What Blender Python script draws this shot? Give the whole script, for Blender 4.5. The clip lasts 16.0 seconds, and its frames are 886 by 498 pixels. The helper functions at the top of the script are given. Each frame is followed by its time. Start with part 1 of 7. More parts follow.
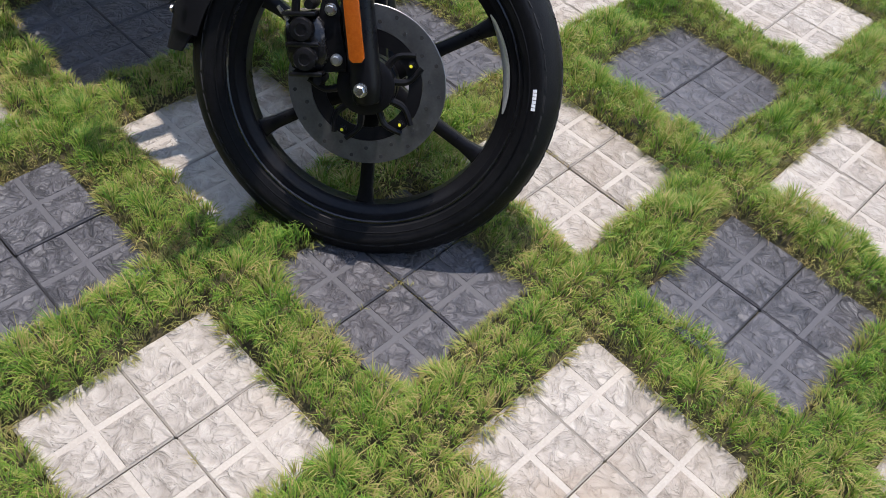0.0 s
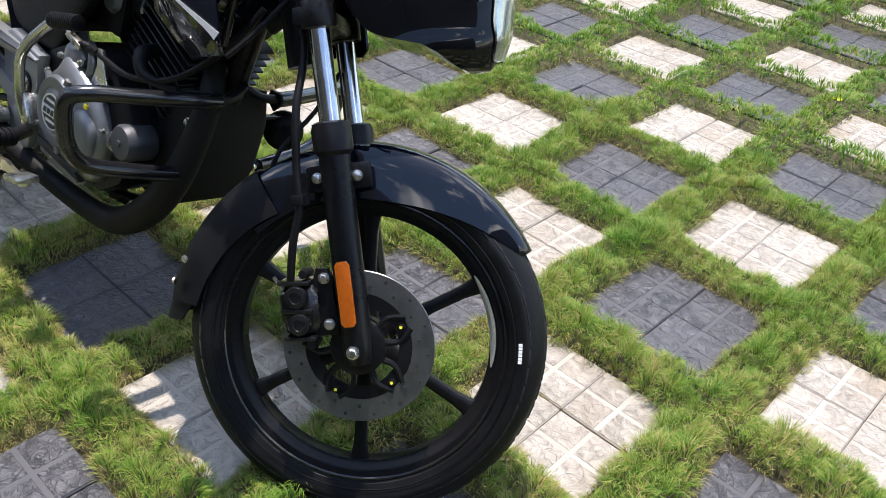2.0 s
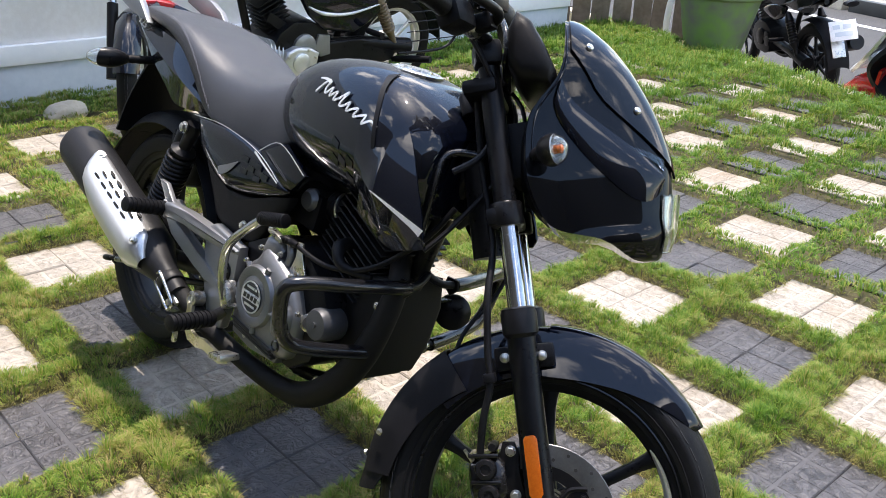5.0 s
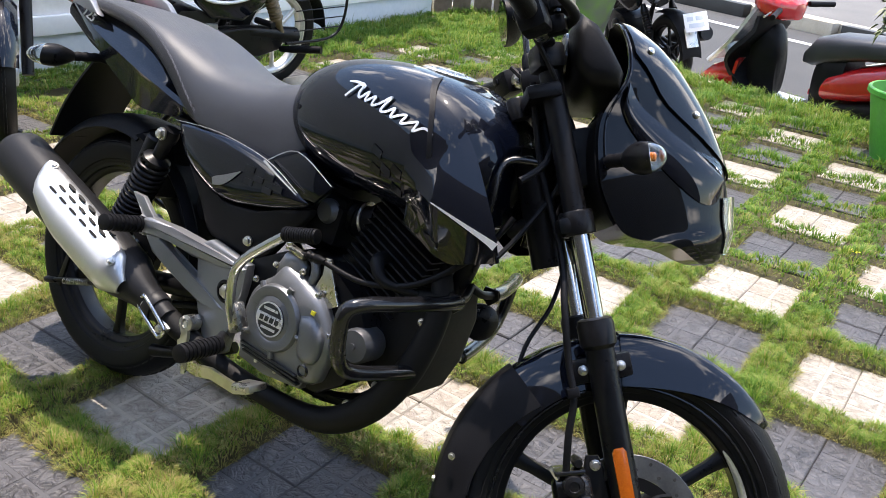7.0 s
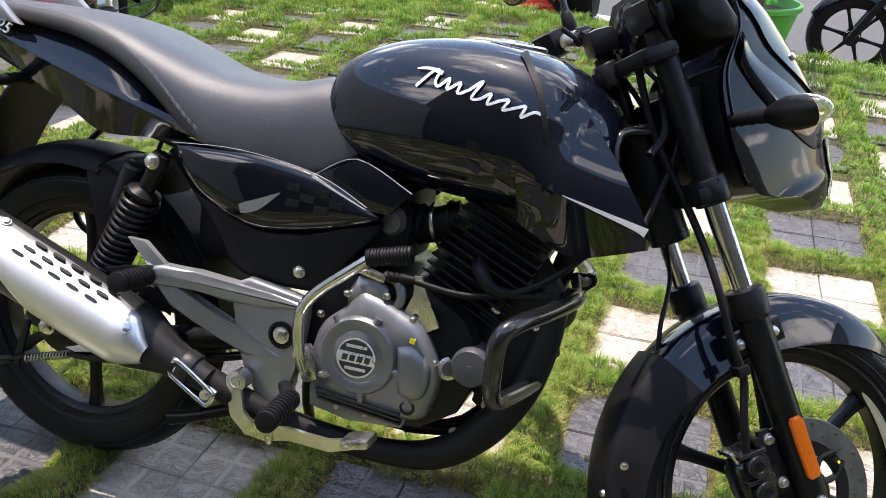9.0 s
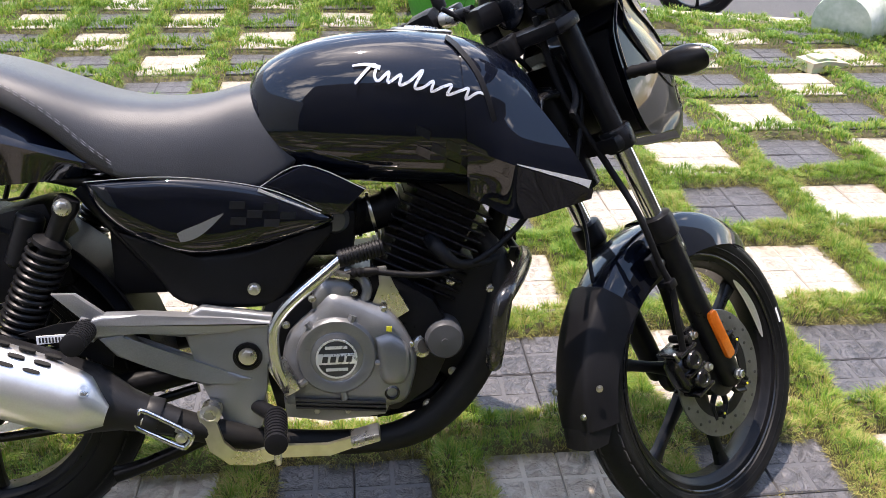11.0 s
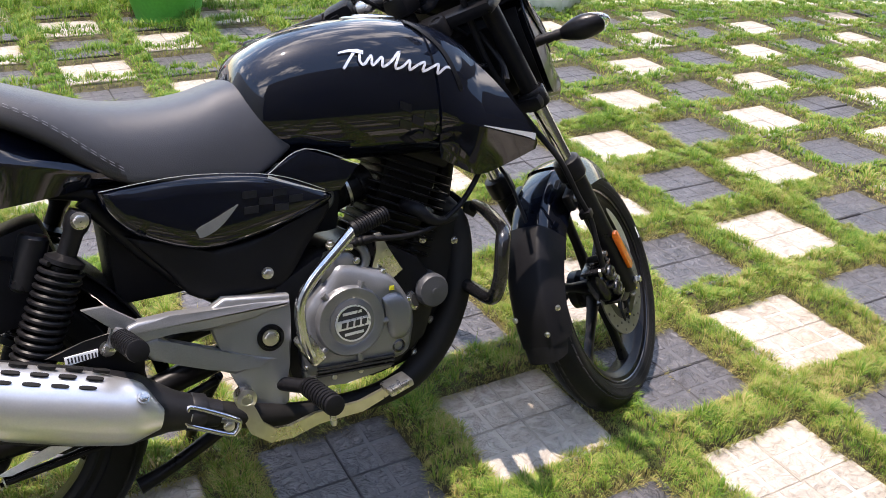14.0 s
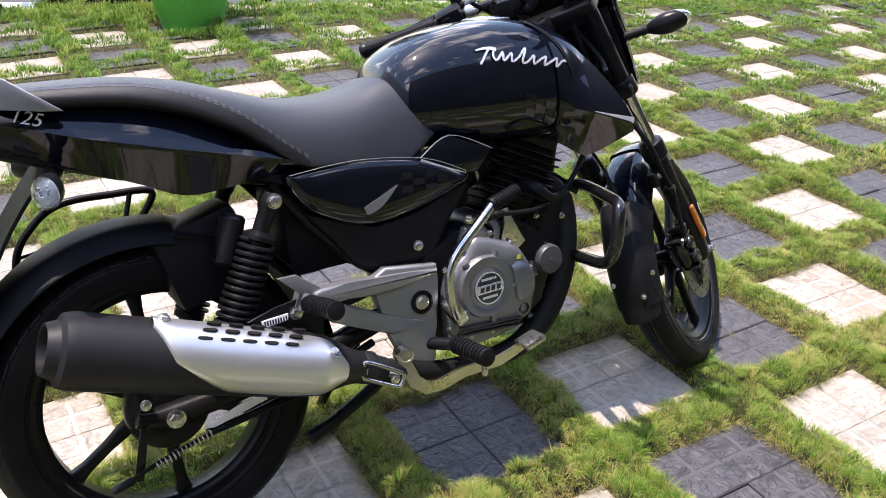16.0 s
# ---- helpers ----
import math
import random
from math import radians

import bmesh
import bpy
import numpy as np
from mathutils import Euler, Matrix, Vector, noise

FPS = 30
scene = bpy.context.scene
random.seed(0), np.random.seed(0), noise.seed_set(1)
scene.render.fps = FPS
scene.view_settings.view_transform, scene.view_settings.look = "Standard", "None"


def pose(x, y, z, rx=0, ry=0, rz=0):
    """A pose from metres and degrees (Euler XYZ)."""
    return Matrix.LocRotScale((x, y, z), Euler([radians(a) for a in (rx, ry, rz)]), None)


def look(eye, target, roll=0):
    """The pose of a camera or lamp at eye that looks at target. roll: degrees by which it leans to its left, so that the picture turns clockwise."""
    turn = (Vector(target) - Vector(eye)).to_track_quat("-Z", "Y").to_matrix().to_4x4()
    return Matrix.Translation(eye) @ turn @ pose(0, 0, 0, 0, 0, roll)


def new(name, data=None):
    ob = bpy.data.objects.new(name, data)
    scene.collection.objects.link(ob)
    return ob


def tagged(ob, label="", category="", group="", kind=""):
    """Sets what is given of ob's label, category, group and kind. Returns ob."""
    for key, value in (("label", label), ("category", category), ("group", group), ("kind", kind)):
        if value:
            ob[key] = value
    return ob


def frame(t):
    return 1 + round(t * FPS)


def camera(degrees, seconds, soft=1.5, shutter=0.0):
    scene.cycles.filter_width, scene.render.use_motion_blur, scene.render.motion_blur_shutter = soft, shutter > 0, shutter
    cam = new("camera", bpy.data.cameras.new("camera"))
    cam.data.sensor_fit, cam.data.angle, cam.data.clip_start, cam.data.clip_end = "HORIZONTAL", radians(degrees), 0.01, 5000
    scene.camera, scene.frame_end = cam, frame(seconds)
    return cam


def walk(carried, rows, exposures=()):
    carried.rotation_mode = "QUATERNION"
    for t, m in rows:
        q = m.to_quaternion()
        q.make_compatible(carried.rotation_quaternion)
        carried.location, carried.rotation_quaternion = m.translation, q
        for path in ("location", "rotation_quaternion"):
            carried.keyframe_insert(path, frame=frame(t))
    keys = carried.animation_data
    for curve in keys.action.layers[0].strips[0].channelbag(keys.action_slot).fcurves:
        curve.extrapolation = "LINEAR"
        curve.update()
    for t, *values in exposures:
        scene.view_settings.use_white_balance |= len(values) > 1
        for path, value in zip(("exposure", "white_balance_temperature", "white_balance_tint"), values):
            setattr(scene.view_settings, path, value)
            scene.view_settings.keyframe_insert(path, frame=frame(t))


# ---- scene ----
cam = camera(54.5, 16.0, 0.6)
PATH = [
    (0, (0.577, -0.665, 1.093), (-0.223, 0.384, -0.411), 10.1),
    (0.5, (0.571, -0.655, 1.095), (-0.288, 0.436, -0.344), 9.0),
    (1, (0.569, -0.649, 1.103), (-0.344, 0.487, -0.267), 8.0),
    (1.5, (0.564, -0.647, 1.138), (-0.418, 0.549, -0.128), 7.1),
    (2, (0.567, -0.652, 1.173), (-0.48, 0.61, 0.028), 6.1),
    (2.5, (0.567, -0.654, 1.203), (-0.533, 0.649, 0.157), 5.4),
    (3, (0.566, -0.665, 1.233), (-0.598, 0.648, 0.272), 4.4),
    (3.5, (0.568, -0.677, 1.252), (-0.667, 0.628, 0.374), 3.4),
    (4, (0.56, -0.703, 1.253), (-0.736, 0.574, 0.422), 2.7),
    (4.5, (0.542, -0.764, 1.255), (-0.787, 0.485, 0.434), 2.4),
    (4.7, (0.536, -0.804, 1.252), (-0.794, 0.445, 0.432), 2.5),
    (6.8, (0.199, -1.044, 1.23), (-0.837, 0.461, 0.416), 5.5),
    (7, (0.161, -1.061, 1.233), (-0.847, 0.459, 0.412), 5.5),
    (7.5, (0.037, -1.1, 1.214), (-0.835, 0.508, 0.405), 5.5),
    (8, (-0.116, -1.147, 1.225), (-0.79, 0.542, 0.394), 3.2),
    (8.5, (-0.27, -1.146, 1.208), (-0.85, 0.561, 0.342), 4.0),
    (8.7, (-0.328, -1.123, 1.202), (-0.895, 0.581, 0.321), 3.3),
    (10.8, (-0.785, -1.194, 1.261), (-0.715, 0.559, 0.3), 0.2),
    (11, (-0.835, -1.212, 1.257), (-0.642, 0.529, 0.292), 1.2),
    (11.5, (-0.909, -1.289, 1.248), (-0.594, 0.441, 0.295), 1.0),
    (12, (-0.993, -1.327, 1.265), (-0.593, 0.381, 0.303), 2.3),
    (12.5, (-1.117, -1.29, 1.26), (-0.617, 0.392, 0.3), 1.4),
    (13, (-1.235, -1.233, 1.265), (-0.578, 0.394, 0.306), 0.9),
    (13.5, (-1.311, -1.213, 1.272), (-0.52, 0.352, 0.312), 2.8),
    (14, (-1.39, -1.241, 1.268), (-0.504, 0.28, 0.319), 3.0),
    (14.5, (-1.49, -1.277, 1.277), (-0.557, 0.219, 0.332), 2.9),
    (15, (-1.562, -1.282, 1.287), (-0.622, 0.21, 0.342), 2.4),
    (15.5, (-1.664, -1.277, 1.302), (-0.723, 0.215, 0.359), 2.0),
    (16, (-1.756, -1.274, 1.304), (-0.817, 0.219, 0.362), 2.0),
]
walk(cam, [(t, look(eye, target, roll)) for t, eye, target, roll in PATH],
     [(0.0, 0.88, 6650, 16), (1.0, 1.08, 6650, 15), (3.0, 1.38, 7000, 14), (4.5, 1.38, 7100, 15), (8.0, 1.55, 7200, 16),
      (11.0, 1.67, 7350, 19), (13.0, 1.63, 7350, 19), (16.0, 1.52, 7000, 22)])

# ---- light ----
SUN_TO = Vector((-0.172, 0.165, 0.97)).normalized()      # towards the sun
world = bpy.data.worlds.new("sky")
scene.world = world
world.use_nodes = True
wn, wl = world.node_tree.nodes, world.node_tree.links
wn.clear()
sky = wn.new("ShaderNodeTexSky")
sky.sky_type = 'NISHITA'
sky.sun_disc = False
sky.sun_elevation = math.asin(SUN_TO.z)
sky.sun_rotation = math.atan2(SUN_TO.x, SUN_TO.y)
sky.air_density, sky.dust_density, sky.ozone_density = 1.3, 0.15, 3.2
wco = wn.new("ShaderNodeTexCoord")
wmap = wn.new("ShaderNodeMapping")
wmap.inputs["Location"].default_value = (3.1, 1.7, 0.4)
wmap.inputs["Scale"].default_value = (1.9, 1.9, 3.0)
wno = wn.new("ShaderNodeTexNoise")
wno.inputs["Scale"].default_value = 1.7
wno.inputs["Detail"].default_value = 7
wno.inputs["Roughness"].default_value = 0.58
wra = wn.new("ShaderNodeValToRGB")
wra.color_ramp.elements[0].position = 0.555
wra.color_ramp.elements[1].position = 0.655
wmx = wn.new("ShaderNodeMix")
wmx.data_type = 'RGBA'
wmx.inputs["B"].default_value = (15.0, 15.4, 16.0, 1)
wbg = wn.new("ShaderNodeBackground")
wbg.inputs["Strength"].default_value = 0.15
wout = wn.new("ShaderNodeOutputWorld")
wl.new(wco.outputs["Generated"], wmap.inputs["Vector"])
wl.new(wmap.outputs["Vector"], wno.inputs["Vector"])
wl.new(wno.outputs["Fac"], wra.inputs["Fac"])
wl.new(wra.outputs["Color"], wmx.inputs["Factor"])
wl.new(sky.outputs["Color"], wmx.inputs["A"])
wl.new(wmx.outputs["Result"], wbg.inputs["Color"])
wl.new(wbg.outputs["Background"], wout.inputs["Surface"])
sun = new("sun", bpy.data.lights.new("sun", 'SUN'))
sun.data.energy, sun.data.angle, sun.data.color = 3.0, radians(0.6), (1.0, 0.965, 0.915)
sun.matrix_world = look(SUN_TO * 20, (0, 0, 0))

# ---- materials ----
def shade(name, col, rough=0.5, metal=0.0, coat=0.0, col2=None, grain=40.0, mottle=6.0, bump=0.0, bscale=200.0,
          rvar=0.08, spec=0.5, coords="Object", sss=0.0, trans=0.0, ior=1.45, alpha=1.0):
    """A node material: two colours mixed by noise at two scales, uneven gloss and fine relief."""
    m = bpy.data.materials.new(name)
    m.use_nodes = True
    n, l = m.node_tree.nodes, m.node_tree.links
    b = n["Principled BSDF"]
    c2 = col2 or tuple(min(1.0, v * 1.35 + 0.004) for v in col)
    tc = n.new("ShaderNodeTexCoord")
    big = n.new("ShaderNodeTexNoise")
    big.inputs["Scale"].default_value, big.inputs["Detail"].default_value = mottle, 4
    fine = n.new("ShaderNodeTexNoise")
    fine.inputs["Scale"].default_value, fine.inputs["Detail"].default_value = grain, 3
    for t in (big, fine):
        l.new(tc.outputs[coords], t.inputs["Vector"])
    mx = n.new("ShaderNodeMath")
    mx.operation = 'MULTIPLY_ADD'
    l.new(big.outputs["Fac"], mx.inputs[0])
    mx.inputs[1].default_value = 0.6
    fm = n.new("ShaderNodeMath")
    fm.operation = 'MULTIPLY'
    l.new(fine.outputs["Fac"], fm.inputs[0])
    fm.inputs[1].default_value = 0.4
    l.new(fm.outputs[0], mx.inputs[2])
    rp = n.new("ShaderNodeValToRGB")
    rp.color_ramp.elements[0].position, rp.color_ramp.elements[1].position = 0.36, 0.64
    rp.color_ramp.elements[0].color, rp.color_ramp.elements[1].color = (*col, 1), (*c2, 1)
    l.new(mx.outputs[0], rp.inputs["Fac"])
    l.new(rp.outputs["Color"], b.inputs["Base Color"])
    rr = n.new("ShaderNodeMapRange")
    rr.inputs["To Min"].default_value, rr.inputs["To Max"].default_value = max(0.02, rough - rvar), min(1.0, rough + rvar)
    rr.inputs["From Min"].default_value, rr.inputs["From Max"].default_value = 0.3, 0.7
    l.new(mx.outputs[0], rr.inputs["Value"])
    l.new(rr.outputs["Result"], b.inputs["Roughness"])
    b.inputs["Metallic"].default_value = metal
    b.inputs["Coat Weight"].default_value = coat
    b.inputs["Coat Roughness"].default_value = 0.03
    b.inputs["Specular IOR Level"].default_value = spec
    b.inputs["Transmission Weight"].default_value = trans
    b.inputs["IOR"].default_value = ior
    b.inputs["Alpha"].default_value = alpha
    if bump:
        bt = n.new("ShaderNodeTexNoise")
        bt.inputs["Scale"].default_value, bt.inputs["Detail"].default_value = bscale, 4
        l.new(tc.outputs[coords], bt.inputs["Vector"])
        bp = n.new("ShaderNodeBump")
        bp.inputs["Strength"].default_value, bp.inputs["Distance"].default_value = min(1.0, bump), 0.002
        l.new(bt.outputs["Fac"], bp.inputs["Height"])
        l.new(bp.outputs["Normal"], b.inputs["Normal"])
    return m


def tile_shade(name, dark, light, stain, rough):
    """Stamped concrete paver: slate-like relief, tone by piece, pale worn edges and dirt."""
    m = bpy.data.materials.new(name)
    m.use_nodes = True
    n, l = m.node_tree.nodes, m.node_tree.links
    b = n["Principled BSDF"]
    geo = n.new("ShaderNodeNewGeometry")
    inf = n.new("ShaderNodeObjectInfo")
    wv = n.new("ShaderNodeTexNoise")
    wv.inputs["Scale"].default_value, wv.inputs["Detail"].default_value, wv.inputs["Distortion"].default_value = 26, 6, 1.6
    cl = n.new("ShaderNodeTexNoise")
    cl.inputs["Scale"].default_value, cl.inputs["Detail"].default_value = 3.2, 5
    gr = n.new("ShaderNodeTexNoise")
    gr.inputs["Scale"].default_value, gr.inputs["Detail"].default_value = 320, 2
    vo = n.new("ShaderNodeTexVoronoi")
    vo.inputs["Scale"].default_value = 38
    vo.feature = 'DISTANCE_TO_EDGE'
    wa = n.new("ShaderNodeVectorMath")
    wa.operation = 'MULTIPLY_ADD'
    l.new(wv.outputs["Color"], wa.inputs[0])
    wa.inputs[1].default_value = (0.05, 0.05, 0.05)
    for t in (wv, cl, gr):
        l.new(geo.outputs["Position"], t.inputs["Vector"])
    l.new(geo.outputs["Position"], wa.inputs[2])
    l.new(wa.outputs[0], vo.inputs["Vector"])
    mix = n.new("ShaderNodeMix")
    mix.data_type = 'RGBA'
    mix.inputs["A"].default_value, mix.inputs["B"].default_value = (*dark, 1), (*light, 1)
    ad = n.new("ShaderNodeMath")
    ad.operation = 'MULTIPLY_ADD'
    l.new(inf.outputs["Random"], ad.inputs[0])
    ad.inputs[1].default_value = 0.35
    mr = n.new("ShaderNodeMapRange")
    mr.inputs["From Min"].default_value, mr.inputs["From Max"].default_value = 0.36, 0.66
    mr.inputs["To Max"].default_value = 0.75
    l.new(wv.outputs["Fac"], mr.inputs["Value"])
    l.new(mr.outputs["Result"], ad.inputs[2])
    vr = n.new("ShaderNodeMapRange")
    vr.inputs["From Min"].default_value, vr.inputs["From Max"].default_value = 0.0, 0.10
    vr.inputs["To Min"].default_value, vr.inputs["To Max"].default_value = -0.13, 0.05
    l.new(vo.outputs["Distance"], vr.inputs["Value"])
    ad2 = n.new("ShaderNodeMath")
    ad2.operation = 'ADD'
    ad2.use_clamp = True
    l.new(ad.outputs[0], ad2.inputs[0])
    l.new(vr.outputs["Result"], ad2.inputs[1])
    l.new(ad2.outputs[0], mix.inputs["Factor"])
    st = n.new("ShaderNodeMix")
    st.data_type = 'RGBA'
    st.inputs["B"].default_value = (*stain, 1)
    sr = n.new("ShaderNodeMapRange")
    sr.inputs["From Min"].default_value, sr.inputs["From Max"].default_value = 0.50, 0.72
    sr.inputs["To Max"].default_value = 0.65
    l.new(cl.outputs["Fac"], sr.inputs["Value"])
    l.new(sr.outputs["Result"], st.inputs["Factor"])
    l.new(mix.outputs["Result"], st.inputs["A"])
    l.new(st.outputs["Result"], b.inputs["Base Color"])
    rr = n.new("ShaderNodeMapRange")
    rr.inputs["To Min"].default_value, rr.inputs["To Max"].default_value = rough - 0.12, rough + 0.12
    l.new(wv.outputs["Fac"], rr.inputs["Value"])
    l.new(rr.outputs["Result"], b.inputs["Roughness"])
    h1 = n.new("ShaderNodeMath")
    h1.operation = 'MINIMUM'
    l.new(vo.outputs["Distance"], h1.inputs[0])
    h1.inputs[1].default_value = 0.16
    h2 = n.new("ShaderNodeMath")
    h2.operation = 'MULTIPLY_ADD'
    l.new(wv.outputs["Fac"], h2.inputs[0])
    h2.inputs[1].default_value = 1.2
    l.new(h1.outputs[0], h2.inputs[2])
    bp = n.new("ShaderNodeBump")
    bp.inputs["Strength"].default_value, bp.inputs["Distance"].default_value = 1.0, 0.010
    l.new(h2.outputs[0], bp.inputs["Height"])
    b2 = n.new("ShaderNodeBump")
    b2.inputs["Strength"].default_value, b2.inputs["Distance"].default_value = 0.6, 0.0012
    l.new(gr.outputs["Fac"], b2.inputs["Height"])
    l.new(bp.outputs["Normal"], b2.inputs["Normal"])
    l.new(b2.outputs["Normal"], b.inputs["Normal"])
    return m


def grass_shade():
    """Blades from fresh green to straw, patch by patch and blade by blade, with some light through them."""
    m = bpy.data.materials.new("grass")
    m.use_nodes = True
    n, l = m.node_tree.nodes, m.node_tree.links
    b = n["Principled BSDF"]
    geo = n.new("ShaderNodeNewGeometry")
    pa = n.new("ShaderNodeTexNoise")
    pa.inputs["Scale"].default_value, pa.inputs["Detail"].default_value = 4.5, 4
    l.new(geo.outputs["Position"], pa.inputs["Vector"])
    ad = n.new("ShaderNodeMath")
    ad.operation = 'MULTIPLY_ADD'
    l.new(geo.outputs["Random Per Island"], ad.inputs[0])
    ad.inputs[1].default_value = 0.50
    tu = n.new("ShaderNodeTexNoise")
    tu.inputs["Scale"].default_value, tu.inputs["Detail"].default_value = 17, 2
    l.new(geo.outputs["Position"], tu.inputs["Vector"])
    tm = n.new("ShaderNodeMix")
    tm.inputs["Factor"].default_value = 0.42
    l.new(pa.outputs["Fac"], tm.inputs["A"])
    l.new(tu.outputs["Fac"], tm.inputs["B"])
    l.new(tm.outputs["Result"], ad.inputs[2])
    rp = n.new("ShaderNodeValToRGB")
    e = rp.color_ramp.elements
    e[0].position, e[0].color = 0.44, (0.066, 0.165, 0.020, 1)
    e[1].position, e[1].color = 1.0, (0.43, 0.34, 0.14, 1)
    for p, c in ((0.62, (0.128, 0.248, 0.028)), (0.78, (0.235, 0.322, 0.050)), (0.90, (0.33, 0.315, 0.095))):
        k = e.new(p)
        k.color = (*c, 1)
    sx = n.new("ShaderNodeSeparateXYZ")
    l.new(geo.outputs["Position"], sx.inputs[0])
    lush = n.new("ShaderNodeMapRange")       # drier by the parking bays, lusher towards the pots
    lush.inputs["From Min"].default_value, lush.inputs["From Max"].default_value = 0.2, 2.8
    lush.inputs["To Min"].default_value, lush.inputs["To Max"].default_value = 0.0, -0.15
    l.new(sx.outputs["Y"], lush.inputs["Value"])
    ls = n.new("ShaderNodeMath")
    ls.operation = 'ADD'
    l.new(ad.outputs[0], ls.inputs[0])
    l.new(lush.outputs["Result"], ls.inputs[1])
    l.new(ls.outputs[0], rp.inputs["Fac"])
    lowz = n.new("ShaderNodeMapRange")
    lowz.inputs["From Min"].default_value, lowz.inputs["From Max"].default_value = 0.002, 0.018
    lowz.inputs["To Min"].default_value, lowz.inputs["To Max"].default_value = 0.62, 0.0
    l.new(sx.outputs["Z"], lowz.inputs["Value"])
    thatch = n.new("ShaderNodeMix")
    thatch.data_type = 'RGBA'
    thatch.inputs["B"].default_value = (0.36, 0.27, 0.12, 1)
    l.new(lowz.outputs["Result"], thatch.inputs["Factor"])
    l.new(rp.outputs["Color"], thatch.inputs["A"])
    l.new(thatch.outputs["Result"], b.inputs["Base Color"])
    b.inputs["Roughness"].default_value = 0.55
    b.inputs["Specular IOR Level"].default_value = 0.25
    tr = n.new("ShaderNodeBsdfTranslucent")
    l.new(thatch.outputs["Result"], tr.inputs["Color"])
    mx = n.new("ShaderNodeMixShader")
    mx.inputs["Fac"].default_value = 0.34
    l.new(b.outputs["BSDF"], mx.inputs[1])
    l.new(tr.outputs["BSDF"], mx.inputs[2])
    l.new(mx.outputs["Shader"], n["Material Output"].inputs["Surface"])
    return m


M_GRASS = grass_shade()
M_WHITE = tile_shade("cream_paver", (0.225, 0.196, 0.160), (0.395, 0.358, 0.306), (0.27, 0.208, 0.145), 0.66)
M_DARK = tile_shade("slate_paver", (0.024, 0.0235, 0.027), (0.080, 0.077, 0.083), (0.055, 0.048, 0.048), 0.48)
M_SOIL = shade("soil", (0.045, 0.035, 0.018), 0.95, col2=(0.085, 0.075, 0.03), grain=90, mottle=9, bump=1.0, bscale=120)
M_ROAD = shade("road", (0.105, 0.103, 0.10), 0.9, col2=(0.15, 0.145, 0.14), grain=140, mottle=1.2, bump=0.6, bscale=300)
M_ASPH = shade("asphalt", (0.045, 0.045, 0.046), 0.9, col2=(0.068, 0.067, 0.066), grain=140, mottle=1.0, bump=0.6, bscale=300)
M_KERB = shade("kerb_concrete", (0.42, 0.36, 0.27), 0.85, col2=(0.55, 0.49, 0.39), grain=60, mottle=5, bump=0.6, bscale=160)
M_PLASTER = shade("plaster", (0.74, 0.71, 0.67), 0.9, col2=(0.84, 0.82, 0.79), grain=30, mottle=2.2, bump=0.3, bscale=90)
# near black, for the unseen walls that only show as reflections
M_UNSEEN = shade("unseen_dark_wall", (0.022, 0.021, 0.019), 0.9, col2=(0.075, 0.068, 0.056), grain=30, mottle=1.1, bump=0.4, bscale=90)
M_WPAINT = shade("white_paint", (0.80, 0.80, 0.80), 0.7, col2=(0.86, 0.86, 0.85), grain=30, mottle=3, bump=0.2, bscale=120)
M_GPAINT = shade("grey_paint", (0.52, 0.57, 0.62), 0.75, col2=(0.62, 0.66, 0.70), grain=30, mottle=3, bump=0.2, bscale=120)
M_PAINT = shade("black_paint", (0.0009, 0.0017, 0.0050), 0.40, metal=0.0, coat=0.85, col2=(0.0013, 0.0025, 0.0074), grain=900, mottle=400, rvar=0.03, spec=0.08)
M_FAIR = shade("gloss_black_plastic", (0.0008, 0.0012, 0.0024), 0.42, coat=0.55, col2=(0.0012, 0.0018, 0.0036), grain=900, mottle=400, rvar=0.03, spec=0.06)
# tread grey holds sunlight on the crown besides dust; sidewalls stay darker
M_TREAD = shade("sunlit_dusty_tread_rubber", (0.020, 0.020, 0.021), 0.7, spec=0.2, col2=(0.036, 0.035, 0.035), grain=120, mottle=10, bump=0.2, bscale=400)
M_WHITE_BAND = shade("cream_paver_band", (0.300, 0.267, 0.222), 0.7, col2=(0.385, 0.348, 0.294), grain=260, mottle=9, bump=0.3, bscale=500, coords="Object")
M_DARK_BAND = shade("slate_paver_band", (0.044, 0.043, 0.047), 0.6, col2=(0.070, 0.068, 0.073), grain=260, mottle=9, bump=0.3, bscale=500, coords="Object")
M_MATTE = shade("matte_black_plastic", (0.0046, 0.0046, 0.0056), 0.44, spec=0.16, col2=(0.0085, 0.0085, 0.0098), grain=300, mottle=12, bump=0.25, bscale=900)
M_SATIN = shade("satin_black_metal", (0.0045, 0.0045, 0.0055), 0.32, spec=0.20, col2=(0.009, 0.009, 0.010), grain=120, mottle=14, bump=0.1, bscale=500)
M_GLOSSK = shade("gloss_black_metal", (0.005, 0.005, 0.006), 0.24, col2=(0.010, 0.010, 0.011), coat=0.25, grain=120, mottle=10)
M_RUBBER = shade("tyre_rubber", (0.0045, 0.0046, 0.0052), 0.48, spec=0.17, col2=(0.0095, 0.0095, 0.0105), grain=120, mottle=14, bump=0.25, bscale=400)
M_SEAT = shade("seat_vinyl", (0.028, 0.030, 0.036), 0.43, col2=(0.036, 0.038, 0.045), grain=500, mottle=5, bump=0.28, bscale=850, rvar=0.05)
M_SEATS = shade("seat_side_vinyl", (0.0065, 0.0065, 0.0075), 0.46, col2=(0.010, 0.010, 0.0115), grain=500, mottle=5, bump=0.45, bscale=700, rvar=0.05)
M_THREAD = shade("thread", (0.15, 0.15, 0.165), 0.8, grain=600)
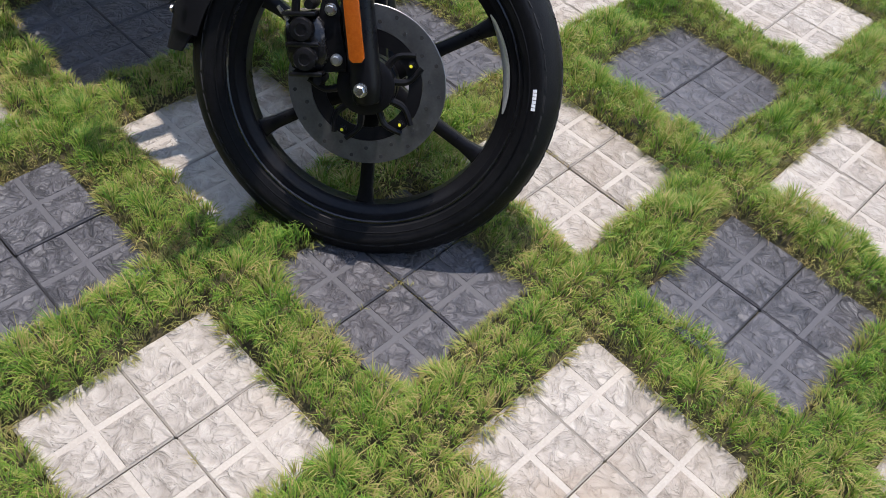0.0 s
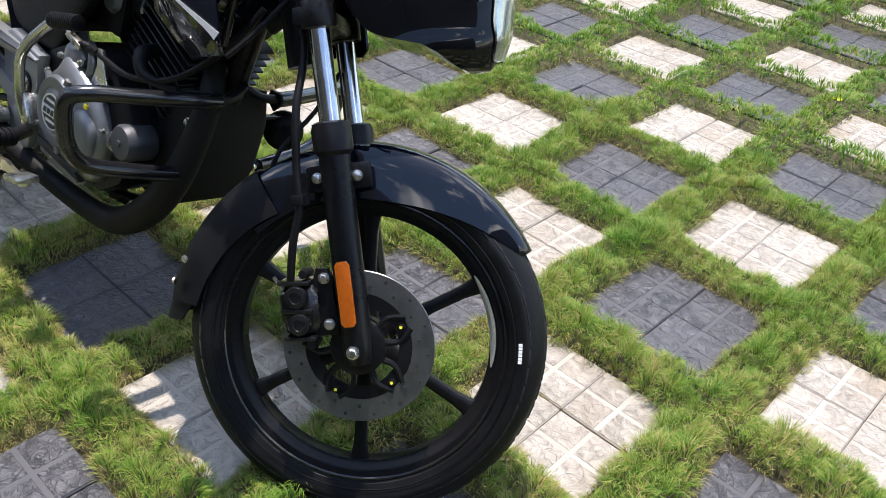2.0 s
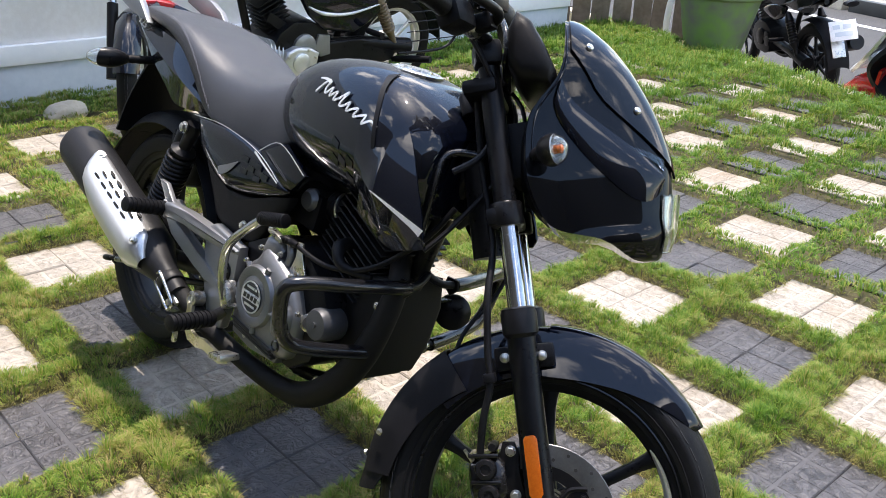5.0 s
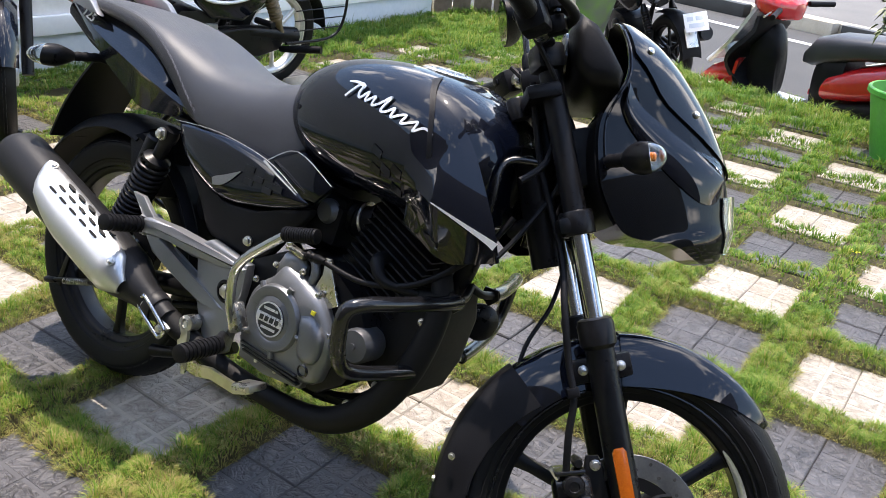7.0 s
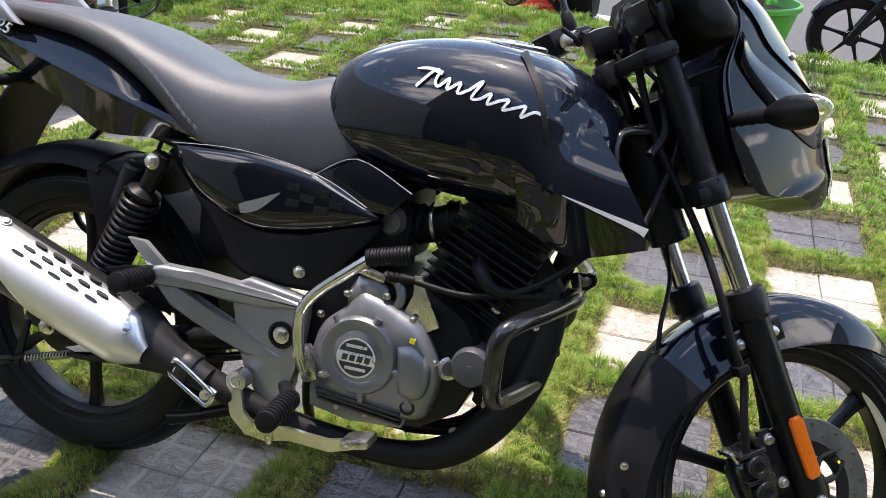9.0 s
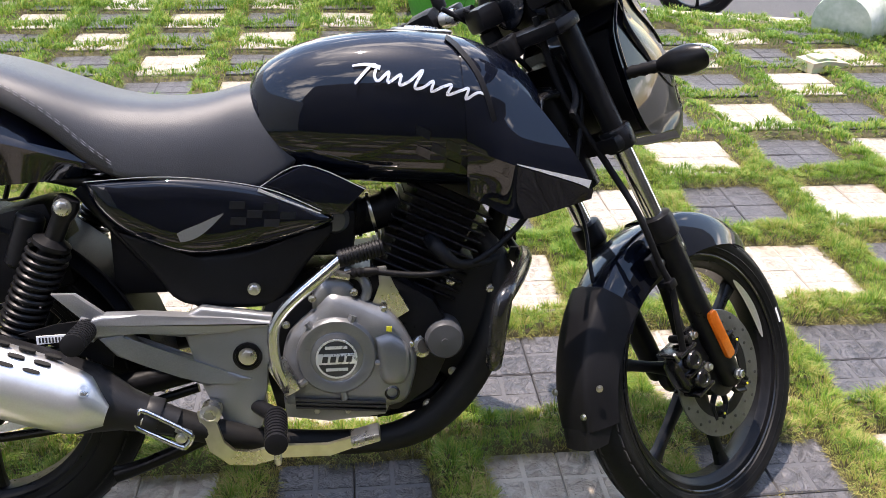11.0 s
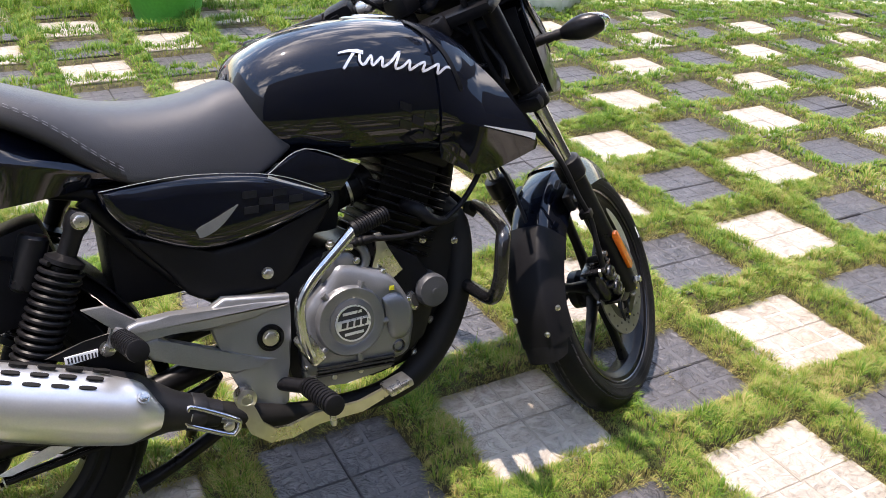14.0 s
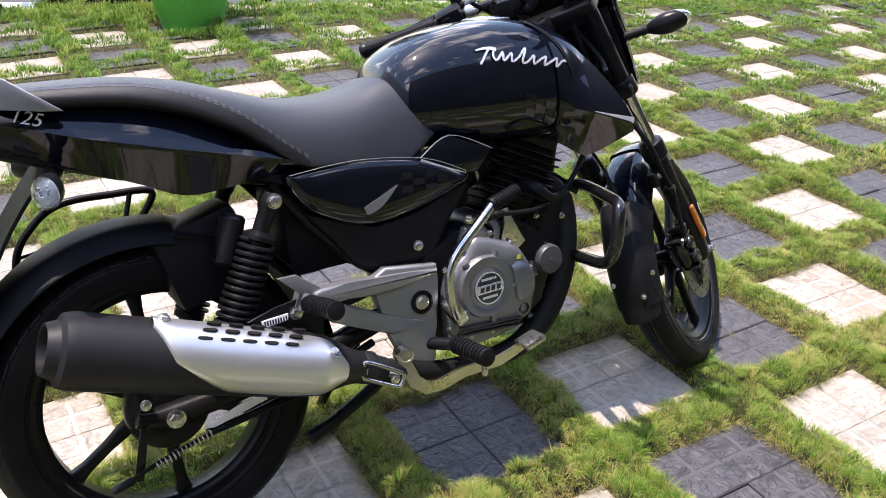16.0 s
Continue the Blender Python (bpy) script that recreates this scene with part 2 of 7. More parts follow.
M_ENGINE = shade("grey_engine_paint", (0.150, 0.154, 0.162), 0.34, metal=0.6, col2=(0.215, 0.220, 0.230), grain=700, mottle=7, bump=0.2, bscale=900)
M_STARTER = shade("dark_grey_motor_paint", (0.045, 0.047, 0.052), 0.40, metal=0.3, col2=(0.070, 0.073, 0.080), grain=600, mottle=7, bump=0.2, bscale=900)
M_HANGER = shade("silver_grey_bracket", (0.195, 0.199, 0.207), 0.35, metal=0.6, col2=(0.28, 0.284, 0.293), grain=500, mottle=7, bump=0.15, bscale=900)
M_STEEL = shade("bare_steel", (0.50, 0.49, 0.46), 0.30, metal=1.0, col2=(0.62, 0.61, 0.58), grain=90, mottle=16, rvar=0.12)
M_CHROME = shade("chrome", (0.46, 0.47, 0.49), 0.17, metal=1.0, col2=(0.54, 0.55, 0.57), grain=60, mottle=20, rvar=0.05)
M_ZINC = shade("zinc_yellow_steel", (0.56, 0.54, 0.40), 0.32, metal=1.0, col2=(0.70, 0.68, 0.54), grain=70, mottle=12, rvar=0.1)
M_ALU = shade("brushed_silver_shield", (0.60, 0.61, 0.62), 0.34, metal=0.85, col2=(0.68, 0.69, 0.70), grain=350, mottle=9, rvar=0.06)
M_DISC = shade("brake_disc_steel", (0.145, 0.148, 0.152), 0.38, metal=0.9, col2=(0.20, 0.204, 0.208), grain=300, mottle=40, rvar=0.1)
M_MUFF = shade("muffler_black", (0.009, 0.009, 0.010), 0.44, spec=0.28, col2=(0.014, 0.014, 0.0155), grain=600, mottle=9, bump=0.15, bscale=700)
M_PIPE = shade("heat_black_pipe", (0.004, 0.004, 0.0042), 0.62, spec=0.25, col2=(0.009, 0.0085, 0.008), grain=90, mottle=14, bump=0.2, bscale=400)
M_ORANGE = shade("orange_reflector", (0.72, 0.125, 0.006), 0.2, col2=(0.82, 0.17, 0.010), coat=0.8, grain=500, mottle=200)
M_BADGE = shade("silver_badge", (0.70, 0.70, 0.71), 0.30, metal=0.6, col2=(0.78, 0.78, 0.79), grain=200)
M_DECAL = shade("grey_decal", (0.0062, 0.0068, 0.0085), 0.40, coat=0.6, spec=0.08, grain=300)
M_LABELW = shade("white_label", (0.78, 0.78, 0.78), 0.5, grain=200)
M_LABELK = shade("print_black", (0.02, 0.02, 0.02), 0.5, grain=200)
M_YELLOW = shade("yellow_mark", (0.72, 0.62, 0.03), 0.5, grain=200)
M_GREENPOT = shade("green_plastic", (0.055, 0.30, 0.035), 0.45, col2=(0.085, 0.40, 0.055), grain=60, mottle=3, rvar=0.1)
M_OLDPOT = shade("mossy_concrete", (0.15, 0.155, 0.14), 0.9, col2=(0.16, 0.30, 0.07), grain=9, mottle=2.2, bump=0.5, bscale=80)
M_WOOD = shade("weathered_wood", (0.17, 0.125, 0.085), 0.85, col2=(0.27, 0.21, 0.155), grain=30, mottle=6, bump=0.5, bscale=120)
M_RED = shade("red_paint", (0.50, 0.012, 0.014), 0.25, coat=0.9, col2=(0.58, 0.018, 0.018), grain=300)
M_SILVER = shade("silver_paint", (0.62, 0.63, 0.64), 0.28, metal=0.3, coat=0.6, col2=(0.70, 0.70, 0.71), grain=500)
M_RIMW = shade("silver_rim", (0.55, 0.55, 0.55), 0.35, metal=0.7, grain=300)
M_LEAF = shade("leaf", (0.035, 0.075, 0.018), 0.5, col2=(0.085, 0.105, 0.022), grain=40, mottle=9)
M_LEAFB = shade("brown_leaf", (0.13, 0.085, 0.03), 0.6, col2=(0.19, 0.12, 0.04), grain=40, mottle=9)
M_TERRA = shade("dark_terracotta", (0.085, 0.035, 0.020), 0.8, col2=(0.13, 0.055, 0.03), grain=40, mottle=6)
M_SPRING = shade("dusty_brown_spring", (0.105, 0.075, 0.042), 0.5, col2=(0.17, 0.125, 0.072), grain=60, mottle=9)
M_MOSSW = shade("mossy_white_paint", (0.36, 0.42, 0.33), 0.85, col2=(0.60, 0.62, 0.56), grain=30, mottle=8, bump=0.4, bscale=100)
M_STONE = shade("stained_block", (0.30, 0.42, 0.26), 0.85, col2=(0.45, 0.33, 0.24), grain=30, mottle=12, bump=0.5, bscale=120)


def glass_shade(name, tint, rough=0.03):
    m = bpy.data.materials.new(name)
    m.use_nodes = True
    b = m.node_tree.nodes["Principled BSDF"]
    b.inputs["Base Color"].default_value = (*tint, 1)
    b.inputs["Roughness"].default_value = rough
    b.inputs["Transmission Weight"].default_value = 1.0
    b.inputs["IOR"].default_value = 1.45
    return m


M_GLASS = glass_shade("clear_lens", (0.93, 0.95, 0.95))
M_SMOKE = shade("smoked_visor", (0.0022, 0.0032, 0.0055), 0.16, coat=0.5, spec=0.2, grain=200)
M_MIRROR = shade("mirror", (0.85, 0.86, 0.88), 0.03, metal=1.0, rvar=0.01, grain=20)

# ---- mesh helpers ----
def part(name, bm, mat, parent=None, label="", sharp=38, m=None):
    """Links a bmesh as one mesh object under a thing or a part."""
    if m is not None:
        bm.transform(m)
    bmesh.ops.recalc_face_normals(bm, faces=bm.faces)
    for f in bm.faces:
        f.smooth = True
    lim = radians(sharp)
    for e in bm.edges:
        if len(e.link_faces) == 2 and e.calc_face_angle(0) > lim:
            e.smooth = False
    me = bpy.data.meshes.new(name)
    bm.to_mesh(me)
    bm.free()
    me.materials.append(mat)
    ob = new(name, me)
    if parent is not None:
        ob.parent = parent
    if label:
        ob["label"] = label
    return ob


def spline(pts, res=6):
    """A smooth line through the points."""
    p = [Vector(q) for q in pts]
    if len(p) < 3 or res < 2:
        return p
    out = []
    for i in range(len(p) - 1):
        a, b, c, d = p[max(i - 1, 0)], p[i], p[i + 1], p[min(i + 2, len(p) - 1)]
        for k in range(res):
            t = k / res
            out.append(0.5 * ((2 * b) + (c - a) * t + (2 * a - 5 * b + 4 * c - d) * t * t + (3 * b - a - 3 * c + d) * t ** 3))
    out.append(p[-1])
    return out


def loft(rings, caps=True, closed=False, bm=None):
    """A skin over rings of equally many points."""
    bm = bm or bmesh.new()
    vs = [[bm.verts.new(p) for p in r] for r in rings]
    n = len(vs[0])
    pairs = list(zip(vs, vs[1:])) + ([(vs[-1], vs[0])] if closed else [])
    for a, b in pairs:
        for i in range(n):
            j = (i + 1) % n
            bm.faces.new((a[i], a[j], b[j], b[i]))
    if caps and not closed:
        bm.faces.new(vs[0][::-1])
        bm.faces.new(vs[-1])
    return bm


def tube(pts, r, seg=12, res=6, bm=None, closed=False):
    """A round bar along a smooth line; r one radius or one for each given point."""
    line = spline(pts, res)
    n = len(line)
    if isinstance(r, (int, float)):
        rad = [r] * n
    else:
        rad = [r[0]] * n
        m = len(r) - 1
        for i in range(n):
            f = i / max(1, n - 1) * m
            k = min(int(f), m - 1)
            rad[i] = r[k] + (r[k + 1] - r[k]) * (f - k)
    t0 = (line[1] - line[0]).normalized()
    side = t0.orthogonal().normalized()
    rings = []
    for i, p in enumerate(line):
        t = (line[min(i + 1, n - 1)] - line[max(i - 1, 0)]).normalized()
        side = (side - t * side.dot(t)).normalized()
        up = t.cross(side)
        rings.append([p + (side * math.cos(2 * math.pi * k / seg) + up * math.sin(2 * math.pi * k / seg)) * rad[i] for k in range(seg)])
    return loft(rings, not closed, closed, bm)


def lathe(prof, at=(0, 0, 0), axis=(0, 1, 0), seg=32, bm=None, caps=True):
    """A turned body: profile of (radius, height along the axis)."""
    a = Vector(axis).normalized()
    s = a.orthogonal().normalized()
    u = a.cross(s)
    o = Vector(at)
    rings = [[o + a * h + (s * math.cos(2 * math.pi * k / seg) + u * math.sin(2 * math.pi * k / seg)) * max(r, 1e-4) for k in range(seg)] for r, h in prof]
    return loft(rings, caps, False, bm)


def bolt(at, axis, r=0.008, h=0.007, bm=None):
    """Flanged hexagon bolt head."""
    r *= 0.82
    bm = lathe([(r * 1.3, 0), (r * 1.3, h * 0.3), (r * 1.05, h * 0.34)], at, axis, 14, bm)
    return lathe([(r, h * 0.3), (r, h * 0.9), (r * 0.8, h)], at, axis, 6, bm)


def plate(poly, y0, y1, bevel=0.003, bm=None, f=None, segs=2):
    """A slab: polygon of (x, z) from depth y0 to y1, with rounded edges."""
    own = bmesh.new()
    f = f or (lambda x, y, z: (x, y, z))
    a = [own.verts.new(f(x, y0, z)) for x, z in poly]
    b = [own.verts.new(f(x, y1, z)) for x, z in poly]
    n = len(poly)
    fa, fb = own.faces.new(a[::-1]), own.faces.new(b)
    for i in range(n):
        own.faces.new((a[i], a[(i + 1) % n], b[(i + 1) % n], b[i]))
    if bevel:
        bmesh.ops.bevel(own, geom=list(fa.edges) + list(fb.edges), offset=bevel, segments=segs, affect='EDGES', profile=0.6)
    if bm is None:
        return own
    return join(bm, own)


def join(bm, other):
    me = bpy.data.meshes.new("tmp")
    other.to_mesh(me)
    other.free()
    bm.from_mesh(me)
    bpy.data.meshes.remove(me)
    return bm


def box(size, m=None, bevel=0.004, bm=None, segs=2):
    own = bmesh.new()
    bmesh.ops.create_cube(own, size=1.0)
    bmesh.ops.scale(own, vec=size, verts=own.verts)
    if bevel:
        bmesh.ops.bevel(own, geom=own.edges[:], offset=bevel, segments=segs, affect='EDGES', profile=0.6)
    if m is not None:
        own.transform(m)
    if bm is None:
        return own
    return join(bm, own)


def mirror(bm):
    """Adds the mirrored half across the middle plane."""
    geo = bmesh.ops.duplicate(bm, geom=bm.verts[:] + bm.edges[:] + bm.faces[:])["geom"]
    bmesh.ops.scale(bm, vec=(1, -1, 1), verts=[g for g in geo if isinstance(g, bmesh.types.BMVert)])
    return bm


def flipped(make):
    """The left-hand twin of what make() builds."""
    bm = make()
    bmesh.ops.scale(bm, vec=(1, -1, 1), verts=bm.verts)
    return bm


def sheet(fn, nu, nv, thick=0.004):
    """A curved sheet with thickness: fn(u, v) gives a point, u and v from 0 to 1."""
    bm = bmesh.new()
    g = [[bm.verts.new(fn(i / nu, j / nv)) for j in range(nv + 1)] for i in range(nu + 1)]
    for i in range(nu):
        for j in range(nv):
            bm.faces.new((g[i][j], g[i + 1][j], g[i + 1][j + 1], g[i][j + 1]))
    bmesh.ops.recalc_face_normals(bm, faces=bm.faces)
    if thick:
        bmesh.ops.solidify(bm, geom=bm.faces[:], thickness=thick)
    return bm


def lerp_rows(rows, x):
    """Values between rows of (x, a, b, ...), eased."""
    if x <= rows[0][0]:
        return rows[0][1:]
    for p, q in zip(rows, rows[1:]):
        if x <= q[0]:
            t = (x - p[0]) / (q[0] - p[0])
            return tuple(a + (b - a) * t for a, b in zip(p[1:], q[1:]))
    return rows[-1][1:]


def smooth_rows(rows, n):
    """n stations of a smooth curve through rows of numbers."""
    k = len(rows) - 1
    out = []
    for i in range(n):
        f = i / (n - 1) * k
        j = min(int(f), k - 1)
        t = f - j
        a, b, c, d = rows[max(j - 1, 0)], rows[j], rows[j + 1], rows[min(j + 2, k)]
        out.append(tuple(0.5 * (2 * q + (r - p) * t + (2 * p - 5 * q + 4 * r - s) * t * t + (3 * q - p - 3 * r + s) * t ** 3)
                         for p, q, r, s in zip(a, b, c, d)))
    return out


def thing(name, m, label, category, group=""):
    ob = new(name)
    ob.empty_display_size = 0.1
    ob.matrix_world = m
    return tagged(ob, label, category, group)

# ---- setting ----
STREET = -0.295                    # the street lies below the lot
PITCH, HALF = 0.43, 0.157          # paver groups: spacing and half side
KERB = (4.25, -0.33)               # lot's street edge: y = a + b x


def kerb_y(x):
    return KERB[0] + KERB[1] * x


EDGE_DIR = Vector((1, KERB[1], 0)).normalized()
EDGE_OUT = Vector((-EDGE_DIR.y, EDGE_DIR.x, 0))


def along(x, out, z=0.0):
    """A point beside the lot's street edge."""
    p = Vector((x, kerb_y(x), z)) + EDGE_OUT * out
    return p


bm = bmesh.new()
bmesh.ops.create_grid(bm, x_segments=2, y_segments=2, size=400)
ground = tagged(part("ground", bm, M_ROAD), "light grey worn concrete street surface", "ground", kind="structure")
ground.location = (0, 0, STREET - 0.012)

# earth bed of the lot
bm = bmesh.new()
ring = [Vector((-9, -5, 0)), Vector((9, -5, 0)), Vector((9, kerb_y(9), 0)), Vector((-9, kerb_y(-9), 0))]
top = [bm.verts.new(p + Vector((0, 0, -0.014))) for p in ring]
bot = [bm.verts.new(p + Vector((0, 0, -0.12))) for p in ring]
bm.faces.new(top)
for i in range(4):
    bm.faces.new((top[i], bot[i], bot[(i + 1) % 4], top[(i + 1) % 4]))
tagged(part("lawn_bed", bm, M_SOIL), "dark crumbly soil bed of the parking lot", "soil", kind="structure")

# kerb along the street edge, stone by stone
kerb = thing("kerb", Matrix(), "cream concrete kerb along the parking lot", "kerb")
tagged(kerb, kind="structure")
x = -9.0
while x < 9.0:
    L = 0.60
    c = along(x, 0.07, -0.165)
    yaw = math.atan2(EDGE_DIR.y, EDGE_DIR.x)
    part("kerb_stone", box((L - 0.012, 0.13, 0.345), Matrix.Translation(c) @ Matrix.Rotation(yaw, 4, 'Z'), 0.012), M_KERB, kerb)
    x += L * EDGE_DIR.x

# asphalt lane with its white edge line, far kerb and footpath
def strip(name, o0, o1, z0, z1, mat, label, cat, x0=-40, x1=40):
    b = bmesh.new()
    q = [along(x0, o0), along(x1, o0), along(x1, o1), along(x0, o1)]
    a = [b.verts.new((p.x, p.y, z1)) for p in q]
    d = [b.verts.new((p.x, p.y, z0)) for p in q]
    b.faces.new(a)
    for i in range(4):
        b.faces.new((a[i], d[i], d[(i + 1) % 4], a[(i + 1) % 4]))
    return tagged(part(name, b, mat), label, cat, kind="structure")


strip("road", 1.35, 7.5, STREET - 0.02, STREET, M_ASPH, "grey asphalt street beside the parking lot", "road")
strip("road_line", 4.15, 4.28, STREET + 0.001, STREET + 0.004, M_WPAINT, "worn white painted line on the street", "road marking")
strip("far_kerb", 5.2, 5.45, STREET - 0.02, STREET + 0.15, M_KERB, "pale concrete kerb across the street", "kerb")
strip("pavement", 5.45, 9.0, STREET - 0.02, STREET + 0.13, M_ROAD, "grey footpath across the street", "pavement")

# compound wall of the neighbouring house: plaster above, white band, grey plinth
def wall_band(name, x0, x1, y0, y1, z0, z1, mat, label):
    b = box((x1 - x0, y1 - y0, z1 - z0), Matrix.Translation(((x0 + x1) / 2, (y0 + y1) / 2, (z0 + z1) / 2)), 0.006)
    return tagged(part(name, b, mat), label, "wall", kind="structure")


wall_band("wall_west", -4.45, -4.23, -6, 5.0, 0.30, 2.8, M_PLASTER, "cream plastered compound wall with faint stains")
# two unseen walls added so the bike's gloss reflects dark surroundings
wall_band("wall_south", -4.45, 9.0, -5.4, -5.2, -0.1, 5.6, M_UNSEEN, "plain dark unseen wall added south to darken reflections")
wall_band("wall_east", 8.80, 9.0, -5.2, 1.2, -0.1, 5.6, M_UNSEEN, "plain dark unseen wall added east to darken reflections")
wall_band("wall_ledge", -4.45, -4.19, -6, 5.0, 0.20, 0.30, M_WPAINT, "white painted ledge of the compound wall")
wall_band("wall_plinth", -4.45, -4.21, -6, 5.0, -0.1, 0.20, M_GPAINT, "pale grey painted plinth of the compound wall")

# ---- the motorcycle ----
LEAN = 14.5
BIKE = Matrix.Translation((-1.515, 0.010, 0)) @ Matrix.Rotation(radians(-LEAN), 4, 'X')
bike = thing("motorcycle", BIKE, "glossy black motorcycle leaning on its side stand on grassy pavers", "motorcycle")

RAKE, STEER = 27.5, 34.0
rk, st = radians(RAKE), radians(STEER)
F0, A0, Y0 = Vector((math.cos(rk), 0, math.sin(rk))), Vector((-math.sin(rk), 0, math.cos(rk))), Vector((0, 1, 0))
F1, Y1 = F0 * math.cos(st) + Y0 * math.sin(st), Y0 * math.cos(st) - F0 * math.sin(st)
FRONT = Matrix(((F1.x, Y1.x, A0.x, 1.277), (F1.y, Y1.y, A0.y, 0), (F1.z, Y1.z, A0.z, 0.246), (0, 0, 0, 1)))
AX = 0.045                       # axle ahead of the steering axis


def ring_super(x, zt, zw, zb, w, p=0.8, q=0.8, n=28, p2=None):
    """A body section at x: top, widest height, bottom and half width."""
    out = []
    p2 = p2 or p
    for k in range(n):
        a = 2 * math.pi * k / n
        c, s = math.cos(a), math.sin(a)
        e = p if s >= 0 else p2
        y = w * math.copysign(abs(c) ** e, c)
        z = zw + (zt - zw if s >= 0 else zw - zb) * math.copysign(abs(s) ** q, s)
        out.append((x, y, z))
    return out


# wheels
def tyre_bm(c, R, w, rim, axis=(0, 1, 0)):
    """Tyre with a rounded crown, sidewall steps and bead."""
    prof = []
    n = 14
    rim_w = w * 0.36
    side = [(rim, rim_w * 0.92), (rim + 0.006, rim_w * 1.06), (rim + 0.010, rim_w * 1.10), (rim + 0.012, rim_w * 1.2), (rim + 0.024, w * 0.47), (R - 0.036, w * 0.5),
            (R - 0.030, w * 0.495), (R - 0.0285, w * 0.485)]
    prof += [(r, -h) for r, h in side]
    for i in range(n + 1):
        a = -1 + 2 * i / n
        prof.append((R - 0.024 * a * a - 0.0035 * a ** 6, a * w * 0.475))
    prof += [(r, h) for r, h in side[::-1]]
    bm = lathe(prof, c, axis, 96, caps=False)
    return bm


def tread(c, R, w, n=54, bm=None):
    """Raised slanting tread blocks on the crown."""
    bm = bm or bmesh.new()
    c = Vector(c)
    for s in (-1, 1):
        for i in range(n):
            a0 = 2 * math.pi * (i + (0.5 if s > 0 else 0)) / n
            wd = 2 * math.pi / n * 0.74
            pts = []
            for lift in (-0.002, 0.0021):
                for t, v in ((0, 0.10), (1, 0.10), (1, 0.985), (0, 0.985)):
                    vv = v * w * 0.475
                    aa = v
                    r = R - 0.024 * aa * aa - 0.0035 * aa ** 6 + lift
                    ang = a0 + t * wd + v * 0.26
                    pts.append(c + Vector((math.cos(ang) * r, s * vv, math.sin(ang) * r)))
            vs = [bm.verts.new(p) for p in pts]
            for f in ((4, 5, 6, 7), (0, 1, 5, 4), (1, 2, 6, 5), (2, 3, 7, 6), (3, 0, 4, 7)):
                bm.faces.new([vs[k] for k in f])
    return bm


def rim_bm(c, rim, w):
    """Cast rim with stepped flanges."""
    h = w * 0.36
    prof = [(rim - 0.020, -h * 0.50), (rim - 0.015, -h * 0.72), (rim - 0.008, -h * 0.80), (rim - 0.005, -h * 0.95), (rim + 0.003, -h), (rim + 0.003, -h * 0.85),
            (rim - 0.007, -h * 0.5), (rim - 0.007, h * 0.5), (rim + 0.003, h * 0.85), (rim + 0.003, h), (rim - 0.005, h * 0.95), (rim - 0.008, h * 0.80),
            (rim - 0.015, h * 0.72), (rim - 0.020, h * 0.50), (rim - 0.020, -h * 0.50)]
    return lathe(prof, c, (0, 1, 0), 72, caps=False)


def spoke_bm(c, r0, r1, a, t=0.011, w0=0.015, w1=0.0105):
    """A straight cast spoke that widens to the rim."""
    c = Vector(c)
    d, s = Vector((math.cos(a), 0, math.sin(a))), Vector((-math.sin(a), 0, math.cos(a)))
    rings = []
    for r, wd, th in ((r0, w0 * 1.3, t * 1.2), (r0 + 0.03, w0, t), ((r0 + r1) / 2, w1, t * 0.9), (r1 - 0.035, w1 * 1.05, t * 0.9), (r1 - 0.012, w1 * 1.35, t), (r1 + 0.004, w1 * 2.2, t)):
        rings.append([c + d * r + s * (wd * math.copysign(abs(math.cos(k)) ** 0.6, math.cos(k))) + Vector((0, th * math.copysign(abs(math.sin(k)) ** 0.6, math.sin(k)), 0))
                      for k in [2 * math.pi * j / 12 for j in range(12)]])
    return loft(rings)


def wheel(parent, name, c, R, w, rim, m, phase, n=6, hub=0.045, mat=None):
    """Cast wheel: tyre, rim, spokes, hub."""
    root = part(name, lathe([(hub * 0.7, -0.055), (hub, -0.05), (hub, -0.03), (hub * 0.8, -0.02), (hub * 0.8, 0.02), (hub, 0.03), (hub, 0.05), (hub * 0.7, 0.055)], c, (0, 1, 0), 40),
                mat or M_SATIN, parent, m=m)
    part("tyre", tyre_bm(c, R, w, rim), M_RUBBER, root, m=m)
    tagged(part("tread", tread(c, R, w), M_TREAD, root, m=m), kind="stuff")
    part("rim", rim_bm(c, rim, w), mat or M_SATIN, root, m=m)
    for i in range(n):
        part("spoke", spoke_bm(c, hub * 0.75, rim - 0.013, phase + 2 * math.pi * i / n), mat or M_SATIN, root, m=m)
    return root


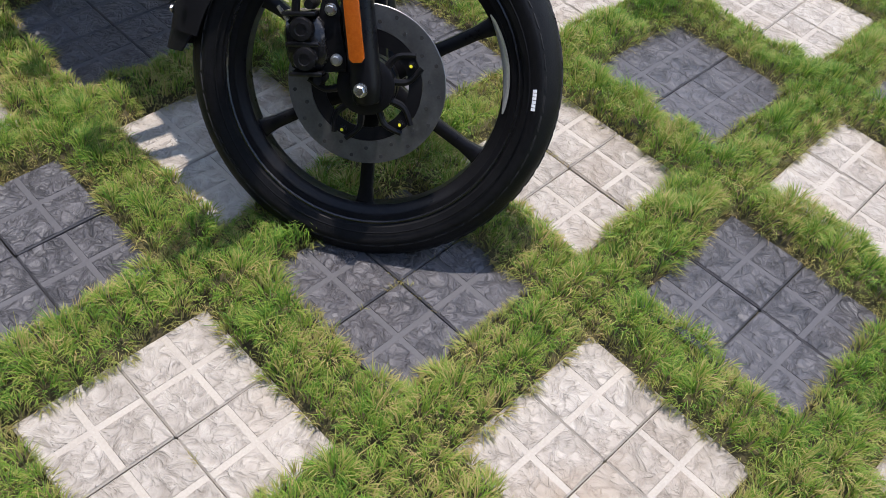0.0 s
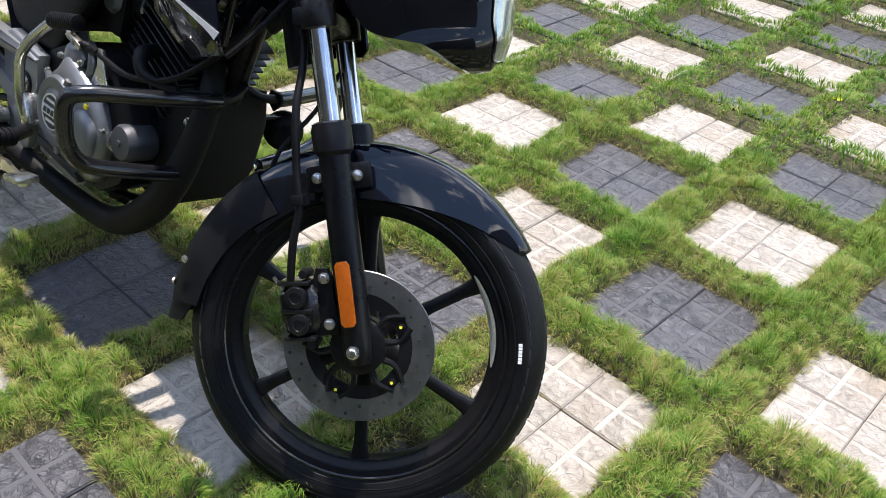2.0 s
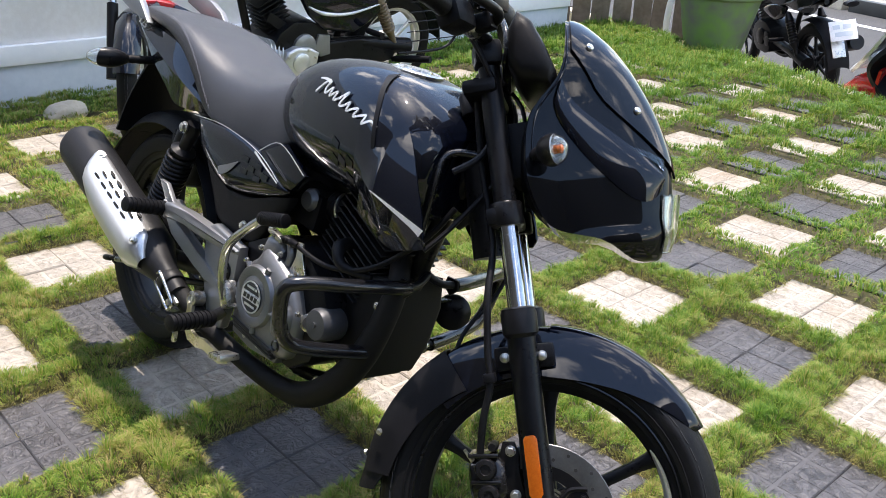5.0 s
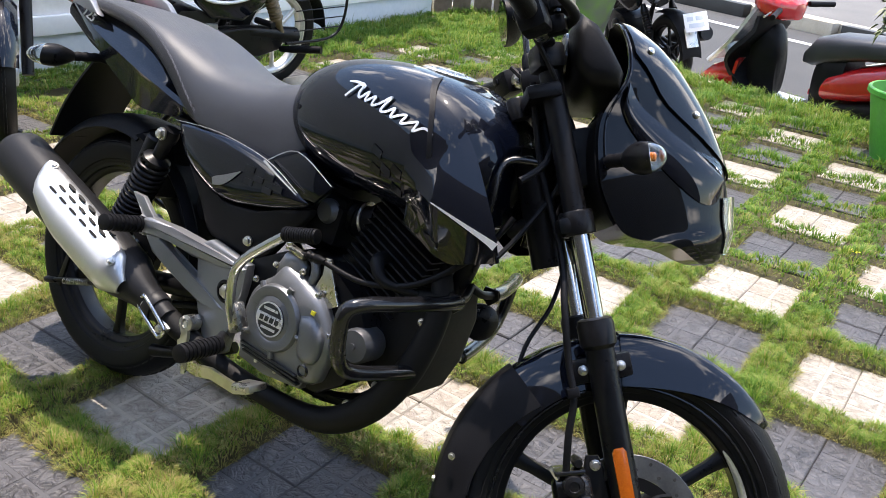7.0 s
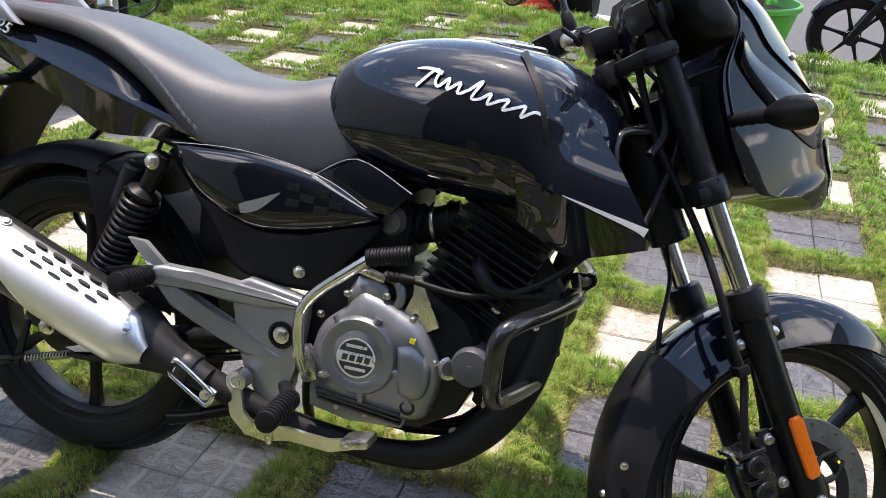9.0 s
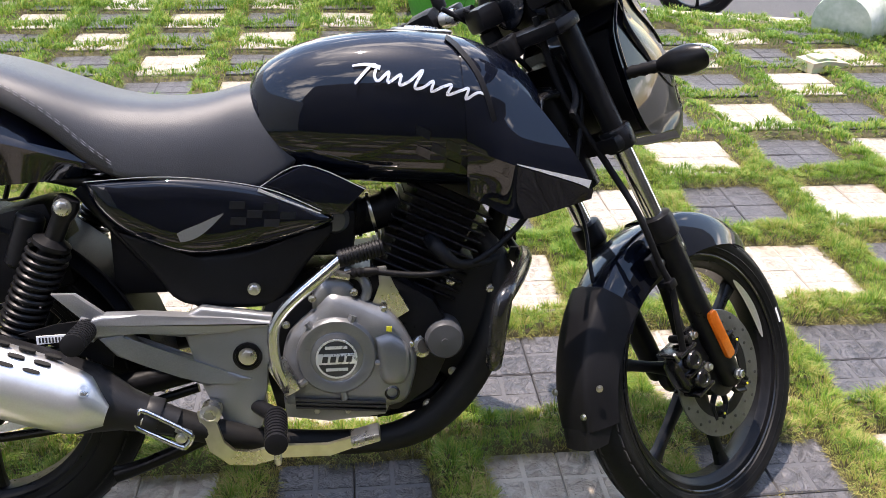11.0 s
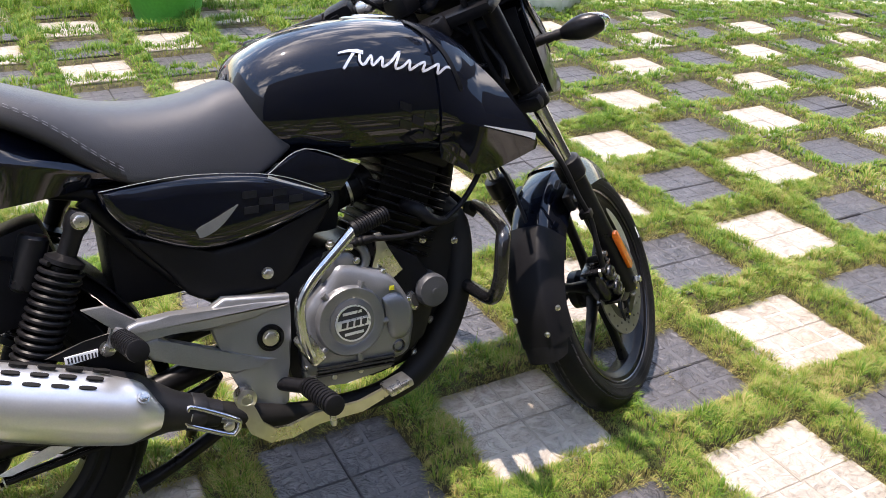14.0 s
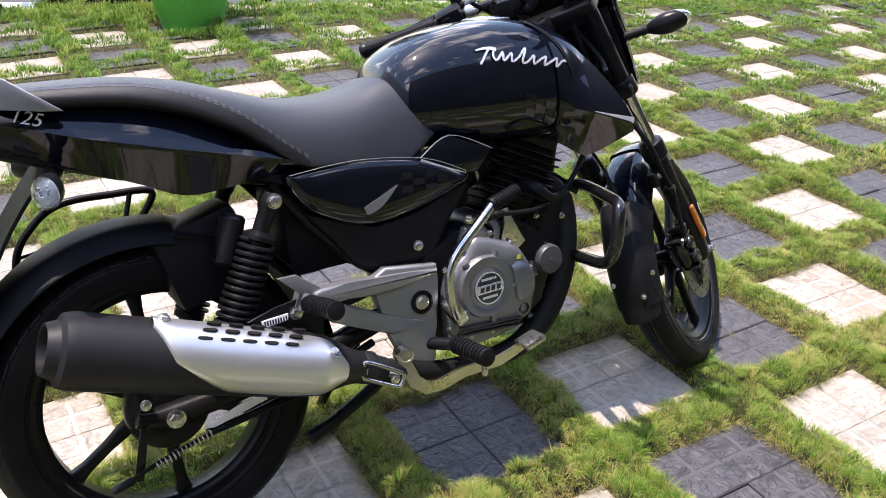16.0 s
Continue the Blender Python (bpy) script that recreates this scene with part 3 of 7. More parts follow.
def sidewall_marks(c, R, w, a0, parent, m):
    """Moulded ring and a short row of plain white bars on the right sidewall."""
    part("rim_lip", lathe([(R - 0.0665, 0.385 * w), (R - 0.0645, 0.410 * w), (R - 0.062, 0.405 * w), (R - 0.0615, 0.380 * w)], c, (0, -1, 0), 72, caps=False), M_GLOSSK, parent, "gloss black rim lip", m=m)
    for base in (radians(34), radians(196)):
        for k in range(4):
            a = base + k * 0.075
            p, q = [Vector(c) + Vector((math.cos(t), 0, math.sin(t))) * (R - 0.030) + Vector((0, -0.4975 * w, 0)) for t in (a, a + 0.045)]
            part("sidewall_emboss", tube([p, p.lerp(q, 0.5), q], 0.0016, 6, 2), M_RUBBER, parent, "raised plain bar", m=m)
    part("sidewall_ring", lathe([(R - 0.050, 0.498 * w), (R - 0.0485, 0.506 * w), (R - 0.047, 0.500 * w)], c, (0, -1, 0), 72, caps=False), M_RUBBER, parent, m=m)
    for k in range(6):
        a = a0 + k * 0.022
        d, t = Vector((math.cos(a), 0, math.sin(a))), Vector((-math.sin(a), 0, math.cos(a)))
        p = Vector(c) + d * (R - 0.040) + Vector((0, -0.5035 * w, 0))
        own = bmesh.new()
        vs = [own.verts.new(p + d * x + t * y) for x, y in ((-0.003, -0.0024), (0.003, -0.0024), (0.003, 0.0024), (-0.003, 0.0024))]
        own.faces.new(vs)
        part("sidewall_bar", own, M_LABELW, parent, "white printed bar", m=m)


FC = (AX + 0.003, -0.007, -0.012)                  # front wheel centre in the steered frame
fw = wheel(bike, "front_wheel", FC, 0.291, 0.084, 0.222, FRONT, radians(20))
sidewall_marks(FC, 0.291, 0.084, radians(-12), fw, FRONT)
RC = (0.0, 0, 0.302)
rw = wheel(bike, "rear_wheel", RC, 0.298, 0.102, 0.220, None, radians(33), hub=0.06)

def rim_stripe(u, v):
    a = radians(-17 + 42 * u)
    k = 0.15 + 0.85 * math.sin(math.pi * u) ** 0.6
    r = 0.2025 + 0.0105 * (0.5 + (v - 0.5) * k)
    out = 0.0155 + 0.0067 * min(1.0, (r - 0.202) / 0.005) + 0.0024 * max(0.0, (r - 0.207) / 0.007)
    return (FC[0] + r * math.cos(a), FC[1] - out - 0.0010, FC[2] + r * math.sin(a))


part("rim_stripe", sheet(rim_stripe, 16, 3, 0.0008), M_RIMW, fw, "pale grey rim stripe", m=FRONT)

# front brake disc, drilled
def disc_bm(c, ro, ri, y, t=0.004):
    bm = bmesh.new()
    seg = 96
    c = Vector(c)
    prof = [(ri, y - t / 2), (ro - 0.0008, y - t / 2), (ro, y - t / 2 + 0.0008), (ro, y + t / 2 - 0.0008), (ro - 0.0008, y + t / 2), (ri, y + t / 2), (ri, y - t / 2)]
    return lathe(prof, c, (0, 1, 0), seg, bm, caps=False)


disc = part("brake_disc", disc_bm(FC, 0.120, 0.085, -0.062), M_DISC, fw, "drilled steel brake disc", m=FRONT)
bm = bmesh.new()
for i in range(30):
    a = 2 * math.pi * i / 30
    r = 0.110 if i % 2 else 0.096
    lathe([(0.0030, -0.0652), (0.0030, -0.0588)], (FC[0] + r * math.cos(a), FC[1], FC[2] + r * math.sin(a)), (0, 1, 0), 10, bm)
tagged(part("drilled_hole", bm, M_LABELK, disc, m=FRONT), kind="stuff")
carrier = part("disc_carrier", lathe([(0.038, -0.072), (0.044, -0.070), (0.044, -0.055), (0.030, -0.05)], FC, (0, 1, 0), 32), M_SATIN, fw, m=FRONT)
for i in range(5):
    a = radians(20) + 2 * math.pi * i / 5
    d, s = Vector((math.cos(a), 0, math.sin(a))), Vector((-math.sin(a), 0, math.cos(a)))
    c = Vector((FC[0], FC[1] - 0.062, FC[2]))
    for sg in (-1, 1):
        part("carrier_arm", tube([c + d * 0.040 + s * 0.012 * sg, c + d * 0.062 + s * 0.020 * sg, c + d * 0.088 + s * 0.010 * sg], [0.006, 0.005, 0.005], 8, 4), M_SATIN, carrier, m=FRONT)
    part("carrier_bolt", bolt(c + d * 0.076 + Vector((0, -0.004, 0)), (0, -1, 0), 0.0055, 0.005), M_SATIN, carrier, m=FRONT)
part("carrier_ring", lathe([(0.064, -0.0635), (0.0845, -0.0635), (0.0845, -0.0600), (0.064, -0.0600), (0.064, -0.0635)], FC, (0, 1, 0), 60, caps=False), M_SATIN, carrier, m=FRONT)
for i in range(5):
    a = radians(20) + 2 * math.pi * i / 5
    part("disc_bolt", lathe([(0.0022, -0.073), (0.0026, -0.0745)], (FC[0] + 0.076 * math.cos(a), FC[1], FC[2] + 0.076 * math.sin(a)), (0, 1, 0), 10), M_YELLOW, disc, "yellow-marked bolt", m=FRONT)

# fork
def fork_leg(s):
    y = s * 0.088
    u = AX + 0.006
    leg = part("fork_leg", lathe([(0.016, -0.036), (0.021, -0.030), (0.0235, -0.006), (0.024, 0.10), (0.0240, 0.22), (0.0240, 0.285), (0.030, 0.292), (0.0305, 0.325), (0.0285, 0.330), (0.0285, 0.333), (0.022, 0.336)],
               (u, y, 0), (0, 0, 1), 32), M_SATIN, bike, "matte black fork slider", m=FRONT)
    part("fork_tube", lathe([(0.0165, 0.33), (0.0165, 0.50)], (u, y, 0), (0, 0, 1), 28), M_CHROME, leg, "chromed fork tube", m=FRONT)
    part("fork_cover", lathe([(0.020, 0.478), (0.0195, 0.482), (0.0195, 0.70), (0.019, 0.705), (0.019, 0.745), (0.012, 0.748)], (u, y, 0), (0, 0, 1), 28), M_SATIN, leg, m=FRONT)
    return leg


leg_r = fork_leg(-1)
leg_l = fork_leg(1)
bm = box((0.052, 0.225, 0.030), pose(AX - 0.002, 0, 0.490), 0.010)
lathe([(0.027, 0.472), (0.0285, 0.476), (0.0285, 0.508), (0.026, 0.512)], (AX + 0.006, -0.088, 0), (0, 0, 1), 24, bm)
lathe([(0.027, 0.472), (0.0285, 0.476), (0.0285, 0.508), (0.026, 0.512)], (AX + 0.006, 0.088, 0), (0, 0, 1), 24, bm)
part("lower_clamp", bm, M_SATIN, bike, m=FRONT)
bm = box((0.06, 0.235, 0.026), pose(AX - 0.012, 0, 0.712), 0.010)
part("upper_clamp", bm, M_SATIN, bike, m=FRONT)
part("axle", bolt((AX + 0.003, -0.112, -0.012), (0, -1, 0), 0.0098, 0.012, tube([(AX + 0.003, 0.112, -0.012), (AX + 0.003, -0.114, -0.012)], 0.008, 12, 1)), M_STEEL, bike, "steel axle nut", m=FRONT)
# lug that holds the reflector, on the outer face of the slider
part("reflector", plate([(AX - 0.004, 0.028), (AX + 0.010, 0.028), (AX + 0.0145, 0.034), (AX + 0.0145, 0.122), (AX + 0.010, 0.128), (AX - 0.004, 0.128), (AX - 0.0085, 0.122), (AX - 0.0085, 0.034)], -0.120, -0.111, 0.003), M_ORANGE, leg_r, "orange side reflector", m=FRONT)

# caliper behind the leg: ribbed two-piston body, bracket, pin boots
bm = loft([ring_super(x, zt, (zt + zb) / 2, zb, w, 0.7, 0.7, 20) for x, zt, zb, w in ((AX - 0.108, 0.082, 0.030, 0.012), (AX - 0.102, 0.094, 0.020, 0.022), (AX - 0.080, 0.101, 0.012, 0.027), (AX - 0.056, 0.098, 0.016, 0.026), (AX - 0.046, 0.088, 0.026, 0.020))])
bmesh.ops.translate(bm, verts=bm.verts, vec=(0, -0.074, 0))
cal = part("brake_caliper", bm, M_GLOSSK, bike, "black two-piston brake caliper", m=FRONT)
for w in (0.078, 0.036):
    part("piston_cap", lathe([(0.0185, 0), (0.0185, 0.008), (0.016, 0.012), (0.009, 0.013), (0.008, 0.011), (0.0, 0.011)], (AX - 0.076, -0.098, w), (0, -1, 0), 24), M_GLOSSK, cal, m=FRONT)
for w in (0.100, 0.057, 0.014):
    part("caliper_rib", box((0.050, 0.058, 0.007), pose(AX - 0.078, -0.078, w, 0, 4, 0), 0.0025), M_GLOSSK, cal, m=FRONT)
part("caliper_bracket", plate([(AX - 0.060, 0.012), (AX - 0.022, 0.012), (AX - 0.018, 0.040), (AX - 0.026, 0.066), (AX - 0.020, 0.092), (AX - 0.026, 0.116), (AX - 0.046, 0.118), (AX - 0.056, 0.090)], -0.086, -0.076, 0.003), M_SATIN, cal, m=FRONT)
for w in (0.112, 0.004):
    part("pin_boot", tube([(AX - 0.062, -0.060, w), (AX - 0.062, -0.085, w), (AX - 0.062, -0.104, w)], [0.007, 0.009, 0.0065], 12, 4), M_RUBBER, cal, m=FRONT)
part("bleed_nipple", tube([(AX - 0.098, -0.092, 0.092), (AX - 0.108, -0.100, 0.112)], [0.0042, 0.0028], 8, 1), M_STEEL, cal, m=FRONT)
for w in (0.102, 0.030):
    part("caliper_bolt", bolt((AX - 0.034, -0.086, w), (0, -1, 0), 0.0085, 0.010), M_STEEL, cal, m=FRONT)
part("brake_hose", tube([(AX - 0.085, -0.098, 0.095), (AX - 0.070, -0.105, 0.16), (AX - 0.052, -0.108, 0.215), (AX - 0.050, -0.105, 0.27), (AX - 0.04, -0.10, 0.36), (AX - 0.025, -0.07, 0.45), (AX - 0.03, -0.05, 0.60), (AX - 0.02, -0.06, 0.74)],
     0.0062, 10, 6), M_MATTE, bike, m=FRONT)
part("hose_clip", box((0.020, 0.026, 0.016), pose(AX - 0.052, -0.104, 0.225), 0.003), M_SATIN, bike, m=FRONT)

# front fender: glossy blade and matte flap behind
def fender_fn(a0, a1, R0, R1, hw0, hw1, skirt0=0.030, skirt1=0.030, tip=False):
    def fn(u, v):
        a = radians(a0 + (a1 - a0) * u)
        R = R0 + (R1 - R0) * u
        hw = hw0 + (hw1 - hw0) * (math.sin(min(1.0, u * 1.9) * math.pi / 2) ** 0.7 if tip else u)
        k = math.sin(u * math.pi / 2) if tip else u
        skirt = skirt0 + (skirt1 - skirt0) * k
        s = 2 * v - 1
        r = R - 0.014 * s * s - skirt * max(0, abs(s) - 0.50) ** 1.5 / 0.5 ** 1.5
        y = hw * (math.copysign(abs(s) ** 0.9, s)) if abs(s) < 0.72 else hw * math.copysign(0.72 ** 0.9 + (abs(s) - 0.72) * 0.62, s)
        return (AX + r * math.cos(a), y, r * math.sin(a))
    return fn


part("front_fender", sheet(fender_fn(20, 80, 0.302, 0.306, 0.026, 0.066, 0.004, 0.074, True), 40, 30, 0.003), M_PAINT, bike, "glossy black front fender", m=FRONT)
part("fender_middle", sheet(fender_fn(78, 128, 0.302, 0.304, 0.061, 0.063, 0.070, 0.066), 20, 26, 0.003), M_PAINT, bike, "glossy black fender saddle", m=FRONT)
flap = part("mud_flap", sheet(fender_fn(116, 164, 0.309, 0.318, 0.068, 0.064, 0.066, 0.040), 28, 24, 0.003), M_MATTE, bike, "matte black plastic mud flap", m=FRONT)
part("flap_lip", sheet(fender_fn(162, 170, 0.316, 0.326, 0.060, 0.050, 0.034, 0.020), 8, 12, 0.004), M_RUBBER, flap, "soft grey rubber lip", m=FRONT)
for a, y in ((159, -0.030), (152, 0.034)):
    r = 0.316
    part("flap_bolt", bolt((AX + r * math.cos(radians(a)), y, r * math.sin(radians(a))), (math.cos(radians(a)), 0, math.sin(radians(a))), 0.006, 0.005), M_STEEL, flap, m=FRONT)
part("flap_bolt", bolt((AX + 0.300 * math.cos(radians(150)), -0.060, 0.300 * math.sin(radians(150))), (-0.5, -0.8, 0), 0.006, 0.005), M_STEEL, flap, m=FRONT)
bm = box((0.10, 0.020, 0.040), pose(AX + 0.006, -0.072, 0.252), 0.006)
box((0.10, 0.020, 0.040), pose(AX + 0.006, 0.072, 0.252), 0.006, bm)
part("fender_bracket", bm, M_SATIN, bike, m=FRONT)
for u, w in ((-0.026, 0.254), (0.036, 0.252)):
    part("fender_bolt", bolt((AX + u, -0.083, w), (0, -1, 0), 0.008, 0.008), M_STEEL, bike, m=FRONT)

# tank
TANK = [(0.500, 0.800, 0.765, 0.700, 0.060), (0.522, 0.846, 0.775, 0.690, 0.098), (0.560, 0.874, 0.780, 0.680, 0.118), (0.62, 0.896, 0.782, 0.668, 0.134),
        (0.70, 0.908, 0.780, 0.660, 0.147), (0.78, 0.909, 0.776, 0.655, 0.155), (0.86, 0.897, 0.768, 0.650, 0.158), (0.92, 0.872, 0.757, 0.648, 0.150),
        (0.965, 0.840, 0.745, 0.660, 0.125), (0.985, 0.815, 0.742, 0.670, 0.10)]
part("fuel_tank", loft([ring_super(*r, p=0.62, q=0.9, n=40, p2=0.5) for r in smooth_rows(TANK, 40)]), M_PAINT, bike, "glossy black fuel tank")
cap = part("filler_cap", lathe([(0.052, -0.004), (0.052, 0.004), (0.046, 0.007), (0.044, 0.005), (0.030, 0.006), (0.028, 0.010), (0.0, 0.011)], (0.795, 0, 0.9035), (0.06, 0, 1), 40), M_STEEL, bike, "silver filler cap")


TROWS = smooth_rows(TANK, 60)


def tank_y(x, z):
    """Half width of the tank at a point of its side view."""
    zt, zw, zb, w = lerp_rows(TROWS, x)
    s = (z - zw) / ((zt - zw) if z >= zw else (zw - zb))
    s = min(0.999, abs(s)) ** (1 / 0.9)
    c = math.sqrt(max(0.0, 1 - s * s))
    return w * c ** (0.62 if z >= zw else 0.5)


def flank_y(x, z, zc):
    """Half width of the cowl: swelling above its crease, cut back sharply below."""
    d = z - zc
    return 0.175 - 0.16 * max(0.0, x - 0.93) - (0.10 * d + 2.3 * d * d if d > 0 else -0.60 * d)


def shroud():
    """Cowl that continues the tank's flank and points forward."""
    up = [(0.846, 0.872), (0.905, 0.846), (0.965, 0.796), (1.034, 0.706), (1.060, 0.655)]
    dn = [(0.858, 0.648), (0.885, 0.632), (0.945, 0.602), (1.00, 0.616), (1.060, 0.638)]
    U, D = spline([(a, 0, b) for a, b in up], 4), spline([(a, 0, b) for a, b in dn], 4)
    n = len(U) - 1

    def fn(u, v):
        i = min(int(u * n), n - 1)
        t = u * n - i
        p, q = U[i].lerp(U[i + 1], t), D[i].lerp(D[i + 1], t)
        mid = p.lerp(q, 0.5)
        zc = min(p.z - 0.004, max(q.z + 0.003, 0.711 - 0.36 * (mid.x - 0.90)))      # the crease
        f = (p.z - zc) / (p.z - q.z)
        c = p.lerp(q, v / 0.6 * f) if v < 0.6 else p.lerp(q, f + (v - 0.6) / 0.4 * (1 - f))
        own = max(0.080, flank_y(c.x, c.z, zc))
        k = min(1.0, max(0.0, (c.x - 0.85) / 0.075))
        base = tank_y(min(c.x, 0.92), max(c.z, 0.68)) + 0.0045
        return (c.x, -max(tank_y(min(c.x, 0.984), max(c.z, 0.672)) + 0.0045, base * (1 - k) + own * k), c.z)
    return sheet(fn, 30, 20, 0.004)


part("tank_shroud", shroud(), M_PAINT, bike, "glossy black tank shroud", sharp=20)
part("tank_shroud", flipped(shroud), M_PAINT, bike, "glossy black tank shroud", sharp=20)

# seat
SEAT = [(0.640, 0.772, 0.765, 0.050), (0.615, 0.800, 0.742, 0.096), (0.56, 0.822, 0.700, 0.113), (0.50, 0.822, 0.674, 0.122), (0.44, 0.808, 0.684, 0.133), (0.37, 0.803, 0.694, 0.140),
        (0.29, 0.812, 0.712, 0.143), (0.20, 0.842, 0.782, 0.140), (0.12, 0.868, 0.826, 0.132), (0.03, 0.884, 0.854, 0.124), (-0.06, 0.889, 0.866, 0.116), (-0.14, 0.890, 0.872, 0.105), (-0.19, 0.886, 0.876, 0.07)]


def seat_ring(x, zt, zb, w, n=36):
    out = []
    h = zt - zb
    for k in range(n):
        a = 2 * math.pi * k / n
        c, s = math.cos(a), math.sin(a)
        y = w * math.copysign(abs(c) ** 0.55, c)
        if s >= 0:
            z = zb + h * (abs(s) ** 0.62) - 0.0
            y *= 1 - 0.10 * (z - zb) / max(h, 1e-3)
        else:
            z = zb - 0.02 * abs(s) ** 0.5
        out.append((x, y, z))
    return out


seat_ob = part("seat", loft([seat_ring(*r, n=120) for r in smooth_rows(SEAT, 150)]), M_SEAT, bike, "black stitched vinyl seat")

# tail panels
TAIL = [(0.315, 0.712, 0.704, 0.700, 0.136), (0.25, 0.742, 0.718, 0.690, 0.139), (0.17, 0.796, 0.740, 0.681, 0.138), (0.09, 0.840, 0.760, 0.680, 0.133), (0.02, 0.862, 0.780, 0.712, 0.127),
        (-0.06, 0.876, 0.803, 0.748, 0.120), (-0.14, 0.886, 0.830, 0.788, 0.108), (-0.24, 0.900, 0.862, 0.835, 0.08), (-0.32, 0.905, 0.884, 0.865, 0.04)]


def tail_ring(x, zt, zc, zb, w):
    return [(x, -(w - 0.052), zt - 0.004), (x, -(w - 0.046), zt - 0.010), (x, -(w - 0.006), zc + 0.010), (x, -w, zc), (x, -(w - 0.004), zc - 0.010), (x, -(w - 0.022), zb), (x, -(w - 0.034), zb), (x, -(w - 0.060), zt - 0.012)]


def tail_side():
    return loft([tail_ring(*r) for r in smooth_rows(TAIL, 30)])


part("tail_panel", tail_side(), M_PAINT, bike, "glossy black tail panel", sharp=24)
part("tail_panel", flipped(tail_side), M_PAINT, bike, "glossy black tail panel", sharp=24)

# side covers
def bulge(poly, y, h, m=(0.4, 0.63)):
    """A cover with a domed face over an outline."""
    cx, cz = sum(p[0] for p in poly) / len(poly), sum(p[1] for p in poly) / len(poly)
    line = spline([(a, 0, b) for a, b in poly] + [(poly[0][0], 0, poly[0][1])], 4)[:-1]
    rings = []
    for s, d in ((1.0, -0.016), (1.0, 0.0), (0.985, 0.30), (0.95, 0.55), (0.85, 0.80), (0.6, 0.95), (0.25, 1.0)):
        rings.append([(cx + (p.x - cx) * s, -(y + (h * d if d > 0 else d)), cz + (p.z - cz) * s) for p in line])
    return loft(rings)


SIDE = [(0.257, 0.684), (0.391, 0.688), (0.531, 0.668), (0.622, 0.628), (0.632, 0.606), (0.525, 0.575), (0.410, 0.563), (0.316, 0.599), (0.273, 0.640)]
MATTE = [(0.290, 0.605), (0.34, 0.588), (0.397, 0.560), (0.511, 0.566), (0.637, 0.602), (0.587, 0.530), (0.545, 0.478), (0.50, 0.466), (0.390, 0.478), (0.345, 0.535)]
KNEE = [(0.525, 0.669), (0.597, 0.703), (0.693, 0.662), (0.655, 0.622), (0.625, 0.622)]
for fl in (False, True):
    for nm, poly, y, h, mt, lb in (("side_cover", SIDE, 0.128, 0.018, M_PAINT, "glossy black side cover"), ("lower_side_cover", MATTE, 0.118, 0.012, M_MATTE, "matte black lower side cover")):
        mk = (lambda poly=poly, y=y, h=h: bulge(poly, y, h))
        part(nm, flipped(mk) if fl else mk(), mt, bike, lb)
    mk = lambda: plate(KNEE, -0.138, -0.118, 0.004)
    part("knee_panel", flipped(mk) if fl else mk(), M_PAINT, bike, "glossy black knee panel")

# frame tubes
bm = tube([(1.00, 0, 0.80), (0.95, 0, 0.66), (0.905, 0, 0.48), (0.875, 0, 0.36)], 0.019, 12, 5)
tube([(0.875, -0.02, 0.36), (0.80, -0.05, 0.27), (0.70, -0.07, 0.245)], 0.012, 10, 4, bm)
tube([(0.99, 0, 0.80), (0.80, 0, 0.74), (0.50, 0, 0.70), (0.20, 0, 0.70)], 0.022, 12, 4, bm)
for s in (-1, 1):
    tube([(0.50, 0.09 * s, 0.66), (0.30, 0.10 * s, 0.67), (0.05, 0.09 * s, 0.73), (-0.15, 0.08 * s, 0.80)], 0.013, 10, 4, bm)
    tube([(0.24, 0.10 * s, 0.67), (0.36, 0.095 * s, 0.52), (0.46, 0.09 * s, 0.44)], 0.013, 10, 3, bm)
lathe([(0.032, -0.09), (0.032, 0.09)], (1.045, 0, 0.71), tuple(A0), 24, bm)
part("frame", bm, M_SATIN, bike, "black tubular frame")

# swing arm
bm = bmesh.new()
for s in (-1, 1):
    tube([(0.47, 0.085 * s, 0.37), (0.25, 0.105 * s, 0.325), (0.0, 0.105 * s, 0.302), (-0.06, 0.105 * s, 0.312)], [0.024, 0.022, 0.022, 0.016], 12, 4, bm)
part("swing_arm", bm, M_SATIN, bike, "black swing arm")
bm = bolt((0.0, -0.128, 0.302), (0, -1, 0), 0.016, 0.014, tube([(0, 0.13, 0.302), (0, -0.13, 0.302)], 0.009, 12, 1))
part("rear_axle", bm, M_STEEL, bike, "steel rear axle nut")

# shocks
def shock():
    a, b = Vector((0.228, -0.128, 0.648)), Vector((0.080, -0.122, 0.345))
    d = (b - a).normalized()
    L = (b - a).length
    o = a.orthogonal()
    u = d.orthogonal().normalized()
    v = d.cross(u)
    pts = []
    turns = 15
    for i in range(turns * 14 + 1):
        t = i / (turns * 14)
        an = 2 * math.pi * turns * t
        pts.append(a + d * (0.075 + t * (L - 0.145)) + (u * math.cos(an) + v * math.sin(an)) * 0.031)
    bm = tube(pts, 0.0044, 7, 1)
    return bm, a, d, L


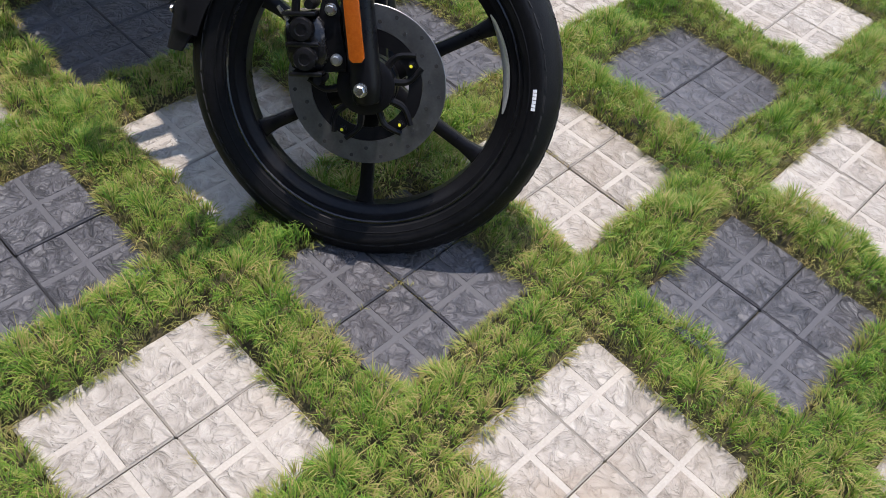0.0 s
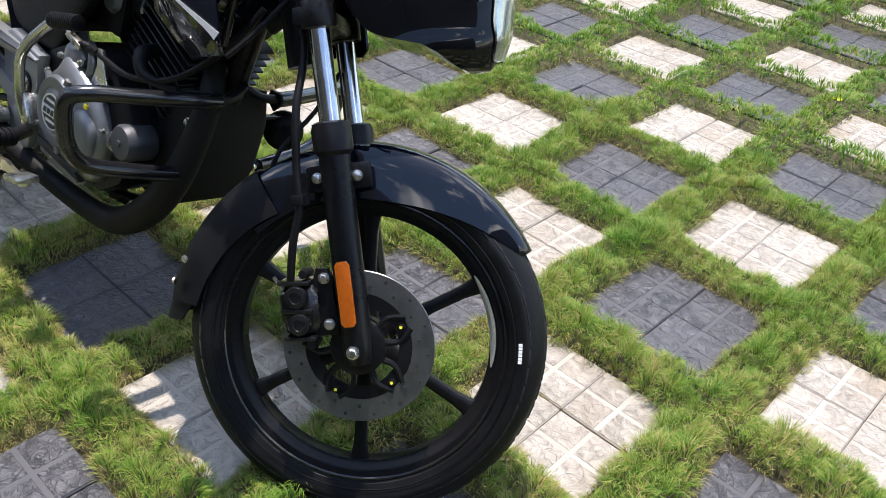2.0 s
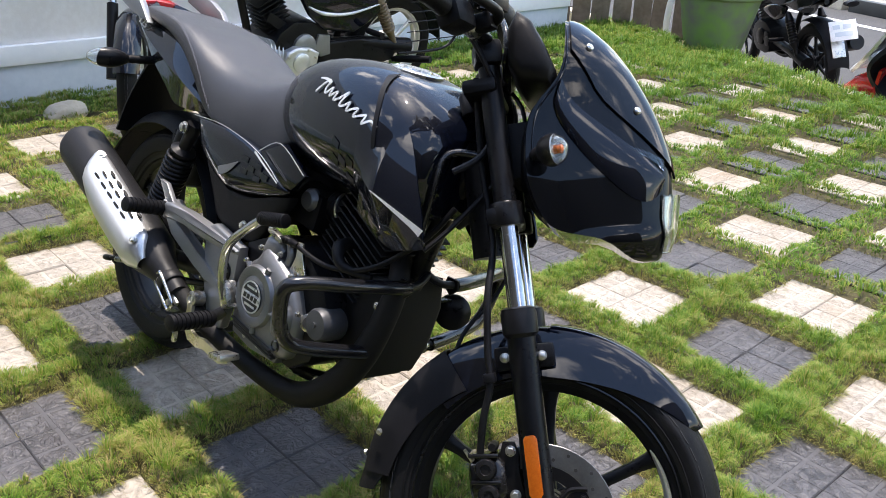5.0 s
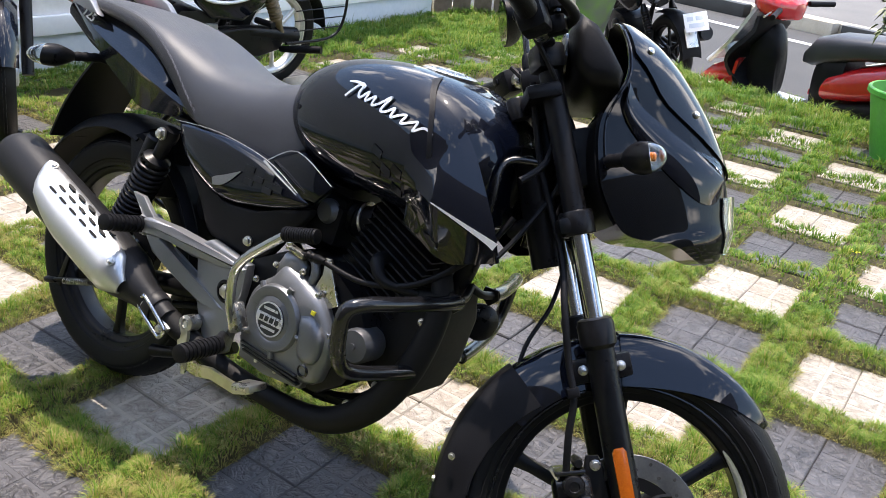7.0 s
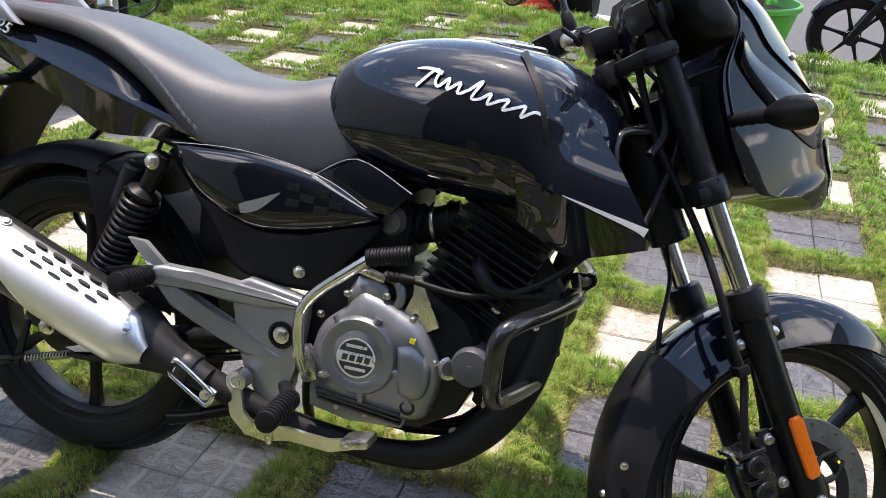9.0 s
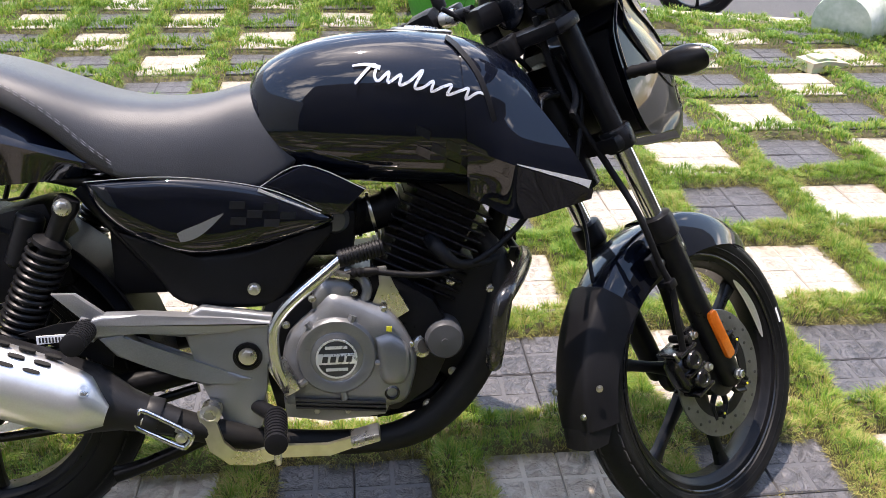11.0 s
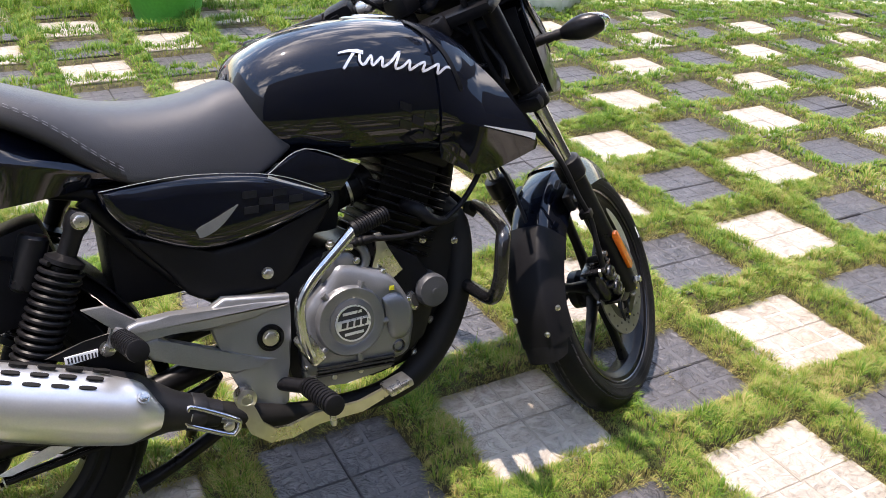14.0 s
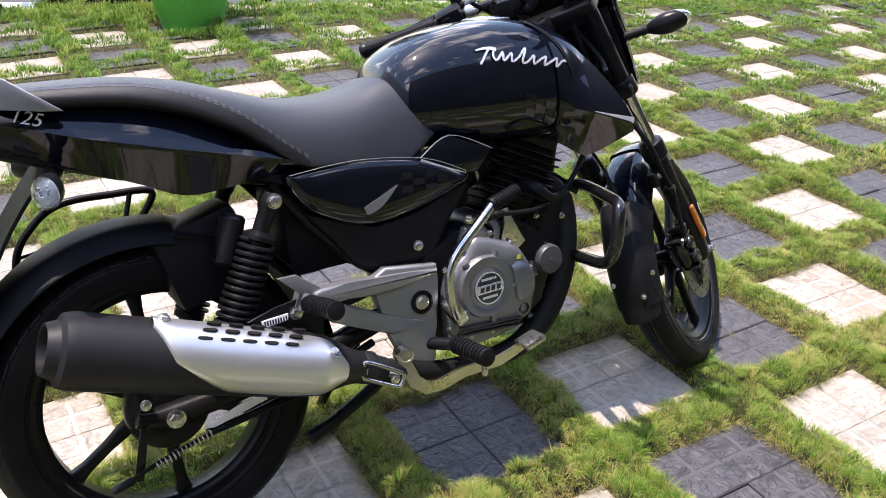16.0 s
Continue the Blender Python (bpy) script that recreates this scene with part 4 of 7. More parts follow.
for s in (-1, 1):
    bm, a, d, L = shock()
    body = lathe([(0.016, -0.012), (0.020, 0.0), (0.019, 0.014), (0.015, 0.024), (0.015, 0.058), (0.021, 0.061), (0.030, 0.066), (0.030, 0.073), (0.017, 0.078), (0.017, L * 0.55), (0.022, L * 0.56), (0.022, L - 0.07), (0.030, L - 0.068), (0.030, L - 0.055), (0.018, L - 0.05), (0.016, L)], a, d, 24)
    for b in (bm, body):
        if s > 0:
            bmesh.ops.scale(b, vec=(1, -1, 1), verts=b.verts)
    sh = part("shock_absorber", body, M_SATIN, bike, "black rear shock absorber")
    part("coil_spring", bm, M_SATIN, sh)
    part("shock_bolt", bolt((0.228, s * 0.148, 0.648), (0, s, 0), 0.013, 0.012), M_STEEL, sh, "steel dome nut")

# engine
CLUTCH = [(0.546, 0.380), (0.560, 0.425), (0.600, 0.462), (0.625, 0.492), (0.652, 0.490), (0.690, 0.474), (0.730, 0.453), (0.757, 0.412), (0.770, 0.374), (0.764, 0.330), (0.742, 0.292), (0.650, 0.288), (0.562, 0.296), (0.547, 0.315)]
CASE = [(0.50, 0.42), (0.52, 0.47), (0.60, 0.51), (0.72, 0.52), (0.80, 0.47), (0.84, 0.40), (0.80, 0.31), (0.74, 0.27), (0.60, 0.262), (0.53, 0.285)]
part("crankcase", plate(CASE, -0.125, 0.14, 0.012), M_SATIN, bike, "black crankcase")
eng = part("clutch_cover", bulge(CLUTCH, 0.135, 0.026), M_ENGINE, bike, "dark grey engine cover")
bm = lathe([(0.078, 0.146), (0.074, 0.151), (0.0665, 0.155), (0.0655, 0.164), (0.062, 0.1685), (0.046, 0.1695), (0.043, 0.1675), (0.040, 0.169), (0.0, 0.169)], (0.637, 0, 0.390), (0, -1, 0), 48)
part("clutch_dome", bm, M_ENGINE, eng)
part("round_badge", lathe([(0.034, 0.166), (0.034, 0.1715), (0.032, 0.1725), (0.0, 0.1725)], (0.637, 0, 0.389), (0, -1, 0), 40), M_LABELK, eng, "black round badge")
part("starter_cap", lathe([(0.030, 0.085), (0.033, 0.09), (0.033, 0.136), (0.029, 0.143), (0.006, 0.145), (0.006, 0.148), (0.0, 0.148)], (0.818, 0, 0.400), (0, -1, 0), 36), M_STARTER, bike, "dark grey starter motor")
cd = Vector((0.42, 0, 0.91)).normalized()
CYL = Vector((0.765, 0, 0.475))
TILT = Matrix.Rotation(radians(24.8), 4, 'Y')
cyl = part("cylinder", box((0.115, 0.12, 0.19), Matrix.Translation(CYL + cd * 0.09) @ TILT, 0.01), M_SATIN, bike, "black finned cylinder")
for i in range(11):
    c = CYL + cd * (0.012 + i * 0.0155)
    part("cooling_fin", box((0.160, 0.165, 0.0045), Matrix.Translation(c) @ TILT, 0.0015, segs=1), M_SATIN, cyl)
bm = box((0.14, 0.15, 0.05), Matrix.Translation(CYL + cd * 0.205) @ Matrix.Rotation(radians(24.8), 4, 'Y'), 0.018)
part("cylinder_head", bm, M_SATIN, bike)

# exhaust
part("exhaust_pipe", tube([(0.885, -0.02, 0.56), (0.925, -0.055, 0.50), (0.905, -0.075, 0.38), (0.850, -0.085, 0.285), (0.775, -0.095, 0.224), (0.68, -0.105, 0.207), (0.54, -0.135, 0.230), (0.42, -0.165, 0.272), (0.30, -0.19, 0.327)],
     [0.020, 0.022, 0.027, 0.030, 0.027, 0.022, 0.020, 0.022, 0.028], 20, 6), M_PIPE, bike, "matte black exhaust pipe")
MA, MB = Vector((0.36, -0.185, 0.304)), Vector((-0.165, -0.212, 0.505))
md = (MB - MA).normalized()
mL = (MB - MA).length
part("muffler", lathe([(0.022, -0.02), (0.027, 0.02), (0.034, 0.06), (0.056, 0.12), (0.060, 0.20), (0.061, mL - 0.02), (0.057, mL - 0.004), (0.050, mL), (0.046, mL + 0.002), (0.040, mL + 0.02), (0.036, mL + 0.02), (0.03, mL - 0.02)], MA, md, 40), M_MUFF, bike, "matte black muffler")


def shield():
    """Pressed heat shield that wraps the muffler's outer side."""
    s = md.cross(Vector((0, 1, 0))).normalized()   # across, upward
    if s.z < 0:
        s = -s
    o = s.cross(md).normalized()
    if o.y > 0:
        o = -o
    rows = [(0.085, -20, 25), (0.12, -40, 62), (0.20, -48, 78), (0.30, -42, 84), (0.40, 8, 86), (0.435, 60, 84)]

    def fn(u, v):
        t = 0.085 + u * 0.35
        a0, a1 = lerp_rows(rows, t)
        a = radians(a0 + (a1 - a0) * v)
        r = 0.062 + 0.010 * math.sin(math.pi * min(1, max(0, v))) ** 0.5 - (0.018 * max(0, (0.13 - t) / 0.045))
        c = MA + md * t
        return c + (o * math.cos(a) + s * math.sin(a)) * r
    return sheet(fn, 28, 20, 0.003)


part("heat_shield", shield(), M_ALU, bike, "brushed silver slotted heat shield")

# footrest bracket
def flare(x, y, z):
    """Bends the bracket's arms outward towards the pillion footrest."""
    return (x, y - 0.036 * max(0.0, (0.44 - x) / 0.18) ** 1.3, z)


WEB = [(0.392, 0.462), (0.423, 0.478), (0.535, 0.460), (0.533, 0.430), (0.529, 0.375), (0.514, 0.336), (0.518, 0.308), (0.511, 0.266), (0.478, 0.242), (0.457, 0.254), (0.451, 0.288), (0.432, 0.302), (0.424, 0.325), (0.414, 0.352), (0.406, 0.390), (0.394, 0.430)]
hanger = part("footrest_bracket", plate(WEB, -0.150, -0.126, 0.006, segs=3), M_HANGER, bike, "dark silver cast footrest bracket")
UPPER = [(0.258, 0.468), (0.264, 0.478), (0.280, 0.482), (0.332, 0.477), (0.395, 0.467), (0.470, 0.460), (0.534, 0.452), (0.532, 0.442), (0.470, 0.437), (0.392, 0.432), (0.330, 0.446), (0.300, 0.448), (0.262, 0.444)]
part("upper_arm", plate(UPPER, -0.1545, -0.128, 0.007, f=flare, segs=4), M_HANGER, hanger)
LOWER = [(0.268, 0.446), (0.308, 0.449), (0.328, 0.424), (0.405, 0.391), (0.460, 0.366), (0.508, 0.350), (0.470, 0.352), (0.424, 0.342), (0.384, 0.364), (0.332, 0.391), (0.292, 0.412)]
part("lower_arm", plate(LOWER, -0.1525, -0.130, 0.007, f=flare, segs=4), M_HANGER, hanger)
fin = plate([(0.203, 0.517), (0.238, 0.516), (0.280, 0.482), (0.276, 0.462), (0.250, 0.470)], -0.006, 0.006, 0.003)
part("heel_guard", fin, M_HANGER, hanger, m=Matrix.Translation((0, -0.172, 0)))
# crash guard
GUARD = [(0.963, 0.062, 0.528), (0.958, 0.105, 0.529), (0.932, 0.190, 0.527), (0.904, 0.262, 0.524), (0.888, 0.284, 0.506), (0.884, 0.278, 0.450), (0.883, 0.258, 0.410), (0.888, 0.225, 0.393), (0.905, 0.145, 0.384), (0.915, 0.085, 0.379)]
for s in (-1, 1):
    hoop = part("crash_guard", tube([(x, s * y, z) for x, y, z in GUARD], 0.0135, 14, 6), M_GLOSSK, bike, "gloss black tubular crash guard")
    part("guard_bracket", plate([(0.972, 0.540), (0.976, 0.522), (0.958, 0.505), (0.936, 0.520), (0.942, 0.540)], s * 0.062 - 0.004, s * 0.062 + 0.004, 0.003), M_SATIN, hoop)
    for x, z in ((0.962, 0.528), (0.916, 0.380)):
        part("guard_bolt", bolt((x, s * 0.068, z), (0, s, 0), 0.008, 0.010), M_STEEL, hoop)
    part("guard_spacer", tube([(0.885, 0, 0.384), (0.914, s * 0.088, 0.380)], 0.010, 12, 1), M_SATIN, hoop)
    part("guard_spacer", tube([(0.945, 0, 0.545), (0.955, s * 0.030, 0.530), (0.962, s * 0.066, 0.528)], 0.008, 10, 3), M_SATIN, hoop)
# black splash plate between the front tube and the crankcase
SPLASH = [(0.800, 0.470), (0.860, 0.520), (0.925, 0.530), (0.938, 0.470), (0.925, 0.380), (0.900, 0.318), (0.882, 0.322), (0.868, 0.296), (0.850, 0.306), (0.836, 0.290), (0.822, 0.330), (0.806, 0.334), (0.796, 0.400)]
splash = part("splash_plate", plate(SPLASH, -0.072, 0.072, 0.012, segs=3), M_PIPE, bike, "matte black splash plate")
for x, z in ((0.835, 0.485), (0.905, 0.470), (0.890, 0.350), (0.838, 0.318)):
    part("plate_bolt", bolt((x, -0.074, z), (0, -1, 0), 0.0075, 0.007), M_STEEL, splash)
part("airbox", box((0.150, 0.150, 0.085), pose(0.600, 0, 0.585, 0, 8, 0), 0.018), M_MATTE, bike, "matte black airbox")

# clip-on bars on the fork tops
for s in (-1, 1):
    def on_bar(f, du=0.0, dw=0.0):
        return (0.055 - 0.105 * f + du, (0.105 + 0.290 * f) * s, 0.790 + 0.043 * f + dw)
    bar = part("handlebar", tube([on_bar(0), on_bar(0.5), on_bar(1)], 0.011, 12, 3), M_SATIN, bike, "black clip-on handlebar", m=FRONT)
    part("bar_clamp", box((0.050, 0.062, 0.046), pose(0.050, 0.083 * s, 0.770, 0, 4, -12 * s), 0.014), M_SATIN, bar, m=FRONT)
    part("grip", tube([on_bar(0.46), on_bar(0.72), on_bar(1.0)], [0.0165, 0.0155, 0.017], 18, 3), M_MATTE, bar, "black rubber grip", m=FRONT)
    part("lever_clamp", lathe([(0.0145, -0.016), (0.016, -0.012), (0.016, 0.012), (0.0145, 0.016)], on_bar(0.17), (-0.105, 0.290 * s, 0.043), 18), M_STEEL, bar, "bright lever clamp", m=FRONT)

# headlamp fairing, all in the steered frame
BODY = [(0.388, 0.290, 0.268, 0.016), (0.396, 0.300, 0.246, 0.046), (0.43, 0.316, 0.205, 0.078), (0.447, 0.321, 0.150, 0.090), (0.462, 0.324, 0.122, 0.098), (0.485, 0.329, 0.109, 0.105), (0.515, 0.333, 0.100, 0.112), (0.548, 0.334, 0.095, 0.118),
        (0.59, 0.328, 0.098, 0.120), (0.63, 0.319, 0.106, 0.120), (0.662, 0.309, 0.122, 0.118), (0.70, 0.294, 0.160, 0.114), (0.73, 0.280, 0.176, 0.109), (0.77, 0.256, 0.184, 0.094), (0.81, 0.222, 0.188, 0.060), (0.828, 0.200, 0.188, 0.020)]


def fair_u(s, uf, ub):
    return ub + (uf - ub) * (1 - min(1, abs(s)) ** 1.75) ** 0.85


def fairing():
    rings = []
    for w, uf, ub, hw in smooth_rows(BODY, 36):
        ring = []
        for k in range(25):
            s = -1 + 2 * k / 24
            ring.append((fair_u(s, uf, ub), hw * math.copysign(abs(s) ** 0.85, s), w))
        for k in range(24, -1, -1):
            s = -1 + 2 * k / 24
            t = min(1.0, max(0.0, (w - 0.655) / 0.05))
            ring.append((ub * (1 - t) + max(ub, fair_u(s, uf, ub) - 0.007) * t, hw * (0.985 - 0.045 * t) * math.copysign(abs(s) ** 0.85, s), w))
        rings.append(ring)
    return loft(rings)


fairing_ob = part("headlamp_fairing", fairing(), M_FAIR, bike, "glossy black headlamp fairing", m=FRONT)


def back_cover(u, v):
    """Matte cover behind the lamp, between the shell's edges."""
    w = 0.478 + 0.185 * u
    uf, ub, hw = lerp_rows(smooth_rows(BODY, 40), w)
    t = 2 * v - 1
    return (ub - 0.004 - 0.016 * (1 - t * t) * math.sin(math.pi * u) ** 0.5, hw * 0.90 * t, w)


part("fairing_back", sheet(back_cover, 16, 14, 0.004), M_MATTE, fairing_ob, "matte black inner fairing", m=FRONT)


BROWS = smooth_rows(BODY, 80)


def visor(u, v):
    """Smoked screen laid over the fairing's upper part: v across, u upward."""
    s = (2 * v - 1) * 0.97
    lo = 0.525 + 0.235 * abs(s) ** 1.3
    w = lo + (0.826 - lo) * u
    uf, ub, hw = lerp_rows(BROWS, w)
    return (fair_u(s, uf, ub) + 0.0055, hw * 1.03 * math.copysign(abs(s) ** 0.85, s), w)


vis = part("visor", sheet(visor, 30, 24, 0.0035), M_SMOKE, fairing_ob, "dark smoked visor", m=FRONT)
for u, v in ((0.45, 0.10), (0.20, 0.30), (0.45, 0.90), (0.20, 0.70)):
    p, a, b = (Vector(visor(u + du, v + dv)) for du, dv in ((0, 0), (0.02, 0), (0, 0.02)))
    n = (a - p).cross(b - p).normalized()
    n = n if n.x > 0 else -n
    part("visor_screw", lathe([(0.0065, -0.001), (0.0065, 0.003), (0.004, 0.005)], p, n, 14), M_STEEL, vis, m=FRONT)


def shell_lip(sgn, w0, w1, k=0.985):
    pts = []
    for i in range(15):
        w = w0 + (w1 - w0) * i / 14
        uf, ub, hw = lerp_rows(BROWS, w)
        pts.append((fair_u(k, uf, ub) + 0.001, sgn * hw * 1.005 * k ** 0.85, w))
    return tube(pts, 0.0018, 8, 2)


for sgn in (-1, 1):
    part("shell_lip", shell_lip(sgn, 0.57, 0.80), M_PAINT, fairing_ob, m=FRONT)
    seam = []
    for i in range(17):
        k = 0.97 - 0.72 * i / 16
        w = 0.480 + 0.225 * k ** 1.3
        uf, ub, hw = lerp_rows(BROWS, w)
        seam.append((fair_u(k, uf, ub) + 0.0015, sgn * (hw * k ** 0.85 + 0.0015), w))
    part("shell_seam", tube(seam, 0.0017, 8, 2), M_PAINT, fairing_ob, "raised fairing edge", m=FRONT)


def cheek(sgn):
    """Raised blade along the fairing's side, from the screen's rear corner down to the lamp."""
    def fn(u, v):
        k = 0.975 - 0.66 * u
        w = 0.486 + 0.222 * k ** 1.3 - (0.012 + 0.098 * math.sin(math.pi * (0.08 + 0.90 * u)) ** 0.8) * v
        uf, ub, hw = lerp_rows(BROWS, w)
        q = k - 0.05 * v
        lift = 0.0015 + 0.0085 * math.sin(math.pi * (0.15 + 0.80 * v))
        return (fair_u(q, uf, ub) + lift * (1 - 0.75 * q), sgn * (hw * q ** 0.85 + lift * q), w)
    return sheet(fn, 26, 12, 0.003)


for sgn in (-1, 1):
    part("fairing_blade", cheek(sgn), M_PAINT, fairing_ob, "glossy raised side blade", m=FRONT)


def lamp_pt(s, w, off):
    uf, ub, hw = lerp_rows(BROWS, w)
    return (fair_u(s, uf, ub) + off, hw * math.copysign(abs(s) ** 0.85, s), w)


part("headlamp_lens", sheet(lambda u, v: lamp_pt((2 * v - 1) * (0.34 - 0.04 * u), 0.400 + 0.095 * u, 0.005 + 0.008 * (1 - (2 * v - 1) ** 2)), 14, 20, 0.003), M_GLASS, fairing_ob, "clear headlamp lens", m=FRONT)
part("headlamp_reflector", sheet(lambda u, v: lamp_pt((2 * v - 1) * (0.32 - 0.04 * u), 0.402 + 0.091 * u, 0.002), 10, 16, 0.0), M_CHROME, fairing_ob, "chromed reflector", m=FRONT)
for s in (-1, 1):
    part("pilot_lamp", sheet(lambda u, v: lamp_pt(s * (0.24 + 0.30 * u), 0.535 + 0.045 * u + (0.022 - 0.019 * u) * v, 0.004), 10, 5, 0.002), M_GLASS, fairing_ob, "clear pilot lamp", m=FRONT)

# indicators: a smooth drop on a ribbed stalk, its front sliced off for the lens
def indicator(parent, root_pt, c, n, m, bulb=None, L=0.056):
    c, r0, n = Vector(c), Vector(root_pt), Vector(n).normalized()
    d = (c - r0).normalized()
    f = (n - d * n.dot(d)).normalized()
    up = d.cross(f)

    def drop():
        own = bmesh.new()
        bmesh.ops.create_uvsphere(own, u_segments=28, v_segments=20, radius=1.0)
        for v in own.verts:
            k = v.co.z
            t = 1.0 - 0.42 * max(0.0, -k) ** 1.5
            v.co = c + d * (k * L) + f * (v.co.x * 0.023 * t) + up * (v.co.y * 0.0255 * t)
        return own

    def sliced(keep_front):
        own = drop()
        bmesh.ops.bisect_plane(own, geom=own.verts[:] + own.edges[:] + own.faces[:], plane_co=c + n * 0.012, plane_no=n, clear_outer=not keep_front, clear_inner=keep_front)
        return own

    pr = [(0.015, 0.0), (0.0125, 0.006)]
    reach = (c - r0).length - L * 0.6
    for k in range(4):
        pr += [(0.0115, 0.008 + reach * 0.22 * k), (0.0095, 0.008 + reach * (0.22 * k + 0.12))]
    ind = part("indicator", lathe(pr + [(0.010, reach + 0.008)], r0, d, 18), M_MATTE, parent, "black indicator with a clear lens", m=m)
    part("housing", sliced(False), M_SATIN, ind, m=m)
    lens = sliced(True)
    bmesh.ops.solidify(lens, geom=lens.faces[:], thickness=0.0012)
    part("lens", lens, M_GLASS, ind, "clear faceted lens", m=m)
    dish = sliced(False)
    rim = [e for e in dish.edges if len(e.link_faces) == 1]
    made = bmesh.ops.edgeloop_fill(dish, edges=rim)["faces"]
    bmesh.ops.delete(dish, geom=[q for q in dish.faces if q not in made], context='FACES')
    part("reflector_dish", dish, M_CHROME, ind, m=m)
    part("bulb", lathe([(0.005, -0.004), (0.0075, 0.0), (0.0075, 0.005), (0.004, 0.008), (0.0, 0.0085)], c + n * 0.0115 + d * 0.004, n, 12), bulb or M_ORANGE, ind, "small bulb", m=m)
    return ind


for s in (-1, 1):
    indicator(bike, (0.108, 0.100 * s, 0.583), (0.143, 0.208 * s, 0.566), (0.965, 0.26 * s, -0.05), FRONT)

# instrument cluster, handlebar controls, mirrors
POD = [(0.112, 0.826), (0.134, 0.804), (0.150, 0.762), (0.163, 0.716), (0.152, 0.694), (0.104, 0.704), (0.086, 0.738), (0.092, 0.795)]
pod = part("dial_pod", loft([[((u - 0.12) * k + 0.12, v, (w - 0.76) * k + 0.76) for u, w in POD] for v, k in ((-0.140, 0.55), (-0.134, 0.85), (-0.118, 1.0), (0.0, 1.06), (0.118, 1.0), (0.134, 0.85), (0.140, 0.55))]), M_MATTE, bike, "black instrument cluster", sharp=60, m=FRONT)
part("cluster_glass", lathe([(0.045, 0), (0.045, 0.004), (0.038, 0.007), (0.0, 0.008)], (0.086, -0.045, 0.772), (-0.95, 0, 0.28), 28), M_SMOKE, pod, "dark dial glass", m=FRONT)
part("cluster_glass", lathe([(0.045, 0), (0.045, 0.004), (0.038, 0.007), (0.0, 0.008)], (0.086, 0.050, 0.772), (-0.95, 0, 0.28), 28), M_SMOKE, pod, "dark dial glass", m=FRONT)
part("ignition_switch", lathe([(0.019, -0.03), (0.019, 0.004), (0.016, 0.008), (0.010, 0.008), (0.009, 0.005), (0.0, 0.005)], (0.000, 0, 0.722), (-0.1, 0, 1), 24), M_SATIN, bike, "black ignition lock", m=FRONT)
for s in (-1, 1):
    def on_bar(f, du=0.0, dw=0.0):
        return (0.055 - 0.105 * f + du, (0.105 + 0.290 * f) * s, 0.790 + 0.043 * f + dw)
    part("bar_end", lathe([(0.0165, 0), (0.0185, 0.004), (0.0185, 0.014), (0.012, 0.020)], on_bar(1.0), (-0.105, 0.290 * s, 0.043), 16), M_SATIN, bike, m=FRONT)
    gear = part("switchgear", box((0.046, 0.062, 0.050), pose(*on_bar(0.34), 0, -8, 20 * s), 0.013), M_MATTE, bike, "black switchgear", m=FRONT)
    part("switch_button", box((0.014, 0.018, 0.012), pose(*on_bar(0.34, -0.022, 0.006), 0, -8, 20 * s), 0.003), M_SATIN, gear, m=FRONT)
    part("lever_perch", box((0.040, 0.030, 0.030), pose(*on_bar(0.19, 0.024, 0.002), 0, 0, 20 * s), 0.008), M_SATIN, bike, m=FRONT)
    part("hand_lever", tube([on_bar(0.17, 0.036), on_bar(0.30, 0.062), on_bar(0.62, 0.056, -0.004), on_bar(0.95, 0.040, -0.010), on_bar(1.02, 0.036, -0.010)], [0.008, 0.009, 0.0075, 0.007, 0.0085], 12, 5), M_SATIN, bike, "black hand lever", m=FRONT)
    mir = part("mirror_stalk", tube([(0.060, 0.190 * s, 0.812), (0.063, 0.192 * s, 0.860), (0.066, 0.196 * s, 0.900), (0.060, 0.225 * s, 0.935), (0.056, 0.262 * s, 0.950)], 0.0065, 12, 5), M_GLOSSK, bike, m=FRONT)
    part("mirror_boot", lathe([(0.012, 0), (0.0135, 0.01), (0.011, 0.030), (0.008, 0.036)], (0.061, 0.191 * s, 0.818), (0.03, 0, 1), 14), M_MATTE, mir, m=FRONT)
    part("mirror_shell", loft([[(0.055 + dx, s * (0.315 + 0.088 * ry * math.cos(a)), 0.960 + 0.046 * rz * math.sin(a)) for a in [2 * math.pi * k / 28 for k in range(28)]]
         for dx, ry, rz in ((-0.012, 1.0, 1.0), (0.0, 1.0, 1.0), (0.014, 0.9, 0.88), (0.026, 0.6, 0.55), (0.030, 0.25, 0.2))]), M_MATTE, mir, "black mirror housing", m=FRONT)
    part("mirror_glass", loft([[(0.055 - 0.0135, s * (0.315 + 0.083 * q * math.cos(a)), 0.960 + 0.042 * q * math.sin(a)) for a in [2 * math.pi * k / 28 for k in range(28)]] for q in (1.0, 0.5)]), M_MIRROR, mir, "mirror glass", m=FRONT)
part("brake_reservoir", box((0.055, 0.055, 0.040), pose(0.070, -0.150, 0.838, 0, 6, -20), 0.012), M_SATIN, bike, "black brake fluid reservoir", m=FRONT)

